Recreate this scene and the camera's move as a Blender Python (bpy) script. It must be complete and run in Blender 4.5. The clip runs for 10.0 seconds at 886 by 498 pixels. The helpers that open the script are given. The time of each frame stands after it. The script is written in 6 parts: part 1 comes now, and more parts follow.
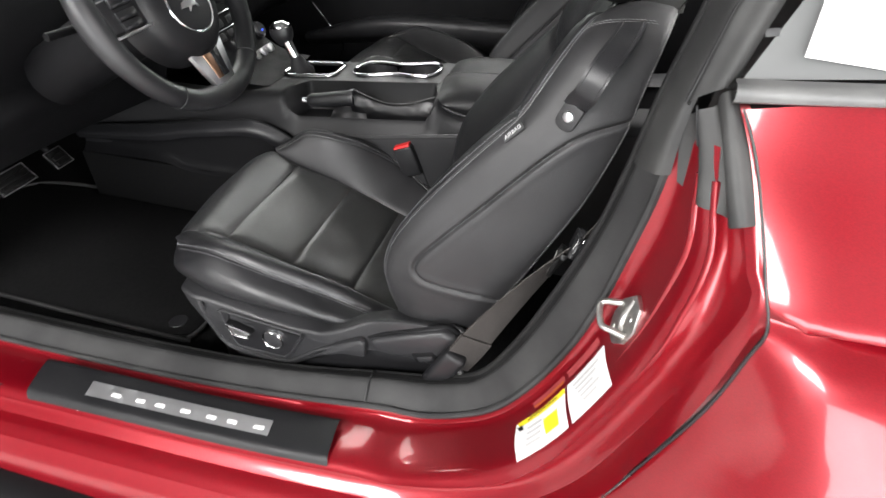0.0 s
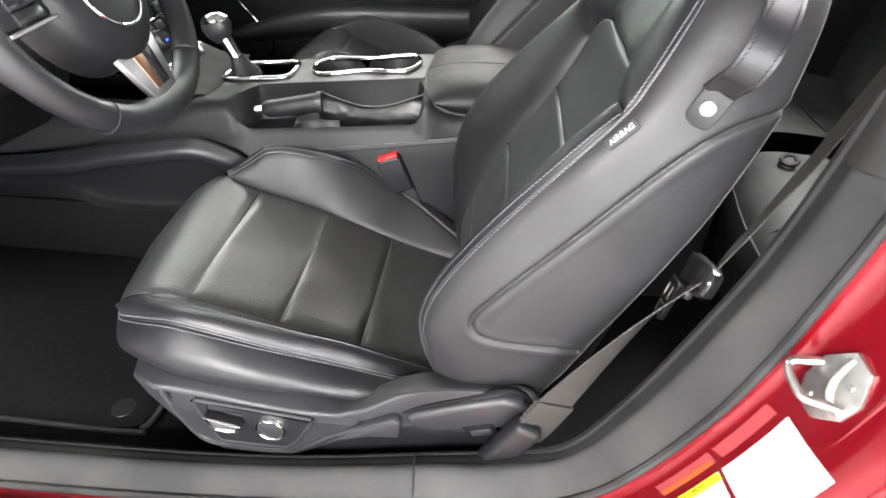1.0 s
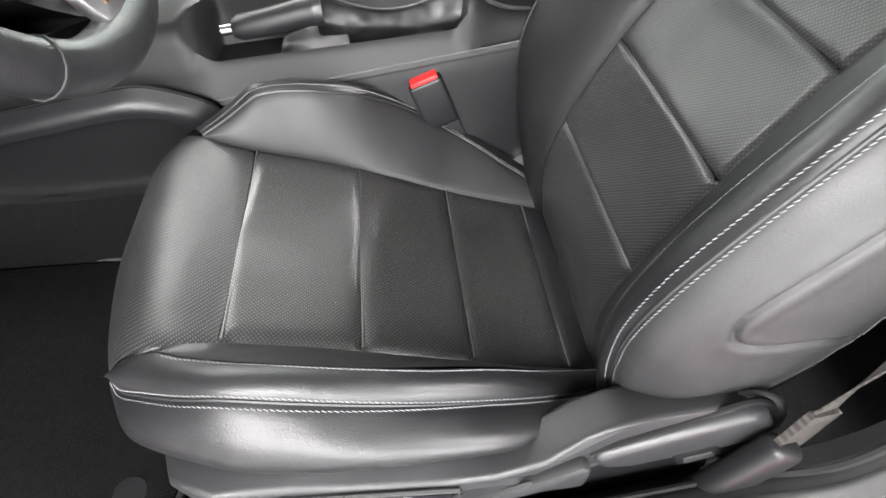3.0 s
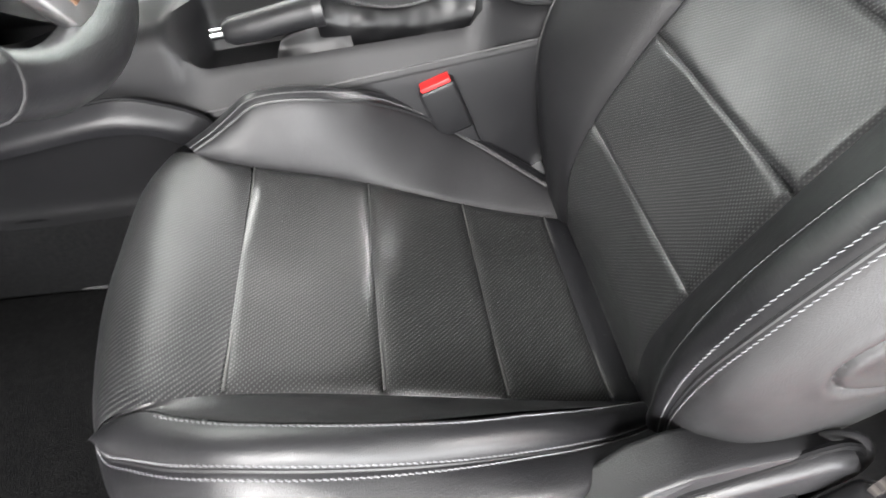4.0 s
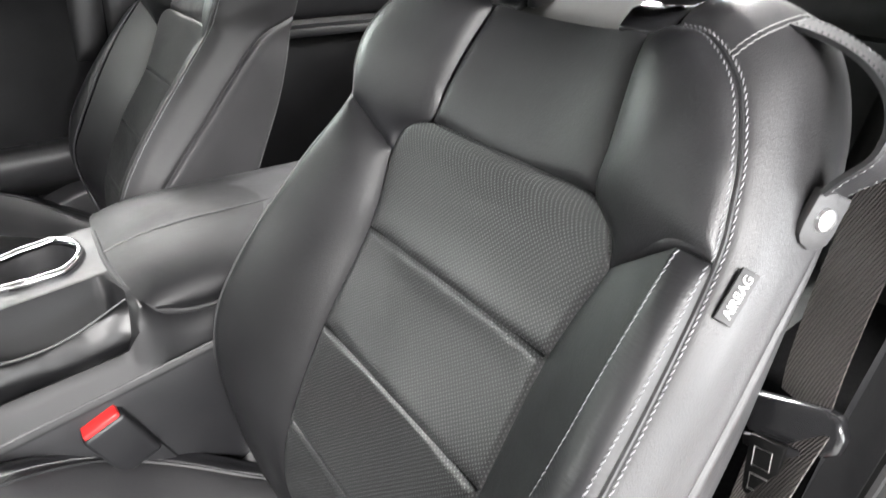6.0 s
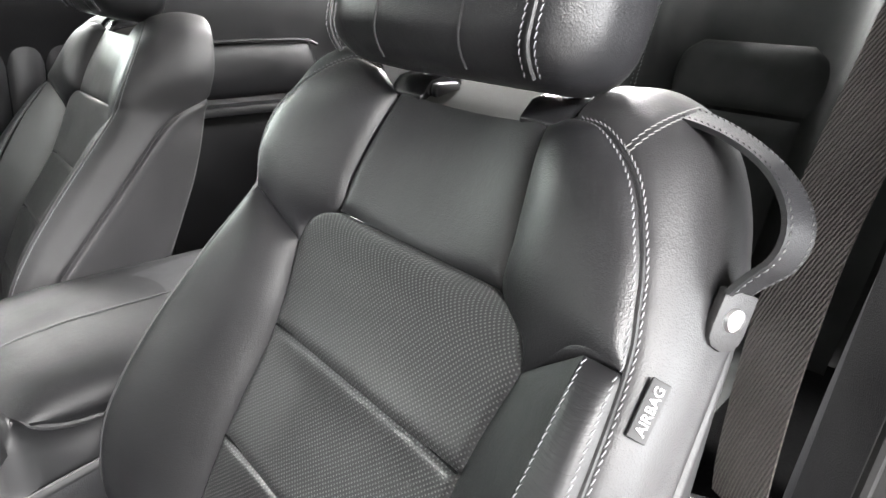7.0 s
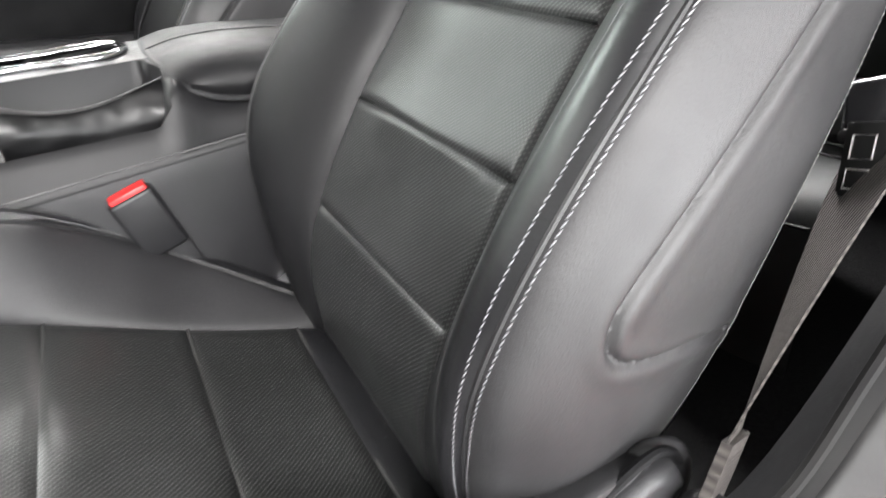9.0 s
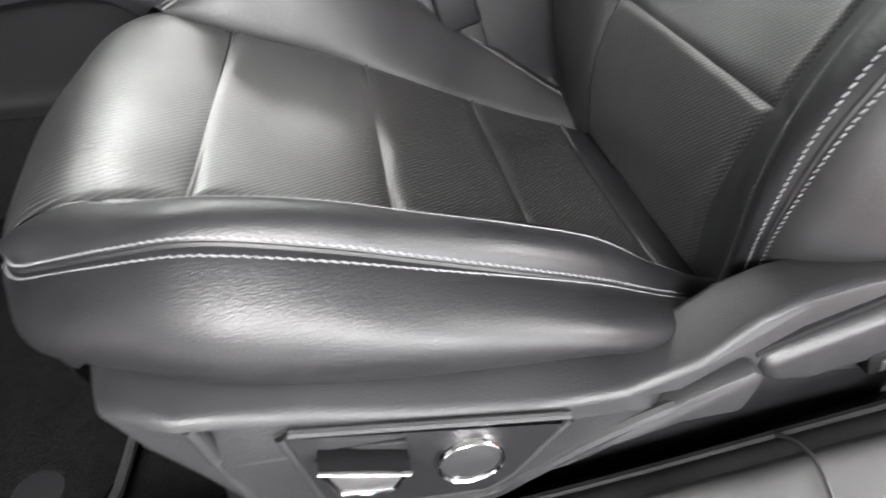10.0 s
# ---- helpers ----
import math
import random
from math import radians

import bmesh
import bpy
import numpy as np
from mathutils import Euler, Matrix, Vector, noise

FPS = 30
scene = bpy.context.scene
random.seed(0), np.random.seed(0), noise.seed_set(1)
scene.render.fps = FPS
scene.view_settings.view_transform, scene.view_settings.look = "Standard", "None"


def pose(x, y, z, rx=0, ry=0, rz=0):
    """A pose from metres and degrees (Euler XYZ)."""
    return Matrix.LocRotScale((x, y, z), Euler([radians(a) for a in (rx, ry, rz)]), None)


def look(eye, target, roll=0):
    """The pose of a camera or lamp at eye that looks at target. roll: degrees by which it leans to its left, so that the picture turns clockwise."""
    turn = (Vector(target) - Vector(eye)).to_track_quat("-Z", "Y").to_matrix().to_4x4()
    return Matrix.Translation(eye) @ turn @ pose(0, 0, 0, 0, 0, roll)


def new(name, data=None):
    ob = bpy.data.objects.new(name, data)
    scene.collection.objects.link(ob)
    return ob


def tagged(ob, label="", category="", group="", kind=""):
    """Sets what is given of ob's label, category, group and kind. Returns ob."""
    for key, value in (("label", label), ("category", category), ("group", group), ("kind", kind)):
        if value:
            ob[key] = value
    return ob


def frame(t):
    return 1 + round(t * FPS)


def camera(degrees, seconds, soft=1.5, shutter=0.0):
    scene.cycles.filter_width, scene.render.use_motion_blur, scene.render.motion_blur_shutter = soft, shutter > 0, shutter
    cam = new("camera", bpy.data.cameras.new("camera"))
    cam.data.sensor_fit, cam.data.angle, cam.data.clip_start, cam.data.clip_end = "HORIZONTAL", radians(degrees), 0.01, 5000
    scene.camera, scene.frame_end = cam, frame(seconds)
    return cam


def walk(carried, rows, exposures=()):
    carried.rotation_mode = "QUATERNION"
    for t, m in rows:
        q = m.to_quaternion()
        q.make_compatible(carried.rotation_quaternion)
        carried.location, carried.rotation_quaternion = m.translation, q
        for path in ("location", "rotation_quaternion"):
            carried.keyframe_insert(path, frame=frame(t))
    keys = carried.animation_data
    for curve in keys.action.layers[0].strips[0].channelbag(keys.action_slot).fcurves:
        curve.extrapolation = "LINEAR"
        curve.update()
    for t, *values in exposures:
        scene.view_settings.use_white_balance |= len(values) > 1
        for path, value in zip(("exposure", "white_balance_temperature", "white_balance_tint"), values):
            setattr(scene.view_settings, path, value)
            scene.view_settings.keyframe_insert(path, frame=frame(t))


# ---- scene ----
cam = camera(74.0, 10.0, shutter=0.25)
PATH = [
    (0, (0.258, -0.83, 1.151), (-0.16, 0.701, -0.067), 0.9),
    (0.5, (0.143, -0.753, 1.125), (-0.084, 0.822, -0.087), 1.3),
    (1, (0.064, -0.67, 1.068), (-0.085, 0.904, -0.156), 1.2),
    (1.5, (-0.024, -0.613, 1.028), (-0.09, 0.894, -0.285), 1.1),
    (2, (-0.089, -0.577, 1.021), (-0.075, 0.882, -0.347), 0.3),
    (2.5, (-0.122, -0.516, 1.003), (0.005, 0.894, -0.409), 0.4),
    (2.7, (-0.142, -0.482, 0.983), (0.02, 0.909, -0.445), 0.8),
    (3.8, (-0.198, -0.389, 0.910), (-0.053, 0.979, -0.544), -0.3),
    (4, (-0.190, -0.379, 0.922), (-0.006, 0.993, -0.520), -0.4),
    (4.5, (-0.162, -0.357, 0.948), (0.257, 1.052, -0.408), 0.4),
    (5, (-0.14, -0.343, 0.959), (0.546, 1.07, -0.278), 0.7),
    (5.5, (-0.132, -0.329, 0.982), (0.787, 1.044, -0.145), 1.5),
    (6, (-0.105, -0.313, 1.012), (0.949, 1.067, 0.019), 1.5),
    (6.2, (-0.096, -0.307, 1.024), (1.014, 1.065, 0.083), 1.8),
    (7.3, (-0.043, -0.302, 1.013), (1.226, 1.036, 0.239), 1.9),
    (7.5, (-0.037, -0.305, 0.995), (1.237, 1.024, 0.212), 1.9),
    (8, (-0.053, -0.318, 0.927), (1.201, 1.006, 0.106), 1.7),
    (8.4, (-0.082, -0.341, 0.868), (1.094, 1.016, -0.012), 1.9),
    (8.5, (-0.087, -0.349, 0.852), (1.053, 1.051, -0.008), 2.0),
    (9, (-0.123, -0.379, 0.795), (0.778, 1.133, -0.155), 1.1),
    (9.2, (-0.161, -0.402, 0.766), (0.67, 1.151, -0.183), 2.7),
    (9.5, (-0.189, -0.415, 0.741), (0.455, 1.141, -0.337), 3.0),
    (9.8, (-0.207, -0.419, 0.723), (0.206, 1.128, -0.476), 0.9),
    (10, (-0.237, -0.419, 0.729), (0.081, 1.089, -0.546), 2.6),
]
walk(cam, [(t, look(eye, target, roll)) for t, eye, target, roll in PATH],
     [(0.0, -0.16), (0.5, 0.36), (1.0, 0.78), (2.5, 0.98), (5.0, 1.20), (6.0, 1.22), (7.5, 1.27), (8.0, 1.27), (8.5, 0.88), (10.0, 0.90)])

# ---- light: a closed bright hall with ceiling panels ----
world = bpy.data.worlds.new("world")
scene.world = world
world.use_nodes = True
world.node_tree.nodes["Background"].inputs[0].default_value = (0.9, 0.95, 1.0, 1)
world.node_tree.nodes["Background"].inputs[1].default_value = 0.02


def area(name, m, sx, sy, watts, colour=(1.0, 0.98, 0.95)):
    la = bpy.data.lights.new(name, "AREA")
    la.shape, la.size, la.size_y, la.energy, la.color = "RECTANGLE", sx, sy, watts, colour
    ob = new(name, la)
    ob.matrix_world = m
    return ob


LAMPS = [(-1.5, -4.0, 2.6, 1.8, 720), (4.0, -2.0, 1.8, 2.0, 560), (-3.9, 2.2, 2.4, 1.4, 95), (-2.1, 3.4, 3.0, 1.6, 60), (-0.3, 4.6, 2.6, 1.2, 115), (2.9, 2.8, 2.4, 1.4, 1500)]
for lx, ly, la, lb, watts in LAMPS:
    area("ceiling_lamp", pose(lx, ly, 3.12), la, lb, watts, (0.93, 1.0, 0.95) if lx < -2 else (1.0, 0.98, 0.97))

area("window_daylight", pose(2.2, -4.96, 1.3, 90), 4.9, 1.9, 450, (0.98, 0.99, 1.0))
area("window_daylight", pose(-0.7, 5.46, 2.35, -90), 3.4, 1.1, 155, (0.90, 1.0, 0.94))

# ---- materials ----


def mat(name, base, rough=0.5, metal=0.0, **kw):
    m = bpy.data.materials.new(name)
    m.use_nodes = True
    b = m.node_tree.nodes["Principled BSDF"]
    b.inputs["Base Color"].default_value = (*base, 1)
    b.inputs["Roughness"].default_value = rough
    b.inputs["Metallic"].default_value = metal
    for key, value in kw.items():
        b.inputs[key.replace("_", " ")].default_value = value
    return m


def node(m, kind, **inputs):
    n = m.node_tree.nodes.new(kind)
    for key, value in inputs.items():
        n.inputs[key.replace("_", " ")].default_value = value
    return n


def wire(m, a, out, b, inp):
    m.node_tree.links.new(a.outputs[out], b.inputs[inp])


def bsdf(m):
    return m.node_tree.nodes["Principled BSDF"]


def bumped(m, scale, strength, dist=0.001, detail=4.0, coords="Object", kind="ShaderNodeTexNoise", after=None):
    """Fine relief; stacks on an earlier bump node."""
    tc = node(m, "ShaderNodeTexCoord")
    tex = node(m, kind, Scale=scale)
    if kind == "ShaderNodeTexNoise":
        tex.inputs["Detail"].default_value = detail
    wire(m, tc, coords, tex, "Vector")
    bump = node(m, "ShaderNodeBump", Strength=strength, Distance=dist)
    wire(m, tex, 0, bump, "Height")
    if after:
        wire(m, after, 0, bump, "Normal")
    wire(m, bump, 0, bsdf(m), "Normal")
    return bump


def mottled(m, a, b, scale, lo=0.35, hi=0.65, socket="Base Color", detail=6.0, coords="Object"):
    """Two values mixed by a soft noise: stains, wear, dust."""
    tc = node(m, "ShaderNodeTexCoord")
    tex = node(m, "ShaderNodeTexNoise", Scale=scale, Detail=detail)
    wire(m, tc, coords, tex, "Vector")
    r = node(m, "ShaderNodeValToRGB")
    r.color_ramp.elements[0].position, r.color_ramp.elements[1].position = lo, hi
    grey = [(c if isinstance(c, tuple) else (c, c, c)) for c in (a, b)]
    r.color_ramp.elements[0].color, r.color_ramp.elements[1].color = (*grey[0], 1), (*grey[1], 1)
    wire(m, tex, "Fac", r, "Fac")
    wire(m, r, "Color", bsdf(m), socket)
    return r


def leather(name, base, rough):
    m = mat(name, base, rough)
    mottled(m, tuple(c * 0.8 for c in base), tuple(c * 1.25 for c in base), 9)
    mottled(m, rough - 0.07, rough + 0.08, 14, socket="Roughness")
    b = bumped(m, 950, 0.28, 0.0005, kind="ShaderNodeTexVoronoi")
    b = bumped(m, 260, 0.17, 0.0008, 5, after=b)
    b = bumped(m, 14, 0.10, 0.01, 3, after=b)
    return m


def perforated(name, base, rough, pitch):
    """Leather with staggered rows of punched holes, laid out on the panel's own metres."""
    m = mat(name, base, rough)
    tc = node(m, "ShaderNodeTexCoord")
    mp = m.node_tree.nodes.new("ShaderNodeMapping")
    mp.inputs["Scale"].default_value = (1 / pitch, 1 / pitch, 1)
    mp.inputs["Rotation"].default_value = (0, 0, radians(45))
    wire(m, tc, "UV", mp, "Vector")
    fr = m.node_tree.nodes.new("ShaderNodeVectorMath")
    fr.operation = "FRACTION"
    wire(m, mp, 0, fr, 0)
    ds = m.node_tree.nodes.new("ShaderNodeVectorMath")
    ds.operation = "DISTANCE"
    ds.inputs[1].default_value = (0.5, 0.5, 0)
    wire(m, fr, 0, ds, 0)
    r = m.node_tree.nodes.new("ShaderNodeMapRange")
    r.inputs["From Min"].default_value, r.inputs["From Max"].default_value = 0.17, 0.27
    wire(m, ds, "Value", r, "Value")
    mix = m.node_tree.nodes.new("ShaderNodeMix")
    mix.data_type = "RGBA"
    mix.inputs["A"].default_value = (0.075, 0.077, 0.075, 1)
    mix.inputs["B"].default_value = (*base, 1)
    m.node_tree.links.new(r.outputs[0], mix.inputs["Factor"])
    m.node_tree.links.new(mix.outputs["Result"], bsdf(m).inputs["Base Color"])
    bump = node(m, "ShaderNodeBump", Strength=0.6, Distance=0.0008)
    wire(m, r, 0, bump, "Height")
    b = bumped(m, 14, 0.15, 0.01, 3, after=bump)
    mottled(m, rough - 0.06, rough + 0.1, 12, socket="Roughness")
    return m


LEATHER = leather("black leather", (0.0095, 0.0095, 0.0106), 0.40)
BAND = leather("finely creased black leather", (0.0080, 0.0080, 0.0090), 0.43)
bsdf(BAND).inputs["Specular IOR Level"].default_value = 0.42
b_tc, b_map = node(BAND, "ShaderNodeTexCoord"), node(BAND, "ShaderNodeMapping")
b_map.inputs["Scale"].default_value = (120, 90, 640)
wire(BAND, b_tc, "Object", b_map, "Vector")
b_noise = node(BAND, "ShaderNodeTexNoise", Scale=1.0, Detail=3.0, Distortion=0.4)
wire(BAND, b_map, 0, b_noise, "Vector")
b_bump = node(BAND, "ShaderNodeBump", Strength=0.30, Distance=0.0009)
wire(BAND, b_noise, 0, b_bump, "Height")
wire(BAND, b_bump, 0, bsdf(BAND), "Normal")
PERF = perforated("perforated black leather", (0.010, 0.010, 0.011), 0.39, 0.0029)
# Lighter, glossier copy of PERF that gives the cushion its missing light.
GLOSSPERF = perforated("perforated black leather, glossier to look lit", (0.011, 0.011, 0.0115), 0.33, 0.0029)
bsdf(GLOSSPERF).inputs["Specular IOR Level"].default_value = 0.66
mottled(GLOSSPERF, 0.31, 0.39, 6, lo=0.2, hi=0.8, socket="Roughness", detail=1.0)
mottled(PERF, 0.32, 0.46, 7, socket="Roughness")
GAITER = leather("soft black gaiter leather", (0.003, 0.003, 0.0033), 0.36)
bsdf(GAITER).inputs["Specular IOR Level"].default_value = 0.22
bumped(GAITER, 30, 0.55, 0.008, 1.0)
CAPCLOTH = mat("dull grey cap vinyl", (0.035, 0.035, 0.033), 0.9, Specular_IOR_Level=0.08)
bumped(CAPCLOTH, 700, 0.3, 0.0006)
LIDLEATHER = leather("dull black leather for lid and shaded bolster", (0.0075, 0.0075, 0.0082), 0.48)
bsdf(LIDLEATHER).inputs["Specular IOR Level"].default_value = 0.26
SIDE = leather("charcoal vinyl", (0.0152, 0.0150, 0.0160), 0.53)
REARLEATHER = leather("dull grey-black leather", (0.029, 0.030, 0.030), 0.60)
bsdf(REARLEATHER).inputs["Specular IOR Level"].default_value = 0.06
THREAD = mat("pale grey thread", (0.19, 0.19, 0.20), 0.75)
# Paler than the leather: the highlight along rolled seams is painted in.
SEAMROLL = mat("rolled leather seam with painted highlight", (0.045, 0.045, 0.044), 0.45)
DARK_THREAD = mat("dark grey thread", (0.15, 0.15, 0.15), 0.7)
PIPE = mat("black piping", (0.012, 0.012, 0.013), 0.5)
PLASTIC = mat("grained black plastic", (0.009, 0.009, 0.010), 0.5, Specular_IOR_Level=0.33)
bumped(PLASTIC, 900, 0.25, 0.0006, kind="ShaderNodeTexVoronoi")
mottled(PLASTIC, 0.36, 0.50, 20, socket="Roughness")
TRIM = mat("charcoal moulded plastic", (0.019, 0.019, 0.0203), 0.48, Specular_IOR_Level=0.4)
bumped(TRIM, 800, 0.25, 0.0006, kind="ShaderNodeTexVoronoi")
mottled(TRIM, 0.36, 0.50, 18, socket="Roughness")
GLOSS = mat("gloss black plastic", (0.012, 0.012, 0.013), 0.2)
CHROME = mat("chrome", (0.66, 0.66, 0.67), 0.10, 1.0)
SATIN = mat("satin aluminium", (0.62, 0.62, 0.63), 0.32, 1.0)
ZINC = mat("galvanised steel", (0.55, 0.54, 0.52), 0.38, 1.0)
mottled(ZINC, (0.42, 0.41, 0.39), (0.68, 0.67, 0.65), 60)
RUBBER = mat("black rubber", (0.016, 0.016, 0.017), 0.58, Specular_IOR_Level=0.3)
mottled(RUBBER, (0.016, 0.016, 0.0165), (0.034, 0.034, 0.034), 12)
SEALRUBBER = mat("dusty grey rubber", (0.04, 0.04, 0.04), 0.6)
mottled(SEALRUBBER, (0.016, 0.016, 0.016), (0.036, 0.036, 0.035), 14)
bumped(SEALRUBBER, 60, 0.2, 0.002)
STRIPRUBBER = mat("weathered grey rubber", (0.10, 0.10, 0.10), 0.42)
mottled(STRIPRUBBER, (0.075, 0.075, 0.075), (0.12, 0.12, 0.118), 20)
bumped(RUBBER, 60, 0.2, 0.002)
# Darker than RUBBER: shade on the seal's inner side put into colour.
SEALSHADE = mat("seal black with shade painted in", (0.009, 0.009, 0.0095), 0.6, Specular_IOR_Level=0.2)
mottled(SEALSHADE, (0.008, 0.008, 0.0085), (0.013, 0.013, 0.013), 18)
bumped(SEALSHADE, 700, 0.2, 0.0006)
CARPET = mat("black carpet", (0.012, 0.012, 0.013), 0.95)
bumped(CARPET, 700, 0.9, 0.003)
bsdf(CARPET).inputs["Specular IOR Level"].default_value = 0.03
mottled(CARPET, (0.0048, 0.0048, 0.0052), (0.0085, 0.0085, 0.0085), 160)
# Darker than PLASTIC: puts the shade of dash, trims and recesses into colour.
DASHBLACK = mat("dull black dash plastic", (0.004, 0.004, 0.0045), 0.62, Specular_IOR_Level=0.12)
bumped(DASHBLACK, 900, 0.3, 0.0006, kind="ShaderNodeTexVoronoi")
mottled(DASHBLACK, 0.55, 0.7, 16, socket="Roughness")
RED = mat("red metallic paint", (0.42, 0.008, 0.014), 0.30, 0.45, Coat_Weight=0.62, Coat_Roughness=0.07)
mottled(RED, (0.195, 0.002, 0.008), (0.240, 0.003, 0.010), 900, detail=1.0)
bumped(RED, 3, 0.05, 0.02, 2)
WHITE = mat("white printed paper", (0.78, 0.78, 0.77), 0.5)
YELLOW = mat("yellow print", (0.85, 0.68, 0.02), 0.5)
INK = mat("grey print", (0.52, 0.52, 0.52), 0.6)
TAGCLOTH = mat("grey tag fabric", (0.032, 0.032, 0.033), 0.7)
DROP = mat("water", (1, 1, 1), 0.02, 0.0, Transmission_Weight=1.0, IOR=1.33)
LATCH = mat("black coated steel", (0.004, 0.004, 0.004), 0.4, Specular_IOR_Level=0.2)
BUCKLE_RED = mat("red plastic", (0.58, 0.02, 0.02), 0.4)
# Grey base colour stands in for the hall's reflection in the glass.
TINTED = mat("tinted glass with painted grey reflection", (0.115, 0.117, 0.117), 0.35, Specular_IOR_Level=0.08)
GLASS = mat("tinted glass", (0.35, 0.36, 0.36), 0.02, 0.0, Transmission_Weight=1.0, IOR=1.45)
CONCRETE = mat("grey concrete", (0.32, 0.32, 0.31), 0.7)
mottled(CONCRETE, (0.32, 0.32, 0.315), (0.43, 0.43, 0.42), 2.5)
bumped(CONCRETE, 40, 0.3, 0.004)
WALLPAINT = mat("grey wall paint", (0.78, 0.78, 0.76), 0.8)
mottled(WALLPAINT, (0.13, 0.13, 0.135), (0.17, 0.17, 0.17), 1.2)
CEILING = mat("grey ceiling paint", (0.25, 0.25, 0.25), 0.9)
mottled(CEILING, (0.10, 0.10, 0.10), (0.14, 0.14, 0.14), 1.2)
# Never in view; kept light so the lining brightens the cushions as a reflector.
HEADLINER = mat("light grey headliner fabric", (0.55, 0.55, 0.54), 0.95)
bumped(HEADLINER, 900, 0.4, 0.001)
WEB = mat("brown-grey seat belt webbing", (0.060, 0.054, 0.052), 0.68, Specular_IOR_Level=0.25)
w_tc = node(WEB, "ShaderNodeTexCoord")
w_map = node(WEB, "ShaderNodeMapping")
w_map.inputs["Rotation"].default_value = (0, 0, radians(20))
wire(WEB, w_tc, "UV", w_map, "Vector")
w_noise = node(WEB, "ShaderNodeTexWave", Scale=135.0, Distortion=2.2)
w_noise.bands_direction = "Y"
w_noise.inputs["Detail Scale"].default_value = 3.0
wire(WEB, w_map, 0, w_noise, "Vector")
w_bump = node(WEB, "ShaderNodeBump", Strength=0.7, Distance=0.0012)
wire(WEB, w_noise, "Fac", w_bump, "Height")
wire(WEB, w_bump, 0, bsdf(WEB), "Normal")
w_ramp = node(WEB, "ShaderNodeValToRGB")
w_ramp.color_ramp.elements[0].position, w_ramp.color_ramp.elements[1].position = 0.1, 0.9
w_ramp.color_ramp.elements[0].color, w_ramp.color_ramp.elements[1].color = (0.030, 0.027, 0.026, 1), (0.062, 0.056, 0.052, 1)
wire(WEB, w_noise, "Fac", w_ramp, 0)
wire(WEB, w_ramp, 0, bsdf(WEB), "Base Color")
LAMPGLOW = mat("lamp diffuser", (0.9, 0.9, 0.9), 0.5)
bsdf(LAMPGLOW).inputs["Emission Color"].default_value = (1, 0.98, 0.95, 1)
bsdf(LAMPGLOW).inputs["Emission Strength"].default_value = 5.6
BLUE_LIT = mat("blue lit symbol", (0.02, 0.05, 0.5), 0.3)
bsdf(BLUE_LIT).inputs["Emission Color"].default_value = (0.05, 0.12, 1, 1)
bsdf(BLUE_LIT).inputs["Emission Strength"].default_value = 1.5
COPPER = mat("warm satin aluminium", (0.50, 0.30, 0.19), 0.3, 1.0)

# ---- mesh tools ----
XF = [Matrix.Identity(4)]


def V3(*p):
    return np.array(p, float)


def part(name, geo, material, parent=None, label="", angle=40):
    """One mesh object from (verts, faces[, uvs]), under a thing or a part."""
    verts, faces, *uv = geo
    m = XF[-1]
    me = bpy.data.meshes.new(name)
    pts = [m @ Vector(v) for v in verts]
    flip = m.determinant() < 0
    fs = [tuple(reversed(f)) for f in faces] if flip else [tuple(f) for f in faces]
    me.from_pydata(pts, [], fs)
    if uv:
        lay = me.uv_layers.new(name="UVMap")
        flat = np.array([uv[0][i] for f in fs for i in f], float).ravel()
        lay.data.foreach_set("uv", flat)
    me.polygons.foreach_set("use_smooth", [True] * len(me.polygons))
    me.set_sharp_from_angle(angle=radians(angle))
    me.materials.append(material)
    me.update()
    ob = new(name, me)
    if parent is not None:
        ob.parent = parent
        ob.matrix_parent_inverse = base_of(parent).inverted()
    if label:
        ob["label"] = label
    return ob


BASE = {}


def base_of(ob):
    return BASE.get(ob.name, Matrix.Identity(4))


def thing(name, at, label, category, group="", kind=""):
    """An Empty at the thing's base, which parents its parts."""
    ob = new(name)
    p = XF[-1] @ Vector(at)
    ob.location = p
    BASE[ob.name] = Matrix.Translation(p)
    ob.empty_display_size = 0.05
    return tagged(ob, label, category, group, kind)


def merge(*geos):
    vs, fs = [], []
    for g in geos:
        k = len(vs)
        vs += [tuple(v) for v in g[0]]
        fs += [tuple(i + k for i in f) for f in g[1]]
    return vs, fs


def moved(geo, m):
    return ([tuple(m @ Vector(v)) for v in geo[0]], *geo[1:])


def spline(pts, n):
    """Catmull-Rom through pts, n points at even arc length."""
    p = np.array(pts, float)
    if len(p) > 2:
        q = np.vstack([2 * p[0] - p[1], p, 2 * p[-1] - p[-2]])
        out = []
        for i in range(1, len(q) - 2):
            for t in np.linspace(0, 1, 14, endpoint=False):
                a, b, c, d = q[i - 1], q[i], q[i + 1], q[i + 2]
                out.append(0.5 * (2 * b + (c - a) * t + (2 * a - 5 * b + 4 * c - d) * t * t + (3 * b - a - 3 * c + d) * t ** 3))
        out.append(p[-1])
        p = np.array(out)
    s = np.r_[0, np.cumsum(np.linalg.norm(np.diff(p, axis=0), axis=1))]
    u = np.linspace(0, s[-1], n)
    return np.stack([np.interp(u, s, p[:, k]) for k in range(p.shape[1])], 1)


def normals(P):
    ds = np.gradient(P, axis=0)
    dt = np.gradient(P, axis=1)
    N = np.cross(ds, dt)
    return N / np.maximum(np.linalg.norm(N, axis=2, keepdims=True), 1e-9)


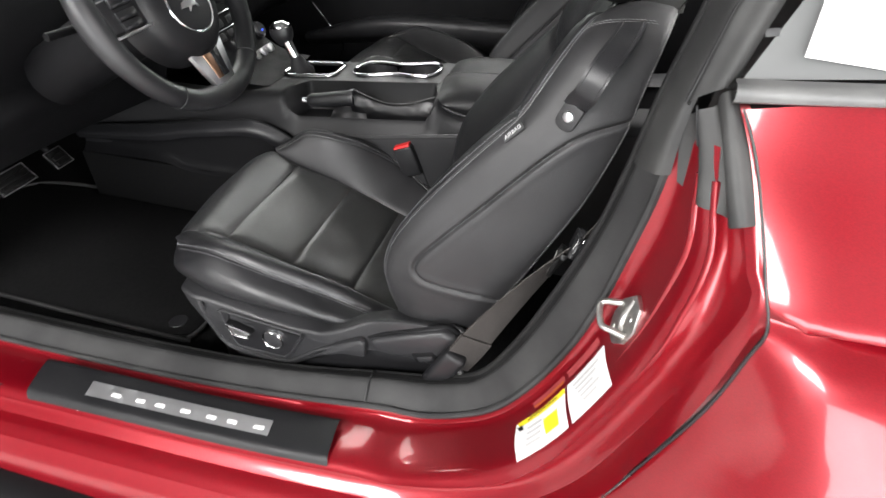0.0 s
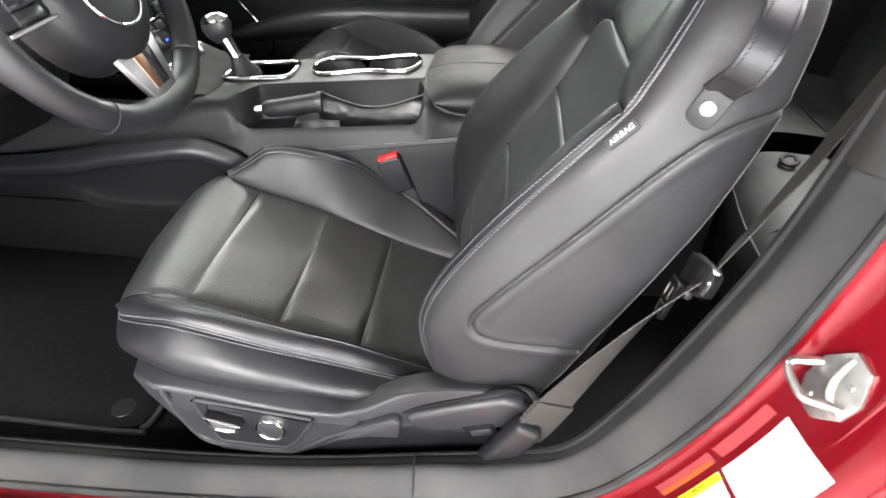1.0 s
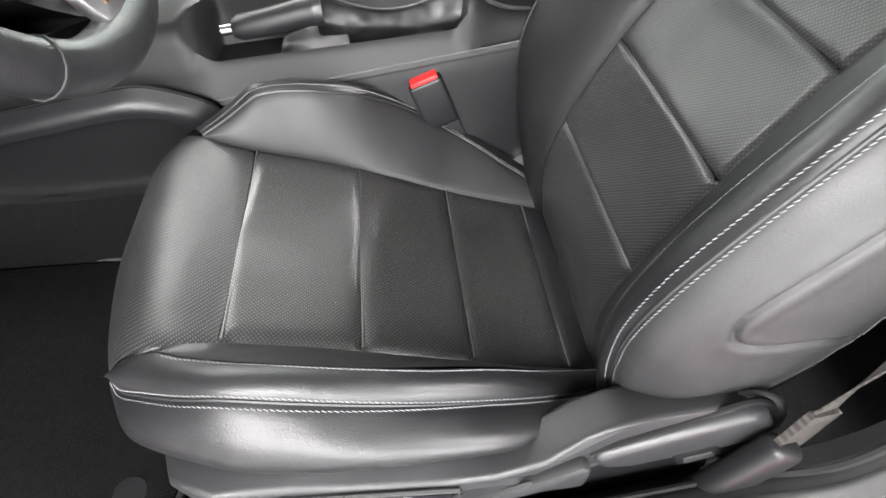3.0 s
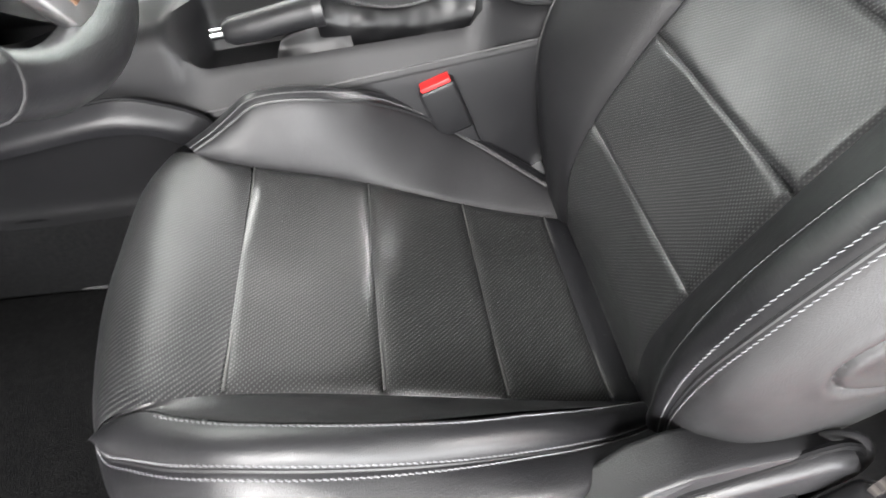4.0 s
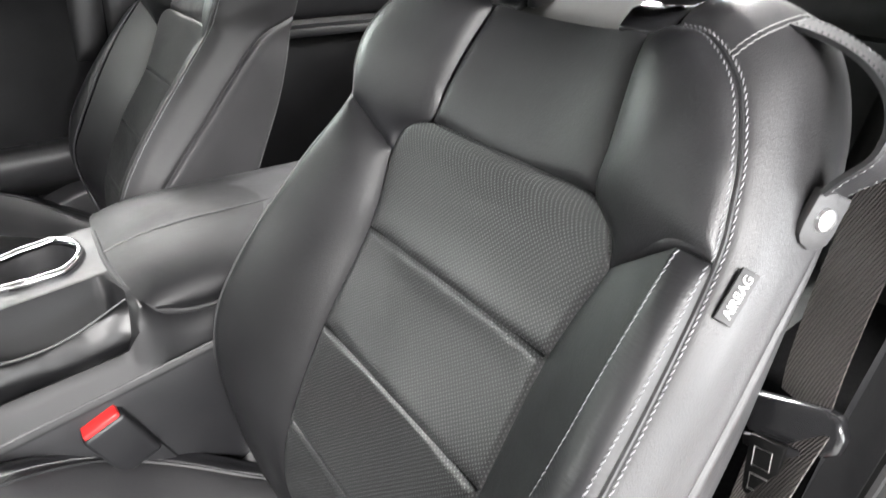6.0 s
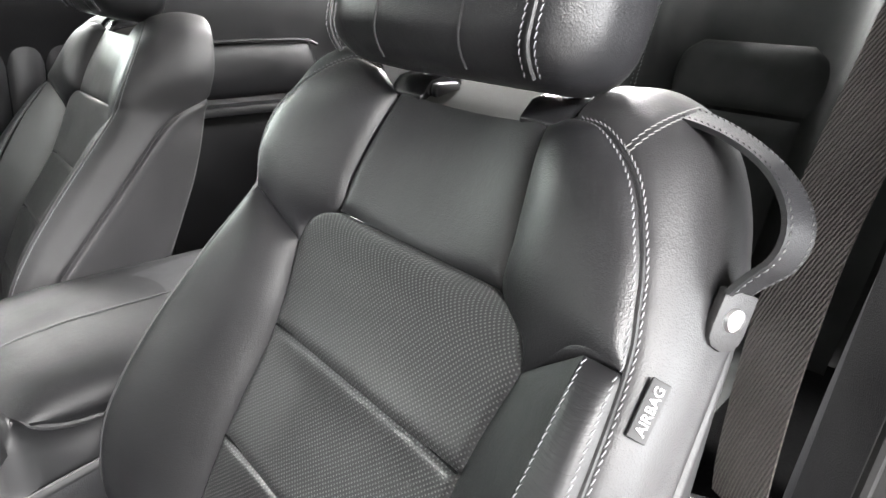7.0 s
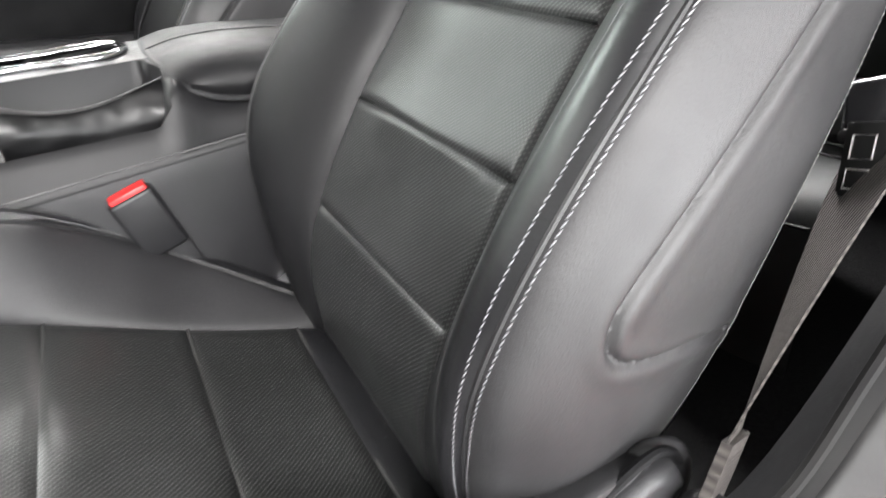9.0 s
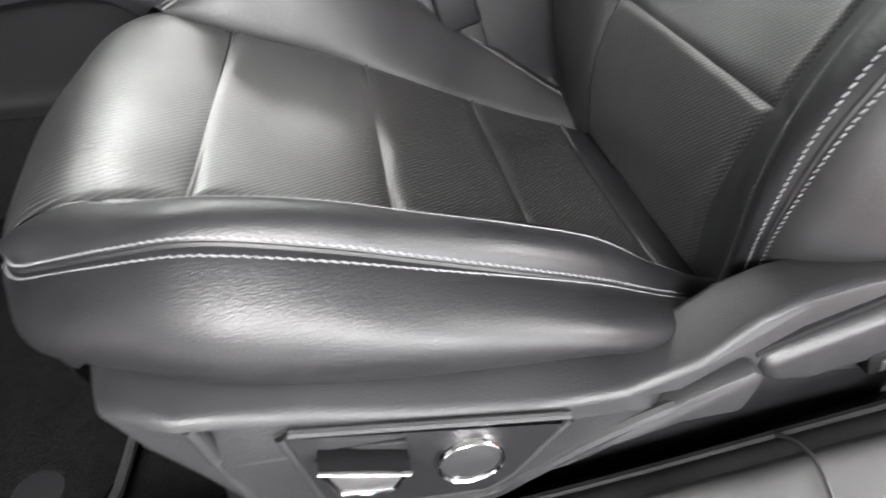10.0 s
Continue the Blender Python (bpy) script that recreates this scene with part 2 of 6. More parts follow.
def loft(rails, ns, nt, side=1, bulge=0.0, pillow=0.0, width=0.006, edges="abse", bow=None, wrinkle=0.0, seed=0, dent=None):
    """A skin over rails (lists of points). side: +1/-1 turns the outside. pillow: how far the middle stands above the seams named in edges
    (a: first rail, b: last rail, s: start, e: end). Returns points and normals as grids."""
    side = -side
    R = [spline(r, ns) for r in rails]
    P = np.zeros((ns, nt, 3))
    for i in range(ns):
        P[i] = spline([r[i] for r in R], nt)
    if bow is not None:
        P = bow(P)
    N = normals(P) * side
    t = np.linspace(0, 1, nt)[None, :]
    off = np.zeros((ns, nt)) + bulge * 4 * t * (1 - t)
    dsl = np.cumsum(np.r_[np.zeros((1, nt)), np.linalg.norm(np.diff(P, axis=0), axis=2)], 0)
    dtl = np.cumsum(np.c_[np.zeros((ns, 1)), np.linalg.norm(np.diff(P, axis=1), axis=2)], 1)
    d = np.full((ns, nt), 9.0)
    if "a" in edges:
        d = np.minimum(d, dtl)
    if "b" in edges:
        d = np.minimum(d, dtl[:, -1:] - dtl)
    if "s" in edges:
        d = np.minimum(d, dsl)
    if "e" in edges:
        d = np.minimum(d, dsl[-1:] - dsl)
    if "s" in edges:
        off = off * (1 - np.exp(-dsl / 0.02))
    if "e" in edges:
        off = off * (1 - np.exp(-(dsl[-1:] - dsl) / 0.02))
    off = off + pillow * (1 - np.exp(-d / width))
    if wrinkle:
        for i in range(ns):
            for j in range(nt):
                q = Vector(P[i, j]) * 14 + Vector((seed, 0, 0))
                off[i, j] += wrinkle * noise.noise(q) * min(1, d[i, j] / 0.012)
    if dent is not None:
        off = off + dent(P)
    P = P + N * off[:, :, None]
    UV = np.stack([dsl, dtl], 2)
    return P, normals(P) * side, UV, side


def skin(grid):
    """Mesh of a loft's grid."""
    P, N, UV, side = grid
    ns, nt = P.shape[:2]
    idx = np.arange(ns * nt).reshape(ns, nt)
    a, b, c, d = idx[:-1, :-1], idx[1:, :-1], idx[1:, 1:], idx[:-1, 1:]
    f = np.stack([a, b, c, d] if side > 0 else [a, d, c, b], 2).reshape(-1, 4)
    return P.reshape(-1, 3).tolist(), f.tolist(), UV.reshape(-1, 2).tolist()


def tube(pts, r, n=8, closed=False, count=None, cap=True):
    p = spline(pts, count) if count else np.array(pts, float)
    if closed:
        p = p[:-1] if np.linalg.norm(p[0] - p[-1]) < 1e-6 else p
    k = len(p)
    tan = (np.roll(p, -1, 0) - np.roll(p, 1, 0)) if closed else np.gradient(p, axis=0)
    tan /= np.linalg.norm(tan, axis=1, keepdims=True)
    up = V3(0, 0, 1) if abs(tan[0, 2]) < 0.9 else V3(1, 0, 0)
    vs, fs = [], []
    rr = r if hasattr(r, "__len__") else [r] * k
    for i in range(k):
        x = np.cross(tan[i], up)
        x /= np.linalg.norm(x)
        up = np.cross(x, tan[i])
        for j in range(n):
            w = 2 * math.pi * j / n
            vs.append(tuple(p[i] + rr[i] * (math.cos(w) * x + math.sin(w) * up)))
    for i in range(k if closed else k - 1):
        i2 = (i + 1) % k
        for j in range(n):
            fs.append((i * n + j, i * n + (j + 1) % n, i2 * n + (j + 1) % n, i2 * n + j))
    if cap and not closed:
        fs += [tuple(range(n - 1, -1, -1)), tuple(range((k - 1) * n, k * n))]
    return vs, fs


def stitches(line, nrm, pitch=0.0046, length=0.0041, r=0.00043, lift=0.0001):
    """A row of raised thread stitches along a line of points with normals."""
    s = np.r_[0, np.cumsum(np.linalg.norm(np.diff(line, axis=0), axis=1))]
    vs, fs = [], []
    for u in np.arange(pitch / 2, s[-1] - pitch / 2, pitch):
        c = V3(*[np.interp(u, s, line[:, k]) for k in range(3)])
        a = V3(*[np.interp(u - length / 2, s, line[:, k]) for k in range(3)])
        b = V3(*[np.interp(u + length / 2, s, line[:, k]) for k in range(3)])
        nn = V3(*[np.interp(u, s, nrm[:, k]) for k in range(3)])
        d = (b - a) / np.linalg.norm(b - a)
        w = np.cross(d, nn)
        d = d + 0.30 * w / max(np.linalg.norm(w), 1e-9)
        w = np.cross(d, nn)
        w /= np.linalg.norm(w)
        k = len(vs)
        for e, rad, h in ((-0.5, 0.45, -0.2), (-0.25, 1, 0.5), (0.25, 1, 0.5), (0.5, 0.45, -0.2)):
            q = c + d * length * e + nn * (lift + h * r)
            vs += [tuple(q - w * r * rad), tuple(q + nn * r * rad), tuple(q + w * r * rad)]
        for e in range(3):
            o = k + 3 * e
            fs += [(o, o + 3, o + 4, o + 1), (o + 1, o + 4, o + 5, o + 2)]
    return vs, fs


def rbox(sx, sy, sz, bevel=0.004, seg=2):
    bm = bmesh.new()
    bmesh.ops.create_cube(bm, size=1)
    bmesh.ops.scale(bm, vec=(sx, sy, sz), verts=bm.verts)
    if bevel:
        bmesh.ops.bevel(bm, geom=bm.edges[:], offset=bevel, segments=seg, affect="EDGES", profile=0.5)
    return drain(bm)


def drain(bm):
    bm.verts.index_update()
    g = ([tuple(v.co) for v in bm.verts], [tuple(v.index for v in f.verts) for f in bm.faces])
    bm.free()
    return g


def prism(poly, depth, bevel=0.003, seg=2):
    """A closed outline in x, z drawn out along +y, its edges rounded."""
    bm = bmesh.new()
    vs = [bm.verts.new((x, 0, z)) for x, z in poly]
    f = bm.faces.new(vs)
    bmesh.ops.recalc_face_normals(bm, faces=[f])
    g = bmesh.ops.extrude_face_region(bm, geom=[f])
    bmesh.ops.translate(bm, vec=(0, depth, 0), verts=[e for e in g["geom"] if isinstance(e, bmesh.types.BMVert)])
    bmesh.ops.recalc_face_normals(bm, faces=bm.faces)
    if bevel:
        es = [e for e in bm.edges if len(e.link_faces) == 2 and e.calc_face_angle() > 0.9]
        bmesh.ops.bevel(bm, geom=es, offset=bevel, segments=seg, affect="EDGES", profile=0.5)
    return drain(bm)


def lathe(profile, n=32):
    """Turns (r, z) round z."""
    vs, fs = [], []
    k = len(profile)
    for j in range(n):
        w = 2 * math.pi * j / n
        vs += [(r * math.cos(w), r * math.sin(w), z) for r, z in profile]
    for j in range(n):
        for i in range(k - 1):
            a, b = j * k + i, ((j + 1) % n) * k + i
            fs.append((a, b, b + 1, a + 1))
    return vs, fs


def turned(geo, at, axis, spin=0):
    """Puts a thing built round z so that its z points along axis."""
    q = Vector(axis).normalized().to_track_quat("Z", "Y").to_matrix().to_4x4()
    return moved(geo, Matrix.Translation(at) @ q @ Matrix.Rotation(radians(spin), 4, "Z"))


def lettering(text, size, depth):
    """Solid letters from the built-in font, in the xy plane, centred."""
    cu = bpy.data.curves.new("letters", "FONT")
    cu.body, cu.size, cu.extrude, cu.align_x, cu.align_y = text, size, depth, "CENTER", "CENTER"
    ob = bpy.data.objects.new("letters", cu)
    scene.collection.objects.link(ob)
    me = bpy.data.meshes.new_from_object(ob.evaluated_get(bpy.context.evaluated_depsgraph_get()))
    g = ([tuple(v.co) for v in me.vertices], [tuple(p.vertices) for p in me.polygons])
    bpy.data.objects.remove(ob)
    bpy.data.curves.remove(cu)
    bpy.data.meshes.remove(me)
    return g


def plate(origin, ex, ey, w, h, thick=0.0006):
    """A thin flat sheet with a real edge; ex, ey: its axes."""
    ex, ey = Vector(ex).normalized(), Vector(ey).normalized()
    ez = ex.cross(ey)
    m = Matrix((ex, ey, ez)).transposed().to_4x4()
    m.translation = Vector(origin)
    return moved(rbox(w, h, thick, 0), m)

# ---- seats ----


def mirrored(pts, shift=0.0, dx=0.0):
    return [(x + dx, 2 * shift - y, z) for x, y, z in pts]


def between(pts, axis, lo, hi, n=6):
    """The stretch of a rail between two values of one coordinate."""
    p = spline(pts, 240)
    k = p[:, axis]
    o = np.argsort(k)
    return [tuple(np.interp(v, k[o], p[o, c]) for c in range(3)) for v in np.linspace(lo, hi, n)]


C_EDGE = [(-0.404, -0.150, 0.538), (-0.385, -0.147, 0.548), (-0.366, -0.145, 0.551), (-0.34, -0.141, 0.546), (-0.3, -0.136, 0.532), (-0.25, -0.133, 0.515), (-0.2, -0.132, 0.498), (-0.15, -0.130, 0.479),
          (-0.1, -0.128, 0.460), (-0.05, -0.127, 0.443), (0.0, -0.126, 0.428), (0.045, -0.125, 0.413)]
C_SINGLE = [(-0.407, -0.151, 0.533), (-0.388, -0.151, 0.546), (-0.366, -0.153, 0.553), (-0.34, -0.165, 0.559), (-0.3, -0.180, 0.569), (-0.25, -0.187, 0.567), (-0.2, -0.187, 0.556), (-0.15, -0.184, 0.542),
            (-0.1, -0.174, 0.520), (-0.05, -0.158, 0.482), (0.0, -0.142, 0.447), (0.045, -0.130, 0.425)]
C_DOUBLE = [(-0.410, -0.153, 0.526), (-0.397, -0.170, 0.529), (-0.375, -0.182, 0.539), (-0.34, -0.199, 0.556), (-0.3, -0.210, 0.567), (-0.25, -0.215, 0.562), (-0.2, -0.214, 0.548), (-0.15, -0.209, 0.530),
            (-0.1, -0.200, 0.508), (-0.05, -0.187, 0.480), (0.0, -0.170, 0.452), (0.045, -0.150, 0.430)]
C_SIDE = [(-0.409, -0.160, 0.500), (-0.392, -0.190, 0.506), (-0.372, -0.206, 0.515), (-0.34, -0.223, 0.528), (-0.3, -0.237, 0.534), (-0.25, -0.243, 0.533), (-0.2, -0.244, 0.528), (-0.15, -0.240, 0.518),
          (-0.1, -0.232, 0.502), (-0.05, -0.216, 0.478), (0.0, -0.195, 0.450), (0.045, -0.17, 0.430)]
C_FOOT = [(-0.394, -0.172, 0.455), (-0.372, -0.186, 0.480), (-0.34, -0.210, 0.492), (-0.3, -0.229, 0.498), (-0.25, -0.236, 0.497), (-0.2, -0.236, 0.494), (-0.15, -0.235, 0.492),
          (-0.1, -0.228, 0.485), (-0.05, -0.214, 0.465), (0.0, -0.195, 0.44), (0.045, -0.17, 0.415)]
B_EDGE = [(0.030, -0.112, 0.425), (0.022, -0.115, 0.50), (0.037, -0.118, 0.566), (0.084, -0.115, 0.66), (0.144, -0.108, 0.748), (0.179, -0.116, 0.812)]
B_EDGE_IN = [(0.030, 0.112, 0.425), (0.022, 0.115, 0.50), (0.037, 0.118, 0.566), (0.084, 0.122, 0.66), (0.144, 0.129, 0.748), (0.179, 0.143, 0.812)]
B_SINGLE = [(0.030, -0.145, 0.425), (0.010, -0.165, 0.50), (0.000, -0.172, 0.55), (0.003, -0.175, 0.60), (0.027, -0.171, 0.65), (0.056, -0.170, 0.70),
            (0.087, -0.171, 0.75), (0.122, -0.169, 0.80), (0.169, -0.166, 0.855)]
B_DOUBLE = [(0.035, -0.168, 0.425), (0.013, -0.182, 0.50), (0.003, -0.193, 0.55), (0.000, -0.203, 0.60), (0.013, -0.209, 0.65), (0.042, -0.209, 0.70),
            (0.080, -0.206, 0.75), (0.124, -0.199, 0.80), (0.172, -0.188, 0.853)]
B_DOUBLE_UP = [(0.172, -0.188, 0.853), (0.189, -0.180, 0.880), (0.203, -0.170, 0.905), (0.222, -0.149, 0.935), (0.238, -0.118, 0.952), (0.250, -0.088, 0.953)]
B_INNER_UP = [(0.172, 0.204, 0.853), (0.182, 0.213, 0.878), (0.193, 0.215, 0.902), (0.206, 0.210, 0.923), (0.220, 0.197, 0.941), (0.233, 0.180, 0.955), (0.243, 0.161, 0.964), (0.250, 0.144, 0.968), (0.256, 0.118, 0.960)]
B_SEAM_UP = [(0.179, -0.120, 0.815), (0.188, -0.112, 0.830), (0.199, -0.084, 0.849), (0.211, -0.080, 0.878), (0.228, -0.074, 0.910), (0.250, -0.066, 0.945)]
B_MID0 = [(0.055, -0.188, 0.425), (0.028, -0.200, 0.50), (0.020, -0.211, 0.55), (0.018, -0.220, 0.60), (0.036, -0.224, 0.65), (0.070, -0.223, 0.70),
          (0.108, -0.218, 0.75), (0.150, -0.211, 0.80), (0.196, -0.201, 0.853), (0.226, -0.184, 0.905), (0.245, -0.160, 0.943), (0.258, -0.122, 0.962), (0.268, -0.09, 0.962)]
B_MID = [(0.08, -0.200, 0.425), (0.062, -0.214, 0.50), (0.062, -0.223, 0.55), (0.068, -0.229, 0.60), (0.090, -0.230, 0.65), (0.128, -0.227, 0.70),
         (0.165, -0.221, 0.75), (0.203, -0.214, 0.80), (0.240, -0.205, 0.853), (0.266, -0.189, 0.905), (0.278, -0.165, 0.945), (0.288, -0.125, 0.966), (0.292, -0.09, 0.966)]
B_BACK = [(0.13, -0.195, 0.425), (0.142, -0.208, 0.50), (0.163, -0.213, 0.55), (0.184, -0.214, 0.60), (0.211, -0.210, 0.65), (0.236, -0.206, 0.70),
          (0.261, -0.200, 0.75), (0.280, -0.195, 0.80), (0.296, -0.190, 0.853), (0.307, -0.180, 0.905), (0.318, -0.155, 0.945), (0.325, -0.12, 0.962), (0.328, -0.085, 0.962)]
LOOP = [(0.300, 0.868), (0.255, 0.853), (0.226, 0.833), (0.190, 0.797), (0.147, 0.750), (0.101, 0.700), (0.064, 0.656), (0.054, 0.634), (0.062, 0.616),
        (0.090, 0.606), (0.125, 0.599), (0.170, 0.590)]


C_EDGE_IN = [(-0.379, 0.147, 0.550), (-0.360, 0.1415, 0.5455), (-0.325, 0.136, 0.535)] + [(x, 0.002 - y, z) for x, y, z in C_EDGE[5:]]
C_PIPE_IN = [(-0.380, 0.1505, 0.5515), (-0.354, 0.154, 0.566), (-0.332, 0.157, 0.5805), (-0.314, 0.159, 0.5925), (-0.294, 0.160, 0.5965), (-0.27, 0.160, 0.597), (-0.24, 0.165, 0.591),
             (-0.2, 0.182, 0.574), (-0.16, 0.203, 0.547), (-0.12, 0.215, 0.518), (-0.08, 0.208, 0.493), (-0.05, 0.195, 0.478), (0.0, 0.170, 0.452), (0.045, 0.150, 0.430)]


def groove(P):
    """A sewn groove round the side panel."""
    line = spline(LOOP, 160)
    q = P[:, :, [0, 2]].reshape(-1, 1, 2)
    d = np.min(np.linalg.norm(q - line[None], axis=2), axis=1).reshape(P.shape[:2])
    return -0.0042 * np.exp(-(d / 0.0026) ** 2) + 0.0009 * np.exp(-((d - 0.008) / 0.006) ** 2)


def sewn(name, parent, grid, material, label=""):
    return part(name, skin(grid), material, parent, label)


def rows(parent, grid, **where):
    """Stitch rows on a panel: first/last give the distance from that edge in columns."""
    P, N = grid[0], grid[1]
    for k in where.get("cols", ()):
        part("stitching", stitches(P[:, k], N[:, k]), THREAD, parent, "pale grey thread")
    for k in where.get("dark", ()):
        part("stitching", stitches(P[:, k], N[:, k]), DARK_THREAD, parent, "dark grey thread")
    for k in where.get("shade", ()):
        part("stitching", stitches(P[k], N[k]), DARK_THREAD, parent, "dark grey thread")
    for k in where.get("lines", ()):
        part("stitching", stitches(P[k], N[k]), THREAD, parent, "pale grey thread")


def broad(p):
    """The inner shoulder stands further out than the outer one."""
    x, y, z = p
    return x, y + 0.034 * smooth_step((z - 0.86) / 0.06), z + 0.010 * smooth_step((z - 0.90) / 0.05)


def side_panel(parent, flip):
    """Outer or inner flank of the backrest, with its groove."""
    rr = [B_DOUBLE[:-1] + B_DOUBLE_UP, B_MID0, B_MID, B_BACK]
    if flip:
        rr = [mirrored(B_DOUBLE, 0.008)[:-1] + B_INNER_UP] + [[broad(p) for p in mirrored(r, 0.008)] for r in rr[1:]]
    g = loft(rr, 360, 150, -1 if flip else 1, pillow=0.004, width=0.005, edges="ab", dent=groove)
    ob = sewn("side_panel", parent, g, SIDE, "charcoal leather flank with a sewn curved groove")
    return g, ob


def car_seat(name, label, strap):
    seat = thing(name, (-0.1, 0, 0.33), label, "car seat", "front seats")
    cush = part("cushion", skin(loft([[(-0.36, -0.16, 0.40), (0.05, -0.16, 0.38)], [(-0.36, 0.17, 0.40), (0.05, 0.17, 0.38)]], 8, 8, -1)), LEATHER, seat,
                "black leather cushion with perforated centre")
    # front roll
    o_in = [(-0.402, 0.200, 0.39), (-0.420, 0.206, 0.45), (-0.422, 0.200, 0.50), (-0.410, 0.178, 0.532), (-0.380, 0.149, 0.550), (-0.360, 0.1415, 0.5455), (-0.325, 0.136, 0.535)]
    o_out = [(-0.385, -0.165, 0.39), (-0.402, -0.165, 0.45), (-0.411, -0.158, 0.505), (-0.404, -0.150, 0.538), (-0.366, -0.145, 0.551), (-0.320, -0.138, 0.539)]
    mids = [[(x - d, y, z) for (x, z), d in zip([(-0.412, 0.39), (-0.438, 0.45), (-0.437, 0.503), (-0.416, 0.537), (-0.378, 0.549), (-0.322, 0.5375)], [e] * 5 + [0.0])]
            for y, e in ((0.11, 0.006), (0.0, 0.008), (-0.10, -0.004))]
    g = loft([o_in] + mids + [o_out], 46, 70, 1, pillow=0.003, width=0.006, edges="abe", wrinkle=0.0016)
    sewn("front_roll", cush, g, PERF, "perforated black leather")
    specks = []
    # perforated centre in four panels
    e_in = C_EDGE_IN
    cuts = [-0.322, -0.206, -0.100, 0.001, 0.045]
    for i in range(4):
        a, b = between(e_in, 0, cuts[i], cuts[i + 1]), between(C_EDGE, 0, cuts[i], cuts[i + 1])
        g = loft([a, b], 34, 64, 1, bulge=-0.005, pillow=0.0055, width=0.007, wrinkle=0.0022, seed=i * 7.7)
        specks.append(g)
        sewn("insert_panel", cush, g, GLOSSPERF if i < 3 else LEATHER, "perforated black leather" if i < 3 else "plain black leather")
    for c in cuts[:4]:
        a, b = between(e_in, 0, c, c + 0.001, 2)[0], between(C_EDGE, 0, c, c + 0.001, 2)[0]
        line_ = [tuple(V3(*a) + (V3(*b) - V3(*a)) * t + V3(0.0018, 0, 0.0026 - 0.005 * 4 * t * (1 - t))) for t in np.linspace(0.01, 0.99, 24)]
        part("seam_roll", tube(line_, 0.0013, 6), SEAMROLL, cush)
    # outer bolster: inner face, top band, flank
    g = loft([C_EDGE, C_SINGLE], 110, 14, 1, bulge=-0.003, pillow=0.002, edges="a", wrinkle=0.0012)
    sewn("bolster_face", cush, g, LEATHER)
    g = loft([C_SINGLE, C_DOUBLE], 110, 16, 1, bulge=0.006, pillow=0.0025, width=0.004, edges="b", wrinkle=0.0012, seed=3)
    sewn("bolster_band", cush, g, LEATHER)
    rows(cush, (g[0][12:], g[1][12:]), cols=(1,))
    rows(cush, g, cols=(14,))
    g = loft([C_DOUBLE, C_SIDE, C_FOOT], 110, 34, 1, bulge=0.003, pillow=0.003, width=0.004, edges="ab", wrinkle=0.0012, seed=5)
    sewn("cushion_flank", cush, g, LEATHER)
    rows(cush, g, cols=(2,))
    part("welt", tube(C_DOUBLE, 0.0016, 6, count=90), PIPE, cush)
    # inner bolster
    i_pipe = C_PIPE_IN
    i_side = mirrored([(-0.412, -0.188, 0.50)] + C_SIDE[1:], 0.004, -0.010)
    i_foot = mirrored([(x, y, z - 0.05) for x, y, z in C_FOOT], 0.004, -0.008)
    g = loft([C_EDGE_IN, i_pipe], 110, 24, -1, bulge=0.003, pillow=0.003, width=0.005, edges="abs", wrinkle=0.001, seed=9)
    sewn("inner_bolster", cush, g, SIDE, "plain charcoal leather bolster")
    part("welt", tube(i_pipe, 0.002, 6, count=90), PIPE, cush)
    i_top = [(x - 0.014 + 0.009 * min(1.0, (x + 0.38) / 0.07), y + 0.019, z - 0.008 + 0.009 * min(1.0, (x + 0.38) / 0.07)) for x, y, z in i_pipe]
    g = loft([i_pipe, i_top, i_side, i_foot], 90, 26, -1, pillow=0.003, edges="a")
    sewn("cushion_flank", cush, g, LEATHER)
    rows(cush, g, dark=(1,))
    if strap:
        rng = random.Random(11)
        bits = []
        for k in range(70):
            P, N = specks[0 if k < 34 else rng.randrange(4)][:2]
            i, j = (rng.randrange(1, 9), rng.randrange(2, 16)) if k < 34 else (rng.randrange(3, 31), rng.randrange(4, 60))
            bits.append(turned(rbox(rng.uniform(0.0005, 0.0018), rng.uniform(0.0003, 0.0006), 0.0002, 0), tuple(P[i, j] + N[i, j] * 0.0003), tuple(N[i, j]), rng.uniform(0, 360)))
        tagged(part("lint_specks", merge(*bits), DARK_THREAD, cush), "pale lint and scuff marks on the leather", kind="stuff")
    # backrest
    back = part("backrest", skin(loft([[(0.328, -0.085, 0.962), (0.2, -0.2, 0.6), (0.13, -0.195, 0.425)], [(0.345, 0, 0.962), (0.23, 0, 0.6), (0.15, 0, 0.425)],
                                       [(0.328, 0.1, 0.962), (0.2, 0.215, 0.6), (0.13, 0.21, 0.425)]], 20, 12, 1)), LEATHER, seat, "black leather backrest")
    cuts = [0.425, 0.567, 0.661, 0.748]
    for i in range(3):
        a, b = between(B_EDGE_IN, 2, cuts[i], cuts[i + 1]), between(B_EDGE, 2, cuts[i], cuts[i + 1])
        g = loft([a, b], 36, 64, 1, bulge=-0.006, pillow=0.0036, width=0.0028, wrinkle=0.0012, seed=20 + i)
        sewn("insert_panel", back, g, PERF, "perforated black leather")
    for c in cuts[1:]:
        a, b = between(B_EDGE_IN, 2, c, c + 0.001, 2)[0], between(B_EDGE, 2, c, c + 0.001, 2)[0]
        line_ = [tuple(V3(*a) + (V3(*b) - V3(*a)) * t + V3(-0.0005 + 0.0055 * 4 * t * (1 - t), 0, -0.0018)) for t in np.linspace(0.01, 0.99, 24)]
        if c == 0.567:
            part("seam_roll", tube(line_, 0.0007, 6), LEATHER, back)
            continue
        part("seam_roll", tube(line_, 0.0010, 6), SEAMROLL, back)
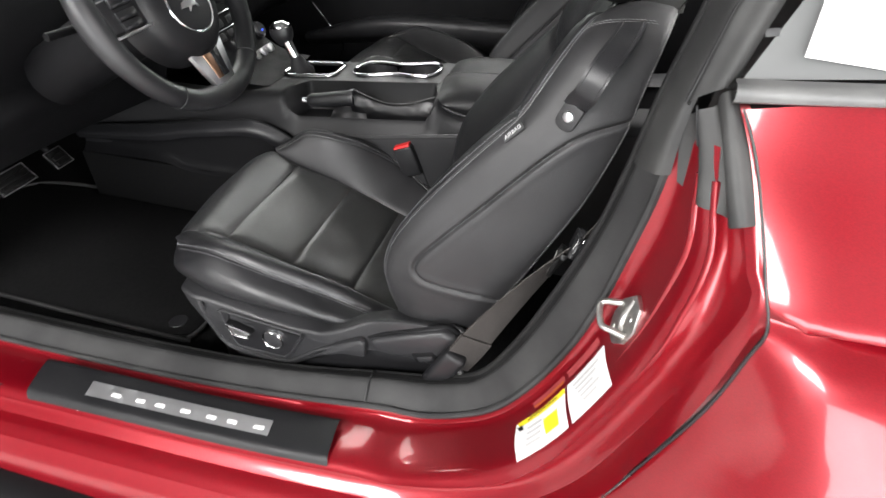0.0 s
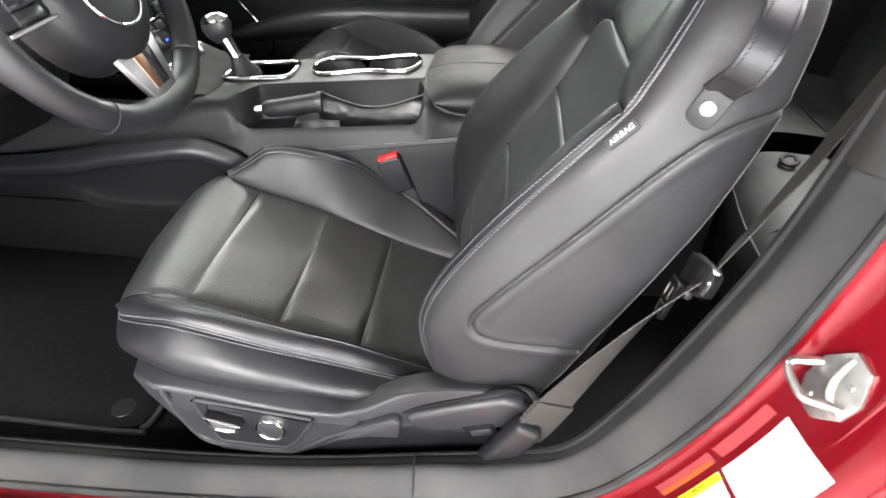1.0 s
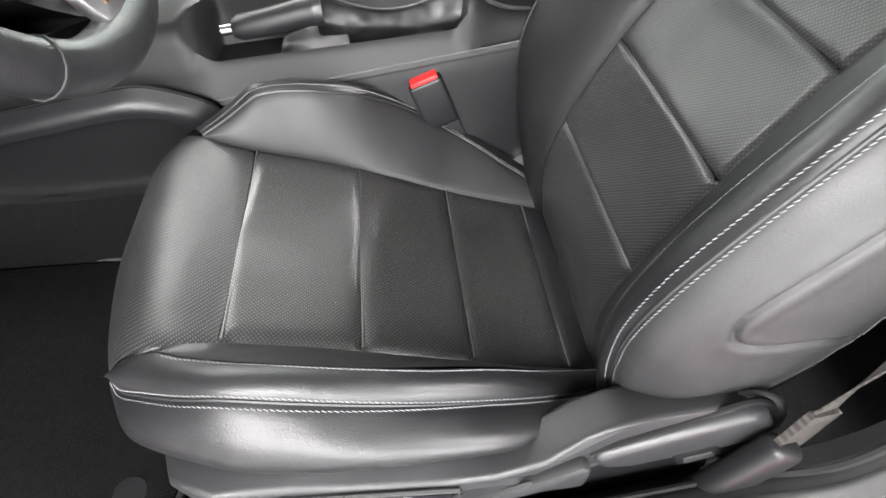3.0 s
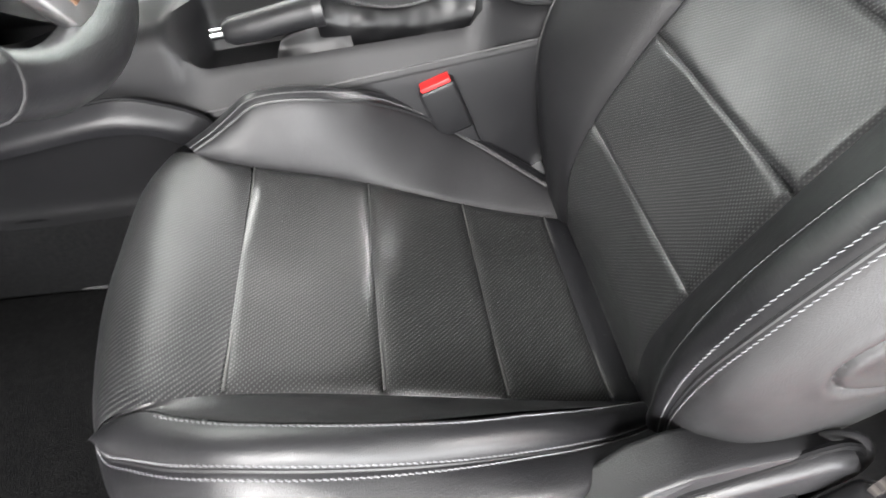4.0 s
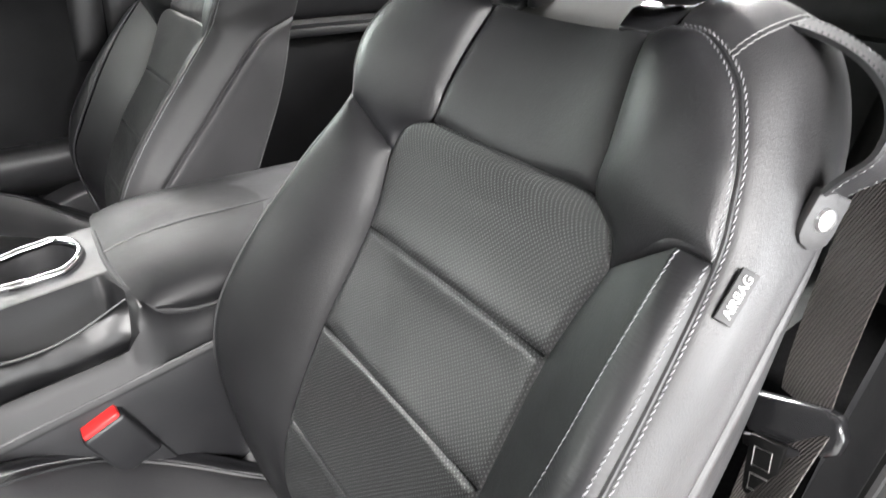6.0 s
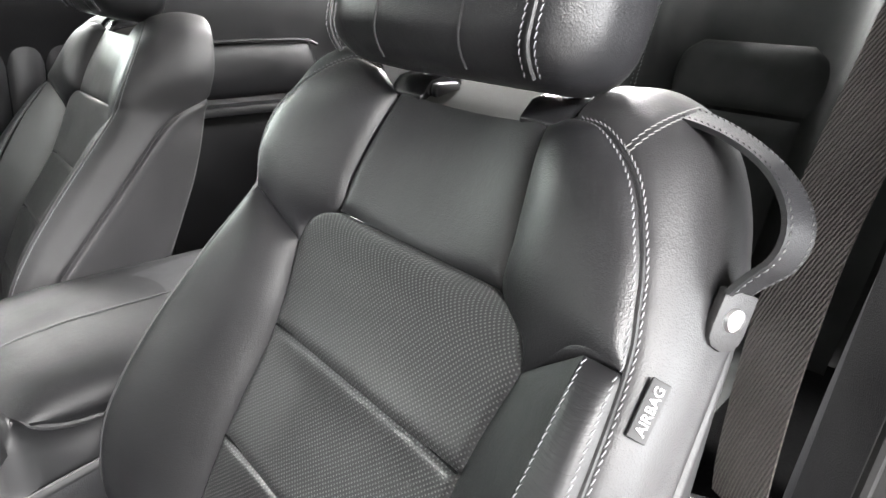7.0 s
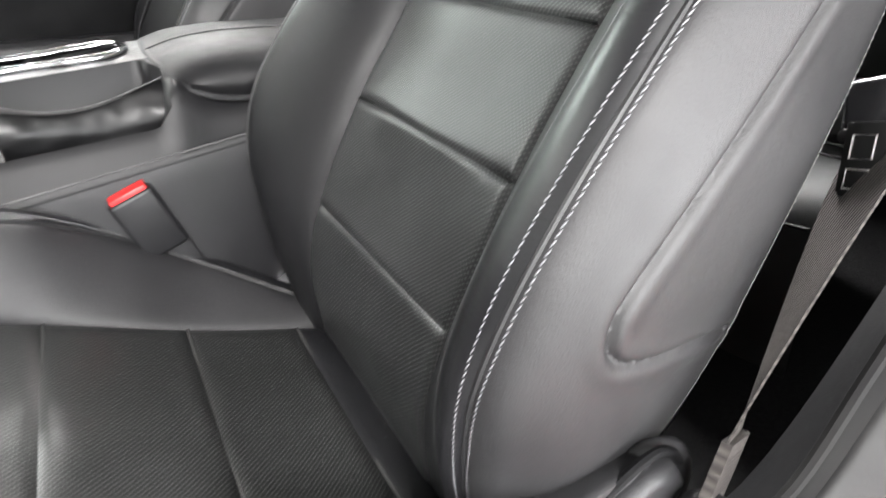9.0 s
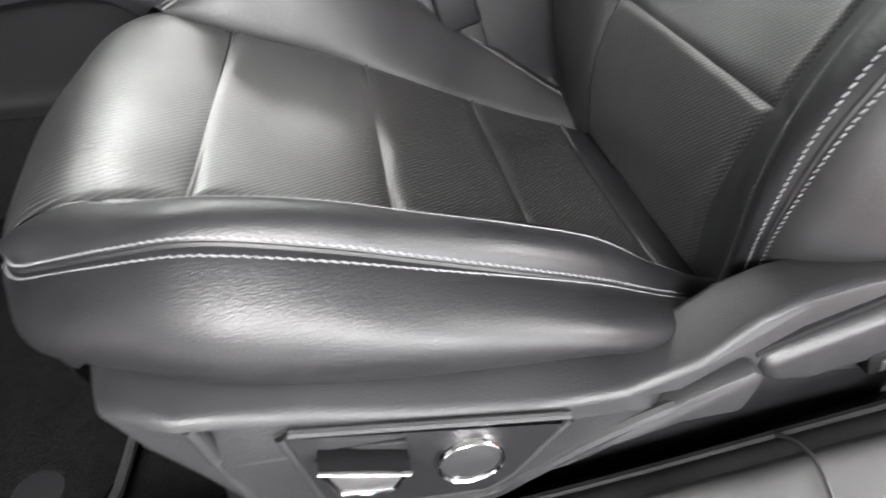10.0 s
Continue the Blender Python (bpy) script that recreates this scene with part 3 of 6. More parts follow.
        # Dark tube draws the shade just above the roll.
        part("seam_shade", tube([(p[0] - 0.0012, p[1], p[2] + 0.0028) for p in line_], 0.0011, 6), DASHBLACK, back)
    top_out = [(0.144, -0.108, 0.748), (0.163, -0.113, 0.78), (0.179, -0.119, 0.812), (0.187, -0.116, 0.830), (0.193, -0.104, 0.842), (0.198, -0.080, 0.849)]
    top_in = [(0.144, 0.129, 0.748), (0.163, 0.136, 0.78), (0.179, 0.143, 0.812), (0.187, 0.139, 0.830), (0.193, 0.126, 0.842), (0.198, 0.098, 0.849)]
    g = loft([top_in, top_out], 44, 64, 1, bulge=-0.004, pillow=0.0042, width=0.003, wrinkle=0.001, seed=31)
    sewn("insert_panel", back, g, PERF, "perforated black leather")
    # bolsters
    b_edge = B_EDGE[:-1] + [(0.180, -0.120, 0.815)]
    g = loft([b_edge, B_SINGLE], 110, 22, 1, bulge=-0.001, pillow=0.001, width=0.006, edges="ae", wrinkle=0.001, seed=41)
    sewn("bolster_face", back, g, LEATHER)
    g = loft([B_SINGLE, B_DOUBLE], 110, 14, 1, bulge=0.006, pillow=0.003, width=0.004, edges="be", wrinkle=0.001, seed=43)
    sewn("bolster_band", back, g, BAND)
    rows(back, g, cols=(1, 11))
    b_in = mirrored(B_DOUBLE, 0.008)
    e_in = B_EDGE_IN[:-1] + [(0.180, 0.146, 0.815)]
    g = loft([e_in, b_in], 110, 30, -1, bulge=0.010, pillow=0.004, width=0.006, edges="abe", wrinkle=0.001, seed=47)
    # Darker and duller than LEATHER, so missing shade on this side is painted in.
    sewn("inner_bolster", back, g, LIDLEATHER, "plain black leather bolster")
    part("welt", tube(b_in[:-1] + B_INNER_UP, 0.0018, 6, count=140), PIPE, back)
    part("welt", tube(B_DOUBLE + B_DOUBLE_UP[1:], 0.0016, 6, count=140), PIPE, back)

    # shoulders and the smooth panel between them
    def arch(P):
        ns, nt = P.shape[:2]
        t = np.linspace(0, 1, nt)
        s = np.linspace(0, 1, ns)
        tri = np.interp(t, [0, 0.2, 0.4, 0.55, 0.66, 0.75, 0.88, 1.0], [0, 0.55, 0.88, 1.0, 1.0, 0.92, 0.55, 0.0])
        lift = 0.0165 * tri[None, :] * np.exp(-s / 0.2)[:, None]
        P = P.copy()
        P[:, :, 2] += lift
        P[:, :, 0] -= 0.2 * lift
        return P
    for sg_, rim_ in ((1, [(0.181, -0.119, 0.814), (0.176, -0.140, 0.836), (0.172, -0.155, 0.850), (0.171, -0.166, 0.856), (0.172, -0.177, 0.857), (0.175, -0.188, 0.853)]), (-1, [(0.181, 0.145, 0.814), (0.177, 0.175, 0.834), (0.175, 0.203, 0.853)])):
        part("seam_roll", tube([(x + 0.0045, y, z) for x, y, z in rim_], 0.0055, 10, count=30), LEATHER, back)
    g = loft([B_SEAM_UP, B_DOUBLE_UP], 60, 34, 1, bulge=0.014, pillow=0.004, width=0.005, bow=arch, wrinkle=0.0012, seed=51)
    sewn("shoulder", back, g, LEATHER)
    rows(back, g, cols=(32,))
    g2 = loft([mirrored(B_SEAM_UP, 0.012), B_INNER_UP], 60, 34, -1, bulge=0.008, pillow=0.004, width=0.005, wrinkle=0.0012, seed=53)
    sewn("shoulder", back, g2, LEATHER)
    rows(back, g2, cols=(32,))
    seam = B_SEAM_UP[2:]
    g = loft([mirrored(seam, 0.010), seam], 30, 40, 1, bulge=-0.010, pillow=0.005, width=0.006, edges="abs", wrinkle=0.001, seed=57)
    sewn("upper_panel", back, g, LEATHER)
    g = loft([[(0.250, 0.086, 0.943), (0.27, 0.092, 0.949), (0.335, 0.098, 0.958)], [(0.254, 0.01, 0.941), (0.275, 0.01, 0.947), (0.342, 0.01, 0.96)],
              [(0.250, -0.066, 0.943), (0.27, -0.073, 0.949), (0.335, -0.080, 0.958)]], 16, 24, 1, bulge=0.002, wrinkle=0.0015)
    sewn("top_cap", back, g, CAPCLOTH, "grey-black leather between the headrest sleeves")
    g, flank = side_panel(back, False)
    rows(back, g, cols=(3,), dark=(146,))
    if strap:
        k = int(np.argmin(np.linalg.norm(g[0][:, 45] - V3(0.272, -0.15, 0.958), axis=1)))
        rows(back, (g[0][:, 3:126], g[1][:, 3:126]), shade=(k - 1, k + 1))
    g, _ = side_panel(back, True)
    rows(back, g, cols=(3,), dark=(146,))
    # headrest on two chrome posts
    hm = Matrix.Translation((0.262, 0.008, 1.060)) @ Matrix.Rotation(radians(14), 4, "Y")
    bm = bmesh.new()
    bmesh.ops.create_cube(bm, size=1)
    bmesh.ops.scale(bm, vec=(0.098, 0.262, 0.19), verts=bm.verts)
    for v in bm.verts:
        if v.co.z < 0:
            v.co.y *= 0.93
    bmesh.ops.bevel(bm, geom=bm.edges[:], offset=0.036, segments=6, affect="EDGES", profile=0.5)
    head = part("headrest", moved(drain(bm), hm), LEATHER, seat, "black leather headrest on chrome posts")
    for y in (-0.088, 0.104):
        ln = np.array([tuple(hm @ Vector((-0.0495 if abs(z) < 0.07 else -0.0495 + (abs(z) - 0.07) ** 2 * 28, y - 0.008, z))) for z in np.linspace(-0.092, 0.092, 40)])
        nn = np.tile(np.array(hm.to_3x3() @ Vector((-1, 0, 0))), (40, 1))
        part("welt", tube(ln, 0.0016, 6), PIPE, head)
        for d in (-0.0055, 0.0055):
            part("stitching", stitches(ln + V3(0, d, 0), nn), THREAD, head, "pale grey thread")
    for y in (-0.034, 0.05):
        ln = np.array([tuple(hm @ Vector((-0.0488 if abs(z) < 0.07 else -0.0488 + (abs(z) - 0.07) ** 2 * 28, y - 0.008, z))) for z in np.linspace(-0.092, 0.092, 40)])
        part("seam", tube(ln, 0.0009, 5), PIPE, head)
    for y in (-0.062, 0.082):
        part("headrest_post", tube([(0.272, y, 0.93), (0.287, y, 1.02)], 0.0065, 16), CHROME, head, "chrome post")
        gd = prism([(-0.024, 0), (-0.026, 0.006), (-0.012, 0.0165), (0.014, 0.018), (0.022, 0.010), (0.022, 0)], 0.042, 0.003)
        gd = moved(gd, Matrix.Translation((0.275, y - 0.021, 0.944)) @ Matrix.Rotation(radians(-8), 4, "Y"))
        sleeve = part("headrest_sleeve", gd, GLOSS, back, "glossy black plastic sleeve")
        bt = moved(rbox(0.026, 0.009, 0.011, 0.003), Matrix.Translation((0.272, y - 0.026, 0.951)))
        part("release_button", bt, PLASTIC, sleeve)
    if strap:
        airbag_tag(back)
        belt_guide(back)
    valance(seat)
    return seat


def airbag_tag(back):
    """Tag sewn into the outer seam."""
    o, u = Vector((0.1730, -0.2000, 0.8398)), Vector((0.68, 0.06, 0.73)).normalized()
    out = Vector((-0.74, -0.64, 0.2))
    out = (out - u * out.dot(u)).normalized()
    across = out.cross(u)
    m = Matrix((u, across, out)).transposed().to_4x4()
    m.translation = o + out * 0.0062
    tag = part("airbag_tag", moved(rbox(0.031, 0.0105, 0.0022, 0.001), m), TAGCLOTH, back, "small grey tag with white raised lettering")
    part("lettering", moved(lettering("AIRBAG", 0.0072, 0.0003), m @ Matrix.Translation((0, -0.0002, 0.0014))), mat("white print", (0.5, 0.5, 0.5), 0.5), tag, angle=20)


def smooth_step(t):
    t = min(1.0, max(0.0, t))
    return t * t * (3 - 2 * t)


def valance(seat):
    """Moulded outer shield of the seat with its switches and the recline lever."""
    outline = [(-0.372, 0.490), (-0.368, 0.480), (-0.340, 0.474), (-0.318, 0.462), (-0.300, 0.425), (-0.285, 0.398), (-0.262, 0.380), (-0.17, 0.377), (-0.131, 0.405), (-0.09, 0.434), (-0.051, 0.452),
               (0.005, 0.455), (0.074, 0.447), (0.10, 0.450), (0.124, 0.475), (0.134, 0.50), (0.126, 0.520), (0.10, 0.533), (0.07, 0.534), (0.03, 0.530), (0.0, 0.523), (-0.028, 0.513),
               (-0.063, 0.497), (-0.1, 0.479), (-0.15, 0.476), (-0.21, 0.484), (-0.26, 0.494), (-0.30, 0.503), (-0.319, 0.506), (-0.34, 0.503), (-0.357, 0.499)]
    g = prism(outline, 0.045, 0.006, 3)
    bend = lambda x: np.interp(x, [-0.38, -0.371, -0.357, -0.319, -0.28, -0.06, -0.02, 0.2], [0.058, 0.052, 0.016, -0.004, 0.0, 0.0, 0.012, 0.015])
    g = ([(x, y - 0.252 + bend(x), z + (y / 0.045 * np.interp(x, [-0.28, -0.13, -0.08, 0.13], [0.008, 0.008, -0.012, -0.02]) if z > 0.465 and x > -0.28 else 0.0)) for x, y, z in g[0]], g[1])
    sh = part("side_shield", g, TRIM, seat, "charcoal moulded plastic side shield")
    # raised lip round the switch field and the rib that climbs to the lever
    lip = [(-0.314, 0.497), (-0.299, 0.44), (-0.281, 0.405), (-0.25, 0.394), (-0.175, 0.393), (-0.145, 0.410), (-0.112, 0.436), (-0.07, 0.460), (-0.035, 0.474)]
    part("lip", tube([(x, -0.2515, z) for x, z in lip], 0.0042, 8, count=60), TRIM, sh)
    rib = prism([(-0.135, 0.410), (-0.10, 0.440), (-0.063, 0.470), (-0.03, 0.487), (-0.021, 0.480), (-0.024, 0.450), (-0.06, 0.447), (-0.1, 0.431)], 0.014, 0.004, 2)
    part("rib", moved(rib, Matrix.Translation((0, -0.256, 0))), TRIM, sh)
    rim = [(-0.276, 0.484), (-0.262, 0.425), (-0.254, 0.409), (-0.170, 0.407), (-0.156, 0.420), (-0.130, 0.466), (-0.131, 0.470), (-0.272, 0.486)]
    part("field_rim", tube([(x, -0.2545, z) for x, z in rim], 0.0026, 8, True), TRIM, sh)
    bm = bmesh.new()
    hole = [(-0.258, 0.4815), (-0.217, 0.4735), (-0.215, 0.452), (-0.262, 0.462)]
    for ring_ in ([(-0.273, 0.481 + 0.003), (-0.261, 0.427), (-0.253, 0.412), (-0.171, 0.410), (-0.158, 0.423), (-0.134, 0.465)], hole):
        vs = [bm.verts.new((x, -0.2562, z)) for x, z in ring_]
        for p, q in zip(vs, vs[1:] + vs[:1]):
            bm.edges.new((p, q))
    bmesh.ops.triangle_fill(bm, edges=bm.edges[:], use_beauty=True)
    part("switch_field", drain(bm), PLASTIC, sh, "satin black switch field", 20)
    k = len(hole)
    pit = ([(x, y, z) for y in (-0.2562, -0.2524) for x, z in hole], [(i, (i + 1) % k, k + (i + 1) % k, k + i) for i in range(k)] + [tuple(range(k, 2 * k))])
    part("switch_cavity", pit, DASHBLACK, sh, "dark recess above the switch", 20)
    sw = prism([(-0.2605, 0.4695), (-0.2155, 0.4575), (-0.2235, 0.4445), (-0.2515, 0.4465)], 0.014, 0.0012)
    switch = part("seat_switch", moved(sw, Matrix.Translation((0, -0.2665, 0))), DASHBLACK, sh, "black seat switch with a chrome face")
    face = prism([(-0.2555, 0.4655), (-0.2205, 0.4560), (-0.2255, 0.4465), (-0.2500, 0.4485)], 0.002, 0.0004)
    part("satin_face", moved(face, Matrix.Translation((0, -0.2675, 0))), SATIN, switch, "satin metal face")
    part("chrome_frame", tube([(x, -0.2672, z) for x, z in ((-0.2595, 0.4690), (-0.2380, 0.4634), (-0.2165, 0.4575), (-0.2240, 0.4450), (-0.2380, 0.4458), (-0.2512, 0.4470))], 0.0014, 8, True), CHROME, switch, "chrome rim")
    kn = [(0.0, 0.0042), (0.014, 0.004), (0.0162, 0.0032), (0.0165, 0.0)]
    knob = part("lumbar_knob", turned(lathe(kn, 36), (-0.183, -0.2560, 0.447), (0, -1, 0)), TRIM, sh, "round black knob with a chrome ring")
    ring = [(0.0163, 0.0), (0.0166, 0.0045), (0.0178, 0.0055), (0.0188, 0.0045), (0.0192, 0.0)]
    part("chrome_ring", turned(lathe(ring, 40), (-0.183, -0.2560, 0.447), (0, -1, 0)), CHROME, knob, "chrome ring")
    lv = prism([(-0.020, 0.480), (-0.008, 0.487), (0.040, 0.508), (0.095, 0.530), (0.118, 0.527), (0.129, 0.511), (0.124, 0.492), (0.105, 0.479), (0.06, 0.468), (0.02, 0.457), (-0.008, 0.460)],
               0.022, 0.0085, 5)
    lever = part("recline_lever", moved(lv, Matrix.Translation((0, -0.2475, 0))), TRIM, sh, "smooth grey recline lever")
    # Solid dark tube in place of the shade round the lever.
    part("slit", tube([(-0.021, -0.2405, 0.484), (-0.006, -0.240, 0.492), (0.040, -0.2385, 0.5125), (0.094, -0.236, 0.5345), (0.116, -0.236, 0.5325), (0.130, -0.236, 0.518)], 0.0034, 8, count=40), DASHBLACK, sh, "dark tube drawn as the shaded gap round the lever")
    part("shield_arm", tube([(0.102, -0.222, 0.524), (0.114, -0.227, 0.529), (0.128, -0.231, 0.524), (0.136, -0.234, 0.511), (0.134, -0.236, 0.492), (0.118, -0.237, 0.470), (0.104, -0.238, 0.450)], [0.0068 - 0.0036 * max(0.0, 1 - i / 10) for i in range(40)], 12, count=40), TRIM, sh, "shield edge that wraps round the lever")
    # No opening here: a black slab paints the slot's shade.
    slot = prism([(0.050, 0.476), (0.086, 0.489), (0.097, 0.470), (0.060, 0.456)], 0.012, 0.003)
    part("finger_slot", moved(slot, Matrix.Translation((0, -0.2488, 0))), DASHBLACK, lever, "dark slab drawn as the shaded finger slot")
    grip_ = prism([(0.060, 0.4715), (0.084, 0.4805), (0.090, 0.4705), (0.064, 0.4605)], 0.010, 0.002)
    part("slot_tongue", moved(grip_, Matrix.Translation((0, -0.2500, 0))), TRIM, lever)
    skirt = prism([(-0.30, 0.41), (-0.27, 0.36), (0.05, 0.35), (0.11, 0.40), (0.10, 0.46), (-0.06, 0.455), (-0.17, 0.385), (-0.26, 0.385)], 0.06, 0.006)
    part("lower_skirt", moved(skirt, Matrix.Translation((0, -0.236, 0))), PLASTIC, seat, "black plastic lower skirt")
    for x in (-0.27, 0.06):
        for y in (-0.19, 0.19):
            part("seat_rail", moved(rbox(0.12, 0.035, 0.07, 0.006), Matrix.Translation((x, y, 0.345))), PLASTIC, seat, "black seat rail bracket")


def ribbon(mid, across, width, thick, n, parent, name, material, label=""):
    """A strap with thickness: its middle line and the direction of its width at each point."""
    p, a = spline(mid, n), spline(across, n)
    a /= np.linalg.norm(a, axis=1, keepdims=True)
    P = p[:, None, :] + a[:, None, :] * (np.linspace(-0.5, 0.5, 9) * width)[None, :, None]
    N = normals(P)
    s = np.r_[0, np.cumsum(np.linalg.norm(np.diff(p, axis=0), axis=1))]
    top, low = P + N * thick / 2, P - N * thick / 2
    ring = np.concatenate([top, low[:, ::-1]], 1)
    k = ring.shape[1]
    vs = ring.reshape(-1, 3).tolist()
    fs = [(i * k + j, i * k + (j + 1) % k, (i + 1) * k + (j + 1) % k, (i + 1) * k + j) for i in range(n - 1) for j in range(k)]
    fs += [tuple(range(k - 1, -1, -1)), tuple(range((n - 1) * k, n * k))]
    tt = np.r_[np.linspace(0, width, 9), np.linspace(width, 0, 9)]
    uv = [(s[i], tt[j]) for i in range(n) for j in range(k)]
    return part(name, (vs, fs, uv), material, parent, label, 50), P, N


def belt_guide(back):
    """Leather loop that holds the belt at the seat's shoulder."""
    mid = [(0.272, -0.115, 0.962), (0.281, -0.135, 0.962), (0.277, -0.167, 0.957), (0.268, -0.196, 0.947), (0.258, -0.215, 0.934), (0.251, -0.223, 0.920), (0.245, -0.222, 0.905), (0.239, -0.213, 0.893), (0.235, -0.207, 0.884)]
    across = [(0.9, 0.2, 0.1), (0.9, 0.1, 0.1), (0.9, -0.05, 0.0), (0.88, -0.2, -0.2), (0.85, -0.28, -0.32), (0.83, -0.3, -0.38), (0.83, -0.25, -0.4), (0.85, -0.15, -0.42), (0.87, 0.0, -0.42)]
    ob, P, N = ribbon(mid, across, 0.027, 0.003, 40, back, "belt_guide", LEATHER, "black leather belt guide loop with a snap")
    for k in (1, 7):
        part("stitching", stitches(P[:, k], N[:, k] * 1.0, 0.004, 0.003, 0.0005, 0.0016), PIPE, ob)
    ax = Vector((-0.35, -0.92, 0.15)).normalized()
    tab = prism([(-0.012, 0.015), (-0.0125, -0.006), (-0.0115, -0.012), (-0.008, -0.016), (0.0, -0.018), (0.008, -0.016), (0.0115, -0.012), (0.0125, -0.006), (0.012, 0.015)], 0.006, 0.0015)
    up = Vector((0.42, 0.05, 0.9))
    up = (up - ax * up.dot(ax)).normalized()
    tm = Matrix((up.cross(ax), -ax, up)).transposed().to_4x4()
    tm.translation = Vector((0.231, -0.2085, 0.873)) + ax * 0.003
    tab = moved(tab, tm)
    part("tab", tab, SIDE, ob, "grey leather end tab")
    cap = [(0.0, 0.0036), (0.003, 0.0034), (0.006, 0.002), (0.0068, 0.0)]
    part("snap_button", turned(lathe(cap, 24), tuple(Vector((0.231, -0.2085, 0.873)) + ax * 0.003), ax), SATIN, ob, "satin metal snap")


driver_seat = car_seat("driver_seat", "black leather driver's seat with perforated centre and pale stitching", True)
XF.append(Matrix.Translation((-0.025, 0.775, 0.006)) @ Matrix.Diagonal((1, -1, 1, 1)))
passenger_seat = car_seat("passenger_seat", "black leather passenger seat beside the centre console", False)
XF.pop()

# ---- hall ----


def slab(name, label, lo, hi, material):
    c = [(a + b) / 2 for a, b in zip(lo, hi)]
    ob = part(name, moved(rbox(*[b - a for a, b in zip(lo, hi)], 0), Matrix.Translation(c)), material)
    return tagged(ob, label, name.split("_")[0], kind="structure")


slab("floor", "grey concrete hall floor", (-5, -5, -0.1), (5, 5.5, 0.0), CONCRETE)
slab("ceiling", "grey hall ceiling", (-5, -5, 3.2), (5, 5.5, 3.3), CEILING)
slab("wall_west", "plain grey hall wall", (-5.1, -5, 0.0), (-5, 5.5, 3.2), WALLPAINT)
slab("wall_east", "plain grey hall wall", (5, -5, 0.0), (5.1, 5.5, 3.2), WALLPAINT)


def wall_with_window(name, y, x0, x1, z0, z1, number, label, posts):
    """A hall wall along x with one glazed opening through it."""
    near, far = min(y), max(y)
    bits = [((-5, 0.0), (x0, 3.2)), ((x1, 0.0), (5, 3.2)), ((x0, 0.0), (x1, z0)), ((x0, z1), (x1, 3.2))]
    geo = [moved(rbox(b[0] - a[0], far - near, b[1] - a[1], 0), Matrix.Translation(((a[0] + b[0]) / 2, (near + far) / 2, (a[1] + b[1]) / 2))) for a, b in bits]
    tagged(part(name, merge(*geo), WALLPAINT), "plain grey hall wall with a wide window", "wall", kind="structure")
    ym = (near + far) / 2
    win_ = thing(number, ((x0 + x1) / 2, ym, z0), label, "window", kind="structure")
    xs_ = np.linspace(x0 + 0.03, x1 - 0.03, posts)
    for x in xs_:
        part("window_frame", moved(rbox(0.06, 0.08, z1 - z0, 0.004), Matrix.Translation((x, ym, (z0 + z1) / 2))), DASHBLACK, win_)
    for z in (z0 + 0.03, z1 - 0.03):
        part("window_frame", moved(rbox(x1 - x0 - 0.1, 0.07, 0.06, 0.004), Matrix.Translation(((x0 + x1) / 2, ym, z))), DASHBLACK, win_)
    for p, q in zip(xs_[:-1], xs_[1:]):
        pane = part("pane", moved(rbox(q - p - 0.062, 0.008, z1 - z0 - 0.122, 0), Matrix.Translation(((p + q) / 2, ym, (z0 + z1) / 2))), GLASS, win_)
        pane.visible_shadow = False


wall_with_window("wall_south", (-5.1, -5.0), -0.3, 4.7, 0.3, 2.3, "window_1", "wide shop window with a slim dark frame", 4)
wall_with_window("wall_north", (5.5, 5.6), -2.45, 1.05, 1.75, 2.95, "window_2", "high window with a slim dark frame", 3)
for lx, ly, la, lb, watts in LAMPS:
    lamp = thing("ceiling_light", (lx, ly, 3.2), "flat white ceiling light panel", "ceiling light", "hall lights")
    part("frame", moved(rbox(la + 0.06, lb + 0.06, 0.04, 0.005), Matrix.Translation((lx, ly, 3.175))), WALLPAINT, lamp)
    part("diffuser", moved(rbox(la, lb, 0.012, 0.002), Matrix.Translation((lx, ly, 3.15))), LAMPGLOW, lamp)

# ---- car body ----
body = thing("car_body", (0.0, -0.3, 0.0), "red metallic coupe body with an open driver's doorway", "car")


def rail(y, pts):
    return [(x, y, z) for x, z in pts]


R_TRIM = rail(-0.225, [(-1.35, 0.30), (-0.75, 0.31), (-0.4, 0.325), (-0.17, 0.34), (0.02, 0.37), (0.10, 0.40)])
R_TRIM += rail(-0.243, [(0.20, 0.46), (0.285, 0.57), (0.332, 0.69), (0.350, 0.80), (0.364, 0.92), (0.378, 1.02), (0.395, 1.10), (0.40, 1.22)])
R_IN = rail(-0.262, [(-1.35, 0.355), (-0.75, 0.362), (-0.4, 0.374), (-0.17, 0.395), (0.02, 0.436), (0.10, 0.455)]) + rail(-0.279, [(0.165, 0.505), (0.21, 0.58), (0.25, 0.68), (0.283, 0.78), (0.30, 0.86), (0.314, 0.94), (0.332, 1.02), (0.345, 1.09), (0.34, 1.22)])
R_TOP = rail(-0.292, [(-1.35, 0.372), (-0.75, 0.378), (-0.4, 0.390), (-0.17, 0.412), (0.02, 0.450), (0.10, 0.463)]) + rail(-0.300, [(0.165, 0.500), (0.212, 0.565), (0.252, 0.66), (0.284, 0.76), (0.304, 0.85), (0.316, 0.93), (0.334, 1.01), (0.347, 1.08), (0.34, 1.22)])
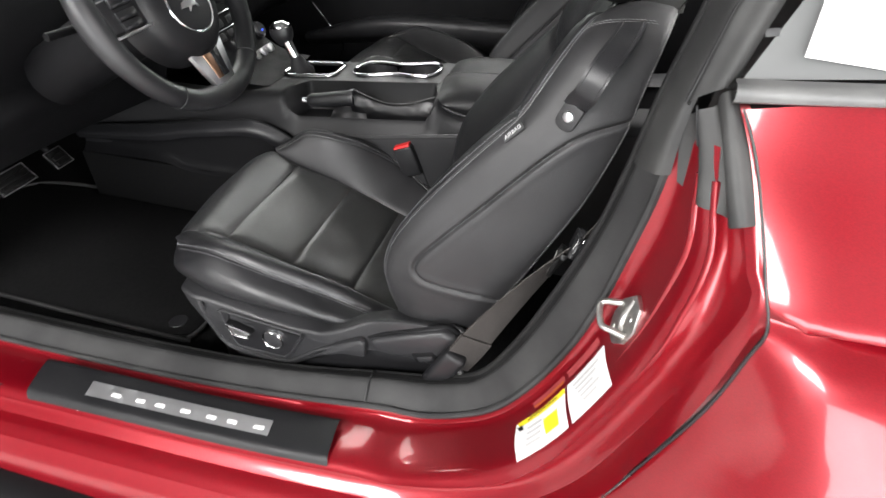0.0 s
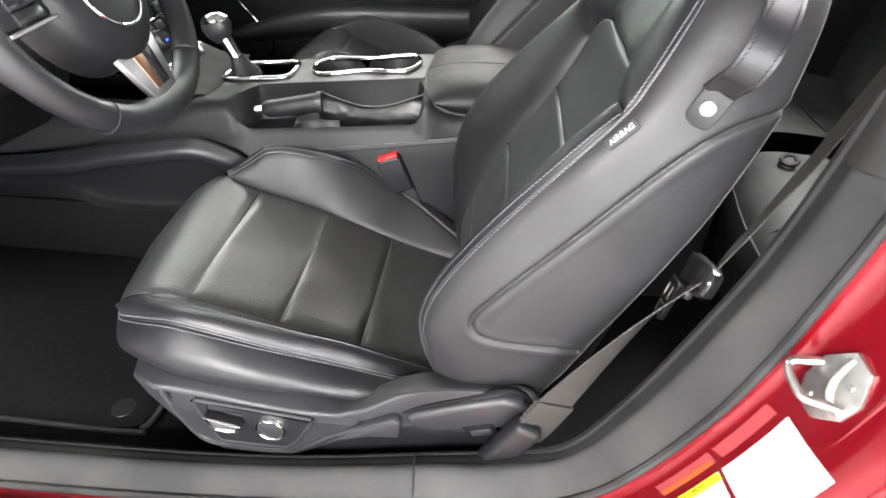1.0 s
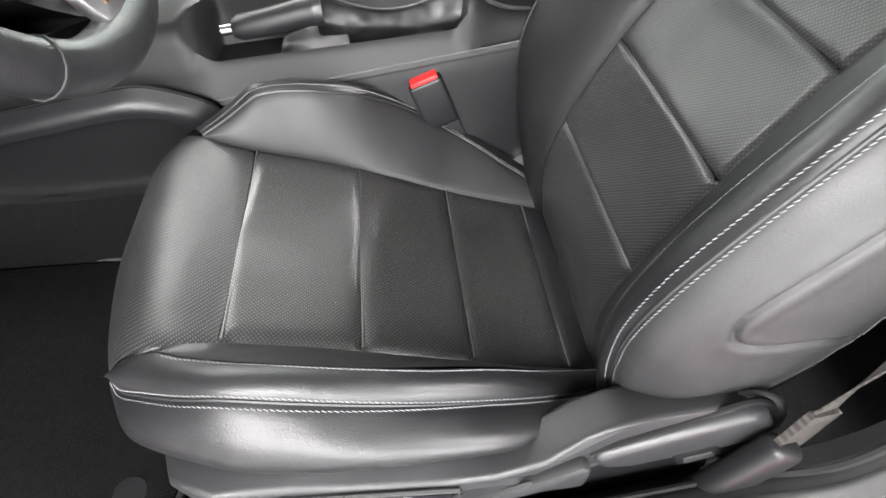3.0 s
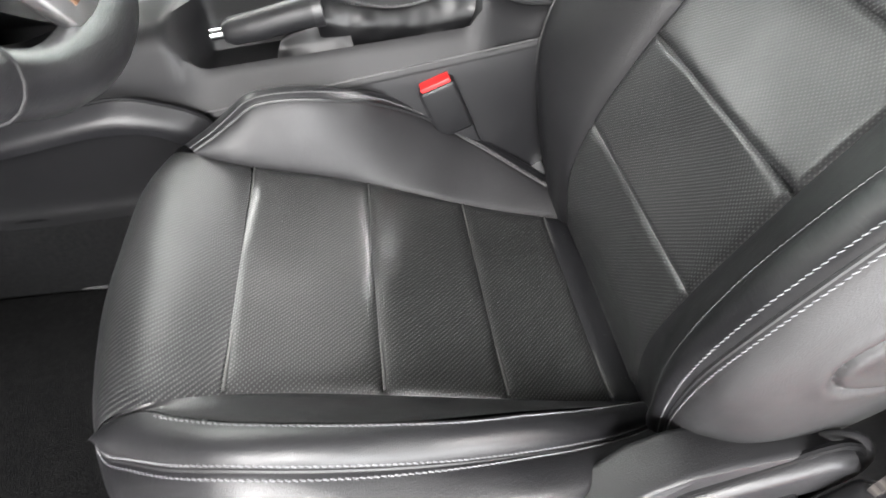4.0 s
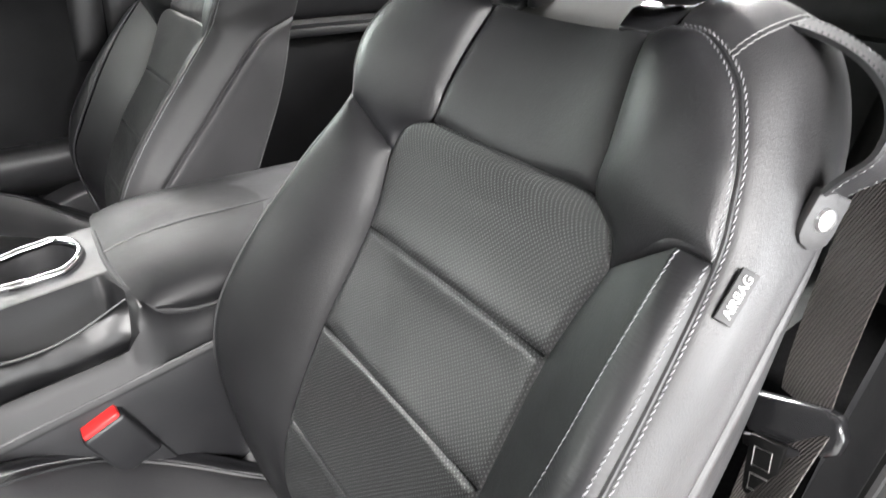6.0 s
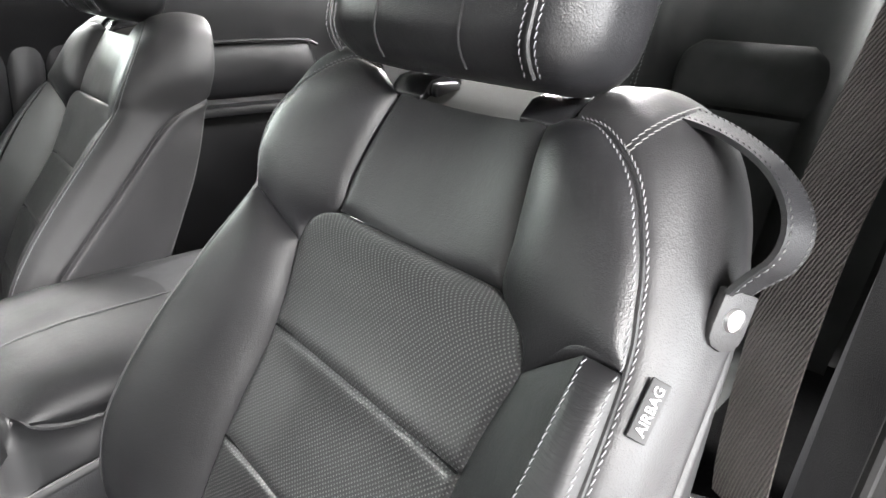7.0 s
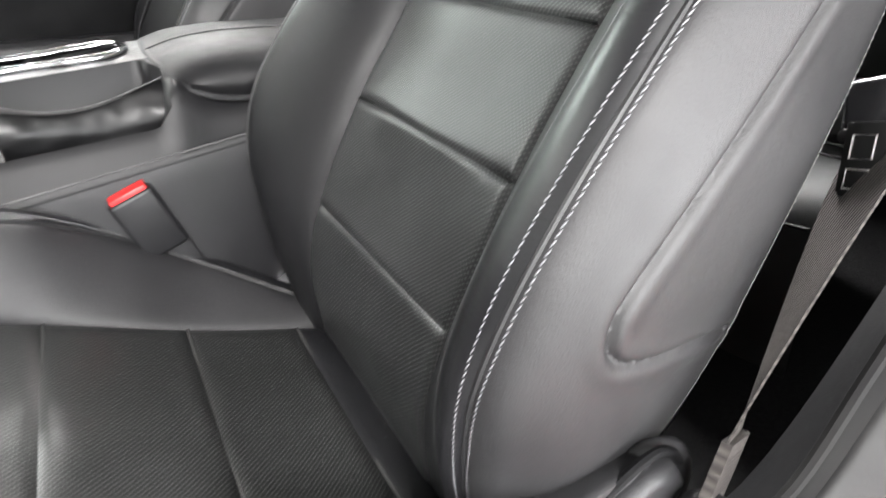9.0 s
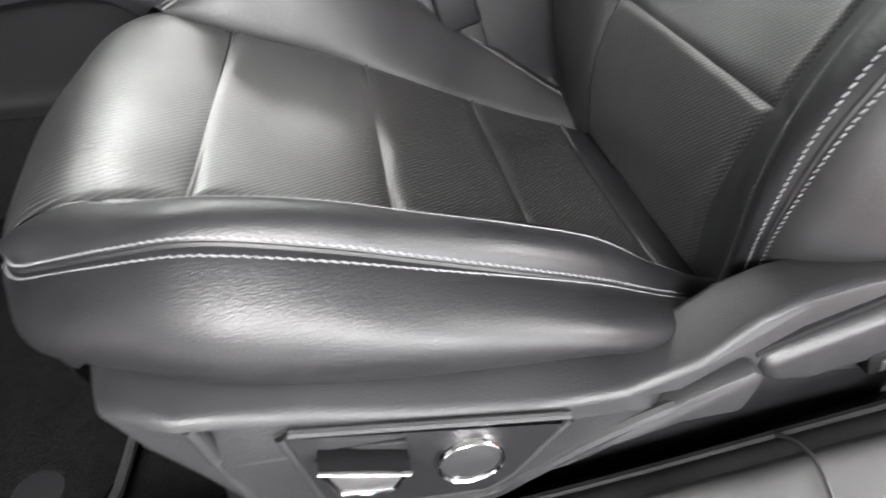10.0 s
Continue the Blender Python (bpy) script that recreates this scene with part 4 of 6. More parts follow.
R_OUT = rail(-0.325, [(-1.35, 0.352), (-0.75, 0.358), (-0.4, 0.372), (-0.17, 0.395), (0.02, 0.428), (0.10, 0.437), (0.182, 0.478), (0.232, 0.540), (0.275, 0.63), (0.299, 0.71), (0.313, 0.78), (0.325, 0.85), (0.329, 0.90), (0.331, 0.945), (0.352, 1.06), (0.352, 1.22)])
R_RED = rail(-0.333, [(-1.35, 0.340), (-0.75, 0.348), (-0.4, 0.362), (-0.17, 0.384), (0.02, 0.412), (0.10, 0.422), (0.19, 0.468), (0.245, 0.535), (0.289, 0.63), (0.316, 0.71), (0.332, 0.78), (0.341, 0.83), (0.343, 0.88), (0.342, 0.93)])
R_FACE = rail(-0.405, [(-1.35, 0.352), (-0.75, 0.36), (-0.4, 0.378), (-0.17, 0.395), (0.008, 0.418), (0.09, 0.425), (0.20, 0.480), (0.262, 0.555), (0.306, 0.65)]) + [(0.342, -0.400, 0.753), (0.352, -0.398, 0.784), (0.360, -0.391, 0.819), (0.362, -0.381, 0.844), (0.357, -0.369, 0.876), (0.352, -0.352, 0.93)]
R_RIDGE = rail(-0.428, [(-1.35, 0.345), (-0.75, 0.352), (-0.4, 0.370), (-0.17, 0.387), (0.008, 0.41), (0.09, 0.418), (0.208, 0.472), (0.272, 0.548), (0.318, 0.65)]) + [(0.352, -0.423, 0.745), (0.364, -0.412, 0.785), (0.373, -0.401, 0.825), (0.373, -0.390, 0.858), (0.367, -0.378, 0.885), (0.360, -0.358, 0.93)]
R_STEP = rail(-0.434, [(-1.35, 0.315), (-0.75, 0.322), (-0.4, 0.338), (-0.17, 0.352), (0.04, 0.375), (0.13, 0.392), (0.24, 0.455), (0.308, 0.54), (0.352, 0.65)]) + [(0.380, -0.436, 0.745), (0.403, -0.431, 0.829), (0.396, -0.414, 0.854), (0.389, -0.397, 0.879), (0.380, -0.377, 0.908), (0.371, -0.360, 0.933), (0.363, -0.344, 0.957)]
R_EDGE = rail(-0.470, [(-1.35, 0.310), (-0.75, 0.316), (-0.4, 0.330), (-0.17, 0.342), (0.06, 0.362), (0.15, 0.380), (0.25, 0.455), (0.318, 0.545), (0.356, 0.65)]) + [(0.390, -0.458, 0.735), (0.412, -0.438, 0.830), (0.406, -0.418, 0.859), (0.399, -0.401, 0.884), (0.390, -0.382, 0.913), (0.379, -0.365, 0.937), (0.367, -0.349, 0.961)]


def shell(name, rails, ns, nt, material, label="", **kw):
    return part(name, skin(loft(rails, ns, nt, 1, **kw)), material, body, label)


shell("sill_trim", [R_TRIM, R_IN], 90, 8, DASHBLACK, "black plastic inner sill trim")
R_LIP = [(0.35 * a + 0.65 * d, 0.35 * b + 0.65 * e + 0.001, 0.35 * c + 0.65 * f + 0.002) for (a, b, c), (d, e, f) in zip(R_IN, R_TOP)]
# The seal is split here so its inner side carries painted shade.
shell("seal_inner_face", [R_IN, [((a + d) / 2, (b + e) / 2 + 0.001, (c + f) / 2 + 0.002) for (a, b, c), (d, e, f) in zip(R_IN, R_LIP)], R_LIP], 140, 10, SEALSHADE, "inner face of the door seal, darkened as shade")
shell("door_seal", [[(x, y + 0.002, z - 0.003) for x, y, z in R_LIP], R_LIP, R_TOP, R_OUT], 140, 26, RUBBER, "black rubber door seal with scuffs")
shell("door_jamb", [R_OUT[:-2], R_RED, R_FACE, R_RIDGE], 150, 30, RED, "glossy red door jamb and sill")
R_CHANNEL = [(0.5 * (spline(R_RIDGE, 40)[k] + spline(R_STEP, 40)[k]) + V3(0.003, 0.015, 0.0)).tolist() for k in range(40)]
shell("jamb_step", [R_RIDGE, R_CHANNEL, R_STEP], 150, 12, RED, "glossy red stepped edge of the doorway")
shell("jamb_step", [R_STEP, [((a + d) / 2, (b + e) / 2, (c + f) / 2 + 0.003) for (a, b, c), (d, e, f) in zip(R_STEP, R_EDGE)], R_EDGE], 150, 14, RED, "glossy red stepped edge of the doorway")
part("seal_lip", tube([(x, y - 0.002, z + 0.001) for x, y, z in R_IN], 0.0042, 8, count=160), SEALSHADE, body, "rolled inner lip of the door seal")
part("seal_lip", tube([(x, y + 0.001, z + 0.002) for x, y, z in R_OUT[:-2]], 0.0048, 8, count=160), RUBBER, body, "rolled outer lip of the door seal")
part("seal_joint", tube([(-0.003, -0.262, 0.4335), (-0.002, -0.276, 0.4465), (-0.001, -0.292, 0.4485), (0.0, -0.31, 0.439), (0.001, -0.324, 0.428)], 0.0012, 6, count=16), PIPE, body)
for k, (r, lo) in enumerate(((0.0045, 72), (0.0035, 72))):
    src = loft([R_OUT[:-2], R_RED, R_FACE, R_RIDGE], 150, 30, 1)[0][lo:148, 20 + 8 * k]
    src = [(x + 0.0012, y, z) for x, y, z in src if z > 0.69]
    part("jamb_ridge", tube(src, [r * min(1.0, 0.25 + i / 14) for i in range(len(src))], 10), RED, body, "pressed ridge of the door jamb")
# outer skin: sill below, quarter panel behind
shell("sill_skin", [R_EDGE[:7], [(x, y - 0.022, z - 0.03) for x, y, z in R_EDGE[:7]], [(x, y - 0.03, 0.255 + 0.1 * max(0, x)) for x, y, z in R_EDGE[:7]]], 60, 10, RED, "red lower sill")
rock = prism([(-0.505, 0.20), (-0.545, 0.235), (-0.540, 0.262), (-0.50, 0.268), (-0.45, 0.25), (-0.45, 0.17)], 2.0, 0.008)
rock = ([(-1.35 + y, x, z) for x, y, z in rock[0]], [tuple(reversed(f)) for f in rock[1]])
part("rocker_cover", rock, DASHBLACK, body, "matt black rocker cover")

Q_GAP = [(0.297, -0.472, 0.470), (0.322, -0.470, 0.541), (0.361, -0.465, 0.639), (0.396, -0.458, 0.727), (0.413, -0.450, 0.793), (0.418, -0.448, 0.825), (0.410, -0.427, 0.855), (0.403, -0.410, 0.880), (0.392, -0.386, 0.915), (0.382, -0.369, 0.940), (0.370, -0.354, 0.962)]
Q1 = [(0.345, -0.545, 0.430), (0.371, -0.533, 0.531), (0.403, -0.511, 0.638), (0.431, -0.487, 0.726), (0.444, -0.471, 0.792), (0.447, -0.460, 0.814), (0.449, -0.445, 0.828), (0.449, -0.451, 0.835), (0.447, -0.420, 0.880), (0.430, -0.382, 0.931), (0.415, -0.358, 0.972)]
Q2 = [(0.560, -0.620, 0.400), (0.562, -0.603, 0.526), (0.569, -0.578, 0.635), (0.577, -0.537, 0.723), (0.582, -0.503, 0.780), (0.584, -0.476, 0.813), (0.584, -0.439, 0.832), (0.589, -0.453, 0.839), (0.610, -0.426, 0.880), (0.63, -0.389, 0.931), (0.65, -0.360, 0.990)]
Q3 = [(1.50, -0.640, 0.400), (1.50, -0.629, 0.527), (1.52, -0.605, 0.639), (1.54, -0.570, 0.729), (1.55, -0.540, 0.787), (1.56, -0.512, 0.832), (1.58, -0.462, 0.863), (1.60, -0.480, 0.874), (1.64, -0.452, 0.910), (1.69, -0.422, 0.958), (1.74, -0.386, 1.035)]
shell("quarter_panel", [Q_GAP, Q1, Q2, Q3], 220, 40, RED, "red rear quarter panel")
part("gap_floor", skin(loft([[(x, y + 0.010, z) for x, y, z in R_EDGE[6:]], [(x + 0.004, y + 0.014, z) for x, y, z in Q_GAP]], 60, 4, 1)), RED, body, "red floor of the door gap")
# Black tube draws the shade inside the gap.
part("gap_shade", tube([(x - 0.0015, y + 0.001, z) for x, y, z in Q_GAP], 0.0011, 8, count=90), PIPE, body, "dark strip drawn as the door gap's shade")
# belt-line strip and quarter window
part("belt_strip", skin(loft([[(0.357, -0.347, 0.966), (0.459, -0.355, 0.978), (0.657, -0.357, 0.999), (1.771, -0.383, 1.040)], [(0.358, -0.359, 0.968), (0.460, -0.367, 0.981), (0.661, -0.370, 1.002), (1.782, -0.398, 1.043)],
                              [(0.358, -0.359, 0.980), (0.460, -0.365, 0.990), (0.660, -0.367, 1.011), (1.780, -0.395, 1.057)], [(0.357, -0.347, 0.983), (0.458, -0.353, 0.993), (0.656, -0.355, 1.015), (1.771, -0.383, 1.062)]], 30, 12, 1)),
     STRIPRUBBER, body, "grey rubber belt-line strip")
win = part("quarter_window", skin(loft([[(0.362, -0.346, 0.982), (0.68, -0.350, 1.012), (1.70, -0.375, 1.059)], [(0.49, -0.262, 1.25), (0.8, -0.27, 1.27), (1.485, -0.300, 1.29)]], 12, 8, 1)), TINTED, body, "tinted quarter window, hall reflection painted as grey")
# paper notice: a leaning sheet with rows of print
pa, pb = Vector((0.398, -0.3475, 1.004)), Vector((0.455, -0.3485, 1.0005))
pu = (pb - pa).normalized()
pv = Vector((-0.06, 0.31, 0.95))
pv = (pv - pu * pv.dot(pu)).normalized()
pm = Matrix((pu, pv, pu.cross(pv))).transposed().to_4x4()
pm.translation = pa + pu * 0.105 + pv * 0.074
paper = part("paper_notice", moved(rbox(0.21, 0.148, 0.0008, 0), pm), WHITE, win, "white paper notice taped to the glass")
for k in range(4):
    part("print_bar", moved(rbox(0.05 - 0.01 * (k % 2), 0.0024, 0.0006, 0), pm @ Matrix.Translation((-0.055, -0.052 + 0.008 * k, 0.0008))), INK, paper)
# two small black marks beside the notice
for dx, dz, w, h, turn in ((0.388, 1.056, 0.011, 0.026, 62), (0.374, 1.016, 0.010, 0.006, 10)):
    part("dark_mark", moved(rbox(w, 0.0008, h, 0.0002), Matrix.Translation((dx, -0.3465 + 0.31 * (dz - 0.982), dz)) @ Matrix.Rotation(radians(-17), 4, "X") @ Matrix.Rotation(radians(-turn), 4, "Y")), PIPE, win, "small black mark on the glass")
# pillar cover that runs up behind the doorway, the sleeve over the seal and the folded rubber end piece
part("pillar_cover", skin(loft([[(0.334, -0.331, 0.950), (0.342, -0.331, 0.994), (0.349, -0.331, 1.028), (0.356, -0.331, 1.060), (0.37, -0.331, 1.20)], [(0.329, -0.337, 0.955), (0.337, -0.337, 0.994), (0.344, -0.337, 1.028), (0.351, -0.337, 1.060), (0.365, -0.337, 1.20)],
                                [(0.337, -0.342, 0.964), (0.346, -0.342, 1.000), (0.353, -0.342, 1.033), (0.360, -0.342, 1.065), (0.375, -0.342, 1.20)], [(0.351, -0.347, 0.974), (0.359, -0.347, 1.011), (0.366, -0.347, 1.041), (0.374, -0.347, 1.071), (0.39, -0.347, 1.20)],
                                [(0.360, -0.335, 0.970), (0.368, -0.335, 1.008), (0.376, -0.335, 1.039), (0.383, -0.335, 1.069), (0.40, -0.335, 1.20)]], 40, 28, 1, wrinkle=0.0008)), SEALRUBBER, body, "dusty grey rubber pillar cover")
part("seal_boot", skin(loft([[(0.327, -0.328, 0.942), (0.333, -0.331, 0.911), (0.339, -0.333, 0.880)], [(0.336, -0.335, 0.946), (0.351, -0.340, 0.911), (0.357, -0.345, 0.873)],
                             [(0.338, -0.341, 0.952), (0.347, -0.355, 0.918), (0.354, -0.371, 0.881)], [(0.350, -0.343, 0.958), (0.368, -0.365, 0.921), (0.375, -0.386, 0.883)],
                             [(0.350, -0.346, 0.968), (0.362, -0.376, 0.926), (0.375, -0.405, 0.885)], [(0.355, -0.348, 0.973), (0.369, -0.379, 0.932), (0.384, -0.410, 0.891)],
                             [(0.362, -0.340, 0.971), (0.381, -0.371, 0.930), (0.394, -0.402, 0.889)]], 30, 60, 1, wrinkle=0.0012)), SEALRUBBER, body,
     "creased grey rubber end piece of the window seal")
SLEEVE = [[(0.3035, -0.281, 0.872), (0.3125, -0.283, 0.94), (0.331, -0.283, 1.02), (0.343, -0.283, 1.09)], [(0.303, -0.305, 0.877), (0.313, -0.305, 0.94), (0.331, -0.305, 1.02), (0.343, -0.305, 1.09)],
          [(0.318, -0.331, 0.883), (0.323, -0.331, 0.94), (0.340, -0.331, 1.02), (0.351, -0.331, 1.09)], [(0.332, -0.333, 0.885), (0.334, -0.333, 0.94), (0.346, -0.333, 1.02), (0.357, -0.333, 1.09)]]
part("seal_sleeve", skin(loft(SLEEVE, 50, 24, 1, wrinkle=0.0006)), SEALRUBBER, body, "grey rubber sleeve over the upper door seal")
part("pillar_groove", tube([(0.329, -0.334, 0.955), (0.3375, -0.334, 0.994), (0.3445, -0.334, 1.028), (0.352, -0.334, 1.060), (0.366, -0.334, 1.20)], 0.0022, 8, count=30), PIPE, body)
part("boot_crease", tube([(0.3365, -0.3395, 0.955), (0.340, -0.345, 0.940), (0.3435, -0.353, 0.926)], 0.0009, 6, count=16), PIPE, body)

# scuff plate on the sill, following its line
plate_mesh = loft([[(-0.565, -0.352, 0.381), (-0.4, -0.352, 0.388), (-0.17, -0.352, 0.402), (-0.025, -0.352, 0.418)],
                   [(-0.565, -0.362, 0.384), (-0.4, -0.362, 0.391), (-0.17, -0.362, 0.405), (-0.025, -0.362, 0.421)],
                   [(-0.555, -0.412, 0.378), (-0.4, -0.412, 0.387), (-0.17, -0.412, 0.402), (-0.018, -0.412, 0.420)],
                   [(-0.55, -0.424, 0.366), (-0.4, -0.424, 0.377), (-0.17, -0.424, 0.392), (-0.015, -0.424, 0.410)]], 60, 16, 1)
scuff = part("scuff_plate", skin(plate_mesh), PLASTIC, body, "black plastic scuff plate with a brushed metal badge")


def on_plate(x, v):
    """A place on the scuff plate: x along the sill, v from its inner to its outer side."""
    P, N = plate_mesh[0], plate_mesh[1]
    i = int(np.argmin(np.abs(P[:, 8, 0] - x)))
    j = int(round(v * 15))
    n = N[i, j] if N[i, j][2] > 0 else -N[i, j]
    return P[i, j], n


badge_pts = [[tuple(on_plate(x, v)[0] + on_plate(x, v)[1] * 0.002) for x in np.linspace(-0.452, -0.118, 10)] for v in (0.32, 0.5, 0.66)]
BRUSHED = mat("brushed aluminium", (0.55, 0.55, 0.56), 0.45, 1.0)
mottled(BRUSHED, 0.44, 0.58, 40, socket="Roughness")
badge = part("badge", skin(loft(badge_pts, 40, 8, 1)), BRUSHED, scuff, "brushed metal badge with raised lettering")
for k in range(7):
    x = -0.392 + 0.042 * k
    p, n = on_plate(x, 0.5)
    ex = Vector((1, 0, 0.07)).normalized()
    ez = Vector(n).normalized()
    m = Matrix((ex, ez.cross(ex), ez)).transposed().to_4x4()
    m.translation = Vector(p) + ez * 0.0028
    part("raised_bar", moved(rbox(0.016, 0.006, 0.001, 0.0003), m), WHITE, badge, "bright raised bar")

# stickers on the jamb
JAMB = loft([R_OUT[:-2], R_RED, R_FACE, R_RIDGE], 150, 30, 1)[0]


def jamb_patch(z0, z1, t0, t1, lift):
    a = between([tuple(p) for p in JAMB[60:, int(t0)]], 2, z0, z1, 8)
    c = between([tuple(p) for p in JAMB[60:, int((t0 + t1) / 2)]], 2, z0 + 0.003, z1 + 0.002, 8)
    b = between([tuple(p) for p in JAMB[60:, int(t1)]], 2, z0 + 0.007, z1 + 0.004, 8)
    P, N, UV, s = loft([a, c, b], 10, 8, 1)
    n = np.where((N[:, :, :1] > 0), -N, N)
    return skin((P + n * lift, N, UV, s))


white = part("data_sticker", jamb_patch(0.607, 0.683, 11, 25, 0.0012), WHITE, body, "white data sticker with grey print")
for k in range(5):
    part("print_bar", jamb_patch(0.615 + 0.005 * k, 0.668 - 0.006 * (k % 3), 13 + 2 * k, 14 + 2 * k, 0.0018), INK, white)
yellow = part("load_sticker", jamb_patch(0.512, 0.603, 11, 25, 0.0012), WHITE, body, "white and yellow tyre loading sticker")
part("yellow_band", jamb_patch(0.514, 0.601, 11, 13, 0.0018), YELLOW, yellow, "yellow heading band")
band = np.array(jamb_patch(0.514, 0.601, 11, 13, 0.0026)[0]).reshape(10, 8, 3)
ex = Vector(band[8, 4] - band[1, 4]).normalized()
ey = Vector(band[5, 0] - band[5, 7])
ey = (ey - ex * ey.dot(ex)).normalized()
tm = Matrix((ex, ey, ex.cross(ey))).transposed().to_4x4()
tm.translation = Vector(band[4:6, 3:5].mean(axis=(0, 1))) + ex * 0.003 + ex.cross(ey) * 0.0004
part("heading", moved(lettering("TIRE AND LOADING INFORMATION", 0.0058, 0.0001), tm), PIPE, yellow, "small black heading", angle=20)
part("yellow_field", jamb_patch(0.562, 0.588, 16, 22, 0.0018), YELLOW, yellow, "yellow field")
part("round_mark", jamb_patch(0.516, 0.524, 13, 15, 0.0024), PIPE, yellow)
for k in range(4):
    part("print_bar", jamb_patch(0.530, 0.556, 15 + 2 * k, 16 + 2 * k, 0.0018), INK, yellow)
FADED = mat("faded red label", (0.31, 0.045, 0.050), 0.5)
faded = part("faded_label", jamb_patch(0.535, 0.600, 6, 9, 0.001), FADED, body, "faded red label under lacquer")
part("orange_edge", jamb_patch(0.537, 0.598, 8, 9, 0.0016), mat("faded orange print", (0.42, 0.09, 0.015), 0.5), faded, "faded orange strip")
part("faded_label", jamb_patch(0.605, 0.672, 6, 9, 0.001), FADED, body, "faded red label under lacquer")

# a few water drops left on the sill
rng = random.Random(5)
drops = []
for k in range(26):
    i, j = rng.randrange(20, 92), rng.choice((10, 12, 24, 26, 27))
    p = JAMB[i, j] + (JAMB[i + 1, j] - JAMB[i, j]) * rng.random()
    r = rng.uniform(0.0012, 0.0026)
    drops.append(turned(lathe([(0.0, 0.5 * r), (0.5 * r, 0.42 * r), (0.85 * r, 0.2 * r), (r, -0.1 * r)], 10), tuple(p), (0.0, -0.1, 1.0)))
tagged(part("water_drops", merge(*drops), DROP, body), "clear water drops left on the sill", kind="stuff")

# door striker: bolted plate with a bent wire loop
s_up = Vector((0.26, 0.04, 0.965)).normalized()
s_ac = Vector((0.30, -0.95, 0.0))
s_ac = (s_ac - s_up * s_ac.dot(s_up)).normalized()
s_n = s_up.cross(s_ac)
s_n = s_n if s_n.x < 0 else -s_n
sm_ = Matrix((s_ac, s_n.cross(s_ac), s_n)).transposed().to_4x4()
sm_.translation = Vector((0.328, -0.362, 0.729))
octagon = [(-0.022, 0.010), (-0.013, 0.029), (0.004, 0.031), (0.020, 0.014), (0.023, -0.006), (0.012, -0.028), (-0.006, -0.032), (-0.021, -0.012)]
flip_s = 1 if (sm_.to_3x3() @ Vector((0, 1, 0))).z > 0 else -1


def on_striker(geo):
    return moved(geo, sm_)


sg = prism([(u, v * flip_s) for u, v in octagon], 0.006, 0.0016)
stand = Matrix.Rotation(radians(90), 4, "X")
striker = part("striker_plate", on_striker(moved(sg, stand)), ZINC, body, "galvanised eight-sided door striker with a bent wire loop")
part("plate_rib", on_striker(tube([(-0.004, 0.026 * flip_s, 0.004), (-0.003, 0.004 * flip_s, 0.0065), (0.004, -0.008 * flip_s, 0.0065), (0.016, -0.012 * flip_s, 0.004)], 0.0032, 8, count=24)), ZINC, striker, "pressed rib")
part("wire_loop", tube([(0.324, -0.345, 0.738), (0.312, -0.343, 0.735), (0.301, -0.341, 0.731), (0.2985, -0.347, 0.727), (0.3005, -0.362, 0.723), (0.304, -0.369, 0.722), (0.314, -0.374, 0.723), (0.326, -0.380, 0.724)], 0.0034, 10, count=40), ZINC, striker, "bent wire loop")
for u, v in ((0.008, 0.010), (-0.010, -0.018)):
    part("screw", on_striker(moved(lathe([(0, 0.0046), (0.0028, 0.0046), (0.0034, 0.0032), (0.0062, 0.0030), (0.0066, 0.001), (0.0066, 0)], 14), Matrix.Translation((u, v * flip_s, 0.0028)))), ZINC, striker)

# plain shell that closes the cabin
shell("roof_lining", [[(-0.40, -0.33, 1.17), (0.3, -0.31, 1.27), (0.72, -0.26, 1.25)], [(-0.46, 0.0, 1.22), (0.3, 0.0, 1.33), (0.72, 0.0, 1.31)], [(-0.48, 0.375, 1.24), (0.3, 0.375, 1.345), (0.72, 0.375, 1.325)],
                      [(-0.46, 0.75, 1.22), (0.3, 0.75, 1.33), (0.72, 0.75, 1.31)], [(-0.40, 1.13, 1.17), (0.3, 1.15, 1.27), (0.72, 1.11, 1.25)]], 24, 24, HEADLINER, "unseen roof lining, light grey to bounce light onto the seats")
shell("bulkhead", [[(-1.32, -0.3, 0.2), (-1.32, -0.3, 0.62), (-1.25, -0.3, 0.95)], [(-1.32, 1.1, 0.2), (-1.32, 1.1, 0.62), (-1.25, 1.1, 0.95)]], 12, 12, CARPET, "black carpeted bulkhead")
shell("footwell_side", [[(-1.32, -0.30, 0.2), (-1.32, -0.30, 0.95)], [(-0.98, -0.30, 0.25), (-0.92, -0.30, 0.95)]], 6, 6, CARPET, "black footwell side")
shell("rear_bulkhead", [[(1.32, -0.45, 0.2), (1.32, -0.45, 1.08)], [(1.32, 1.2, 0.2), (1.32, 1.2, 1.08)]], 6, 6, PLASTIC, "black rear bulkhead")
shell("quarter_trim", [[(0.345, -0.262, 0.33), (0.355, -0.255, 0.65), (0.36, -0.255, 0.92), (0.40, -0.262, 1.12), (0.42, -0.262, 1.25)],
                       [(0.42, -0.225, 0.33), (0.42, -0.225, 0.65), (0.42, -0.24, 0.92), (0.46, -0.25, 1.08), (0.5, -0.25, 1.25)],
                       [(0.62, -0.245, 0.33), (0.62, -0.235, 0.62), (0.62, -0.26, 0.95), (0.62, -0.29, 1.0), (0.62, -0.25, 1.25)],
                       [(1.3, -0.27, 0.33), (1.3, -0.27, 0.62), (1.3, -0.28, 0.95), (1.3, -0.30, 1.02), (1.3, -0.25, 1.25)]], 40, 40, PLASTIC, "black plastic inner quarter trim")

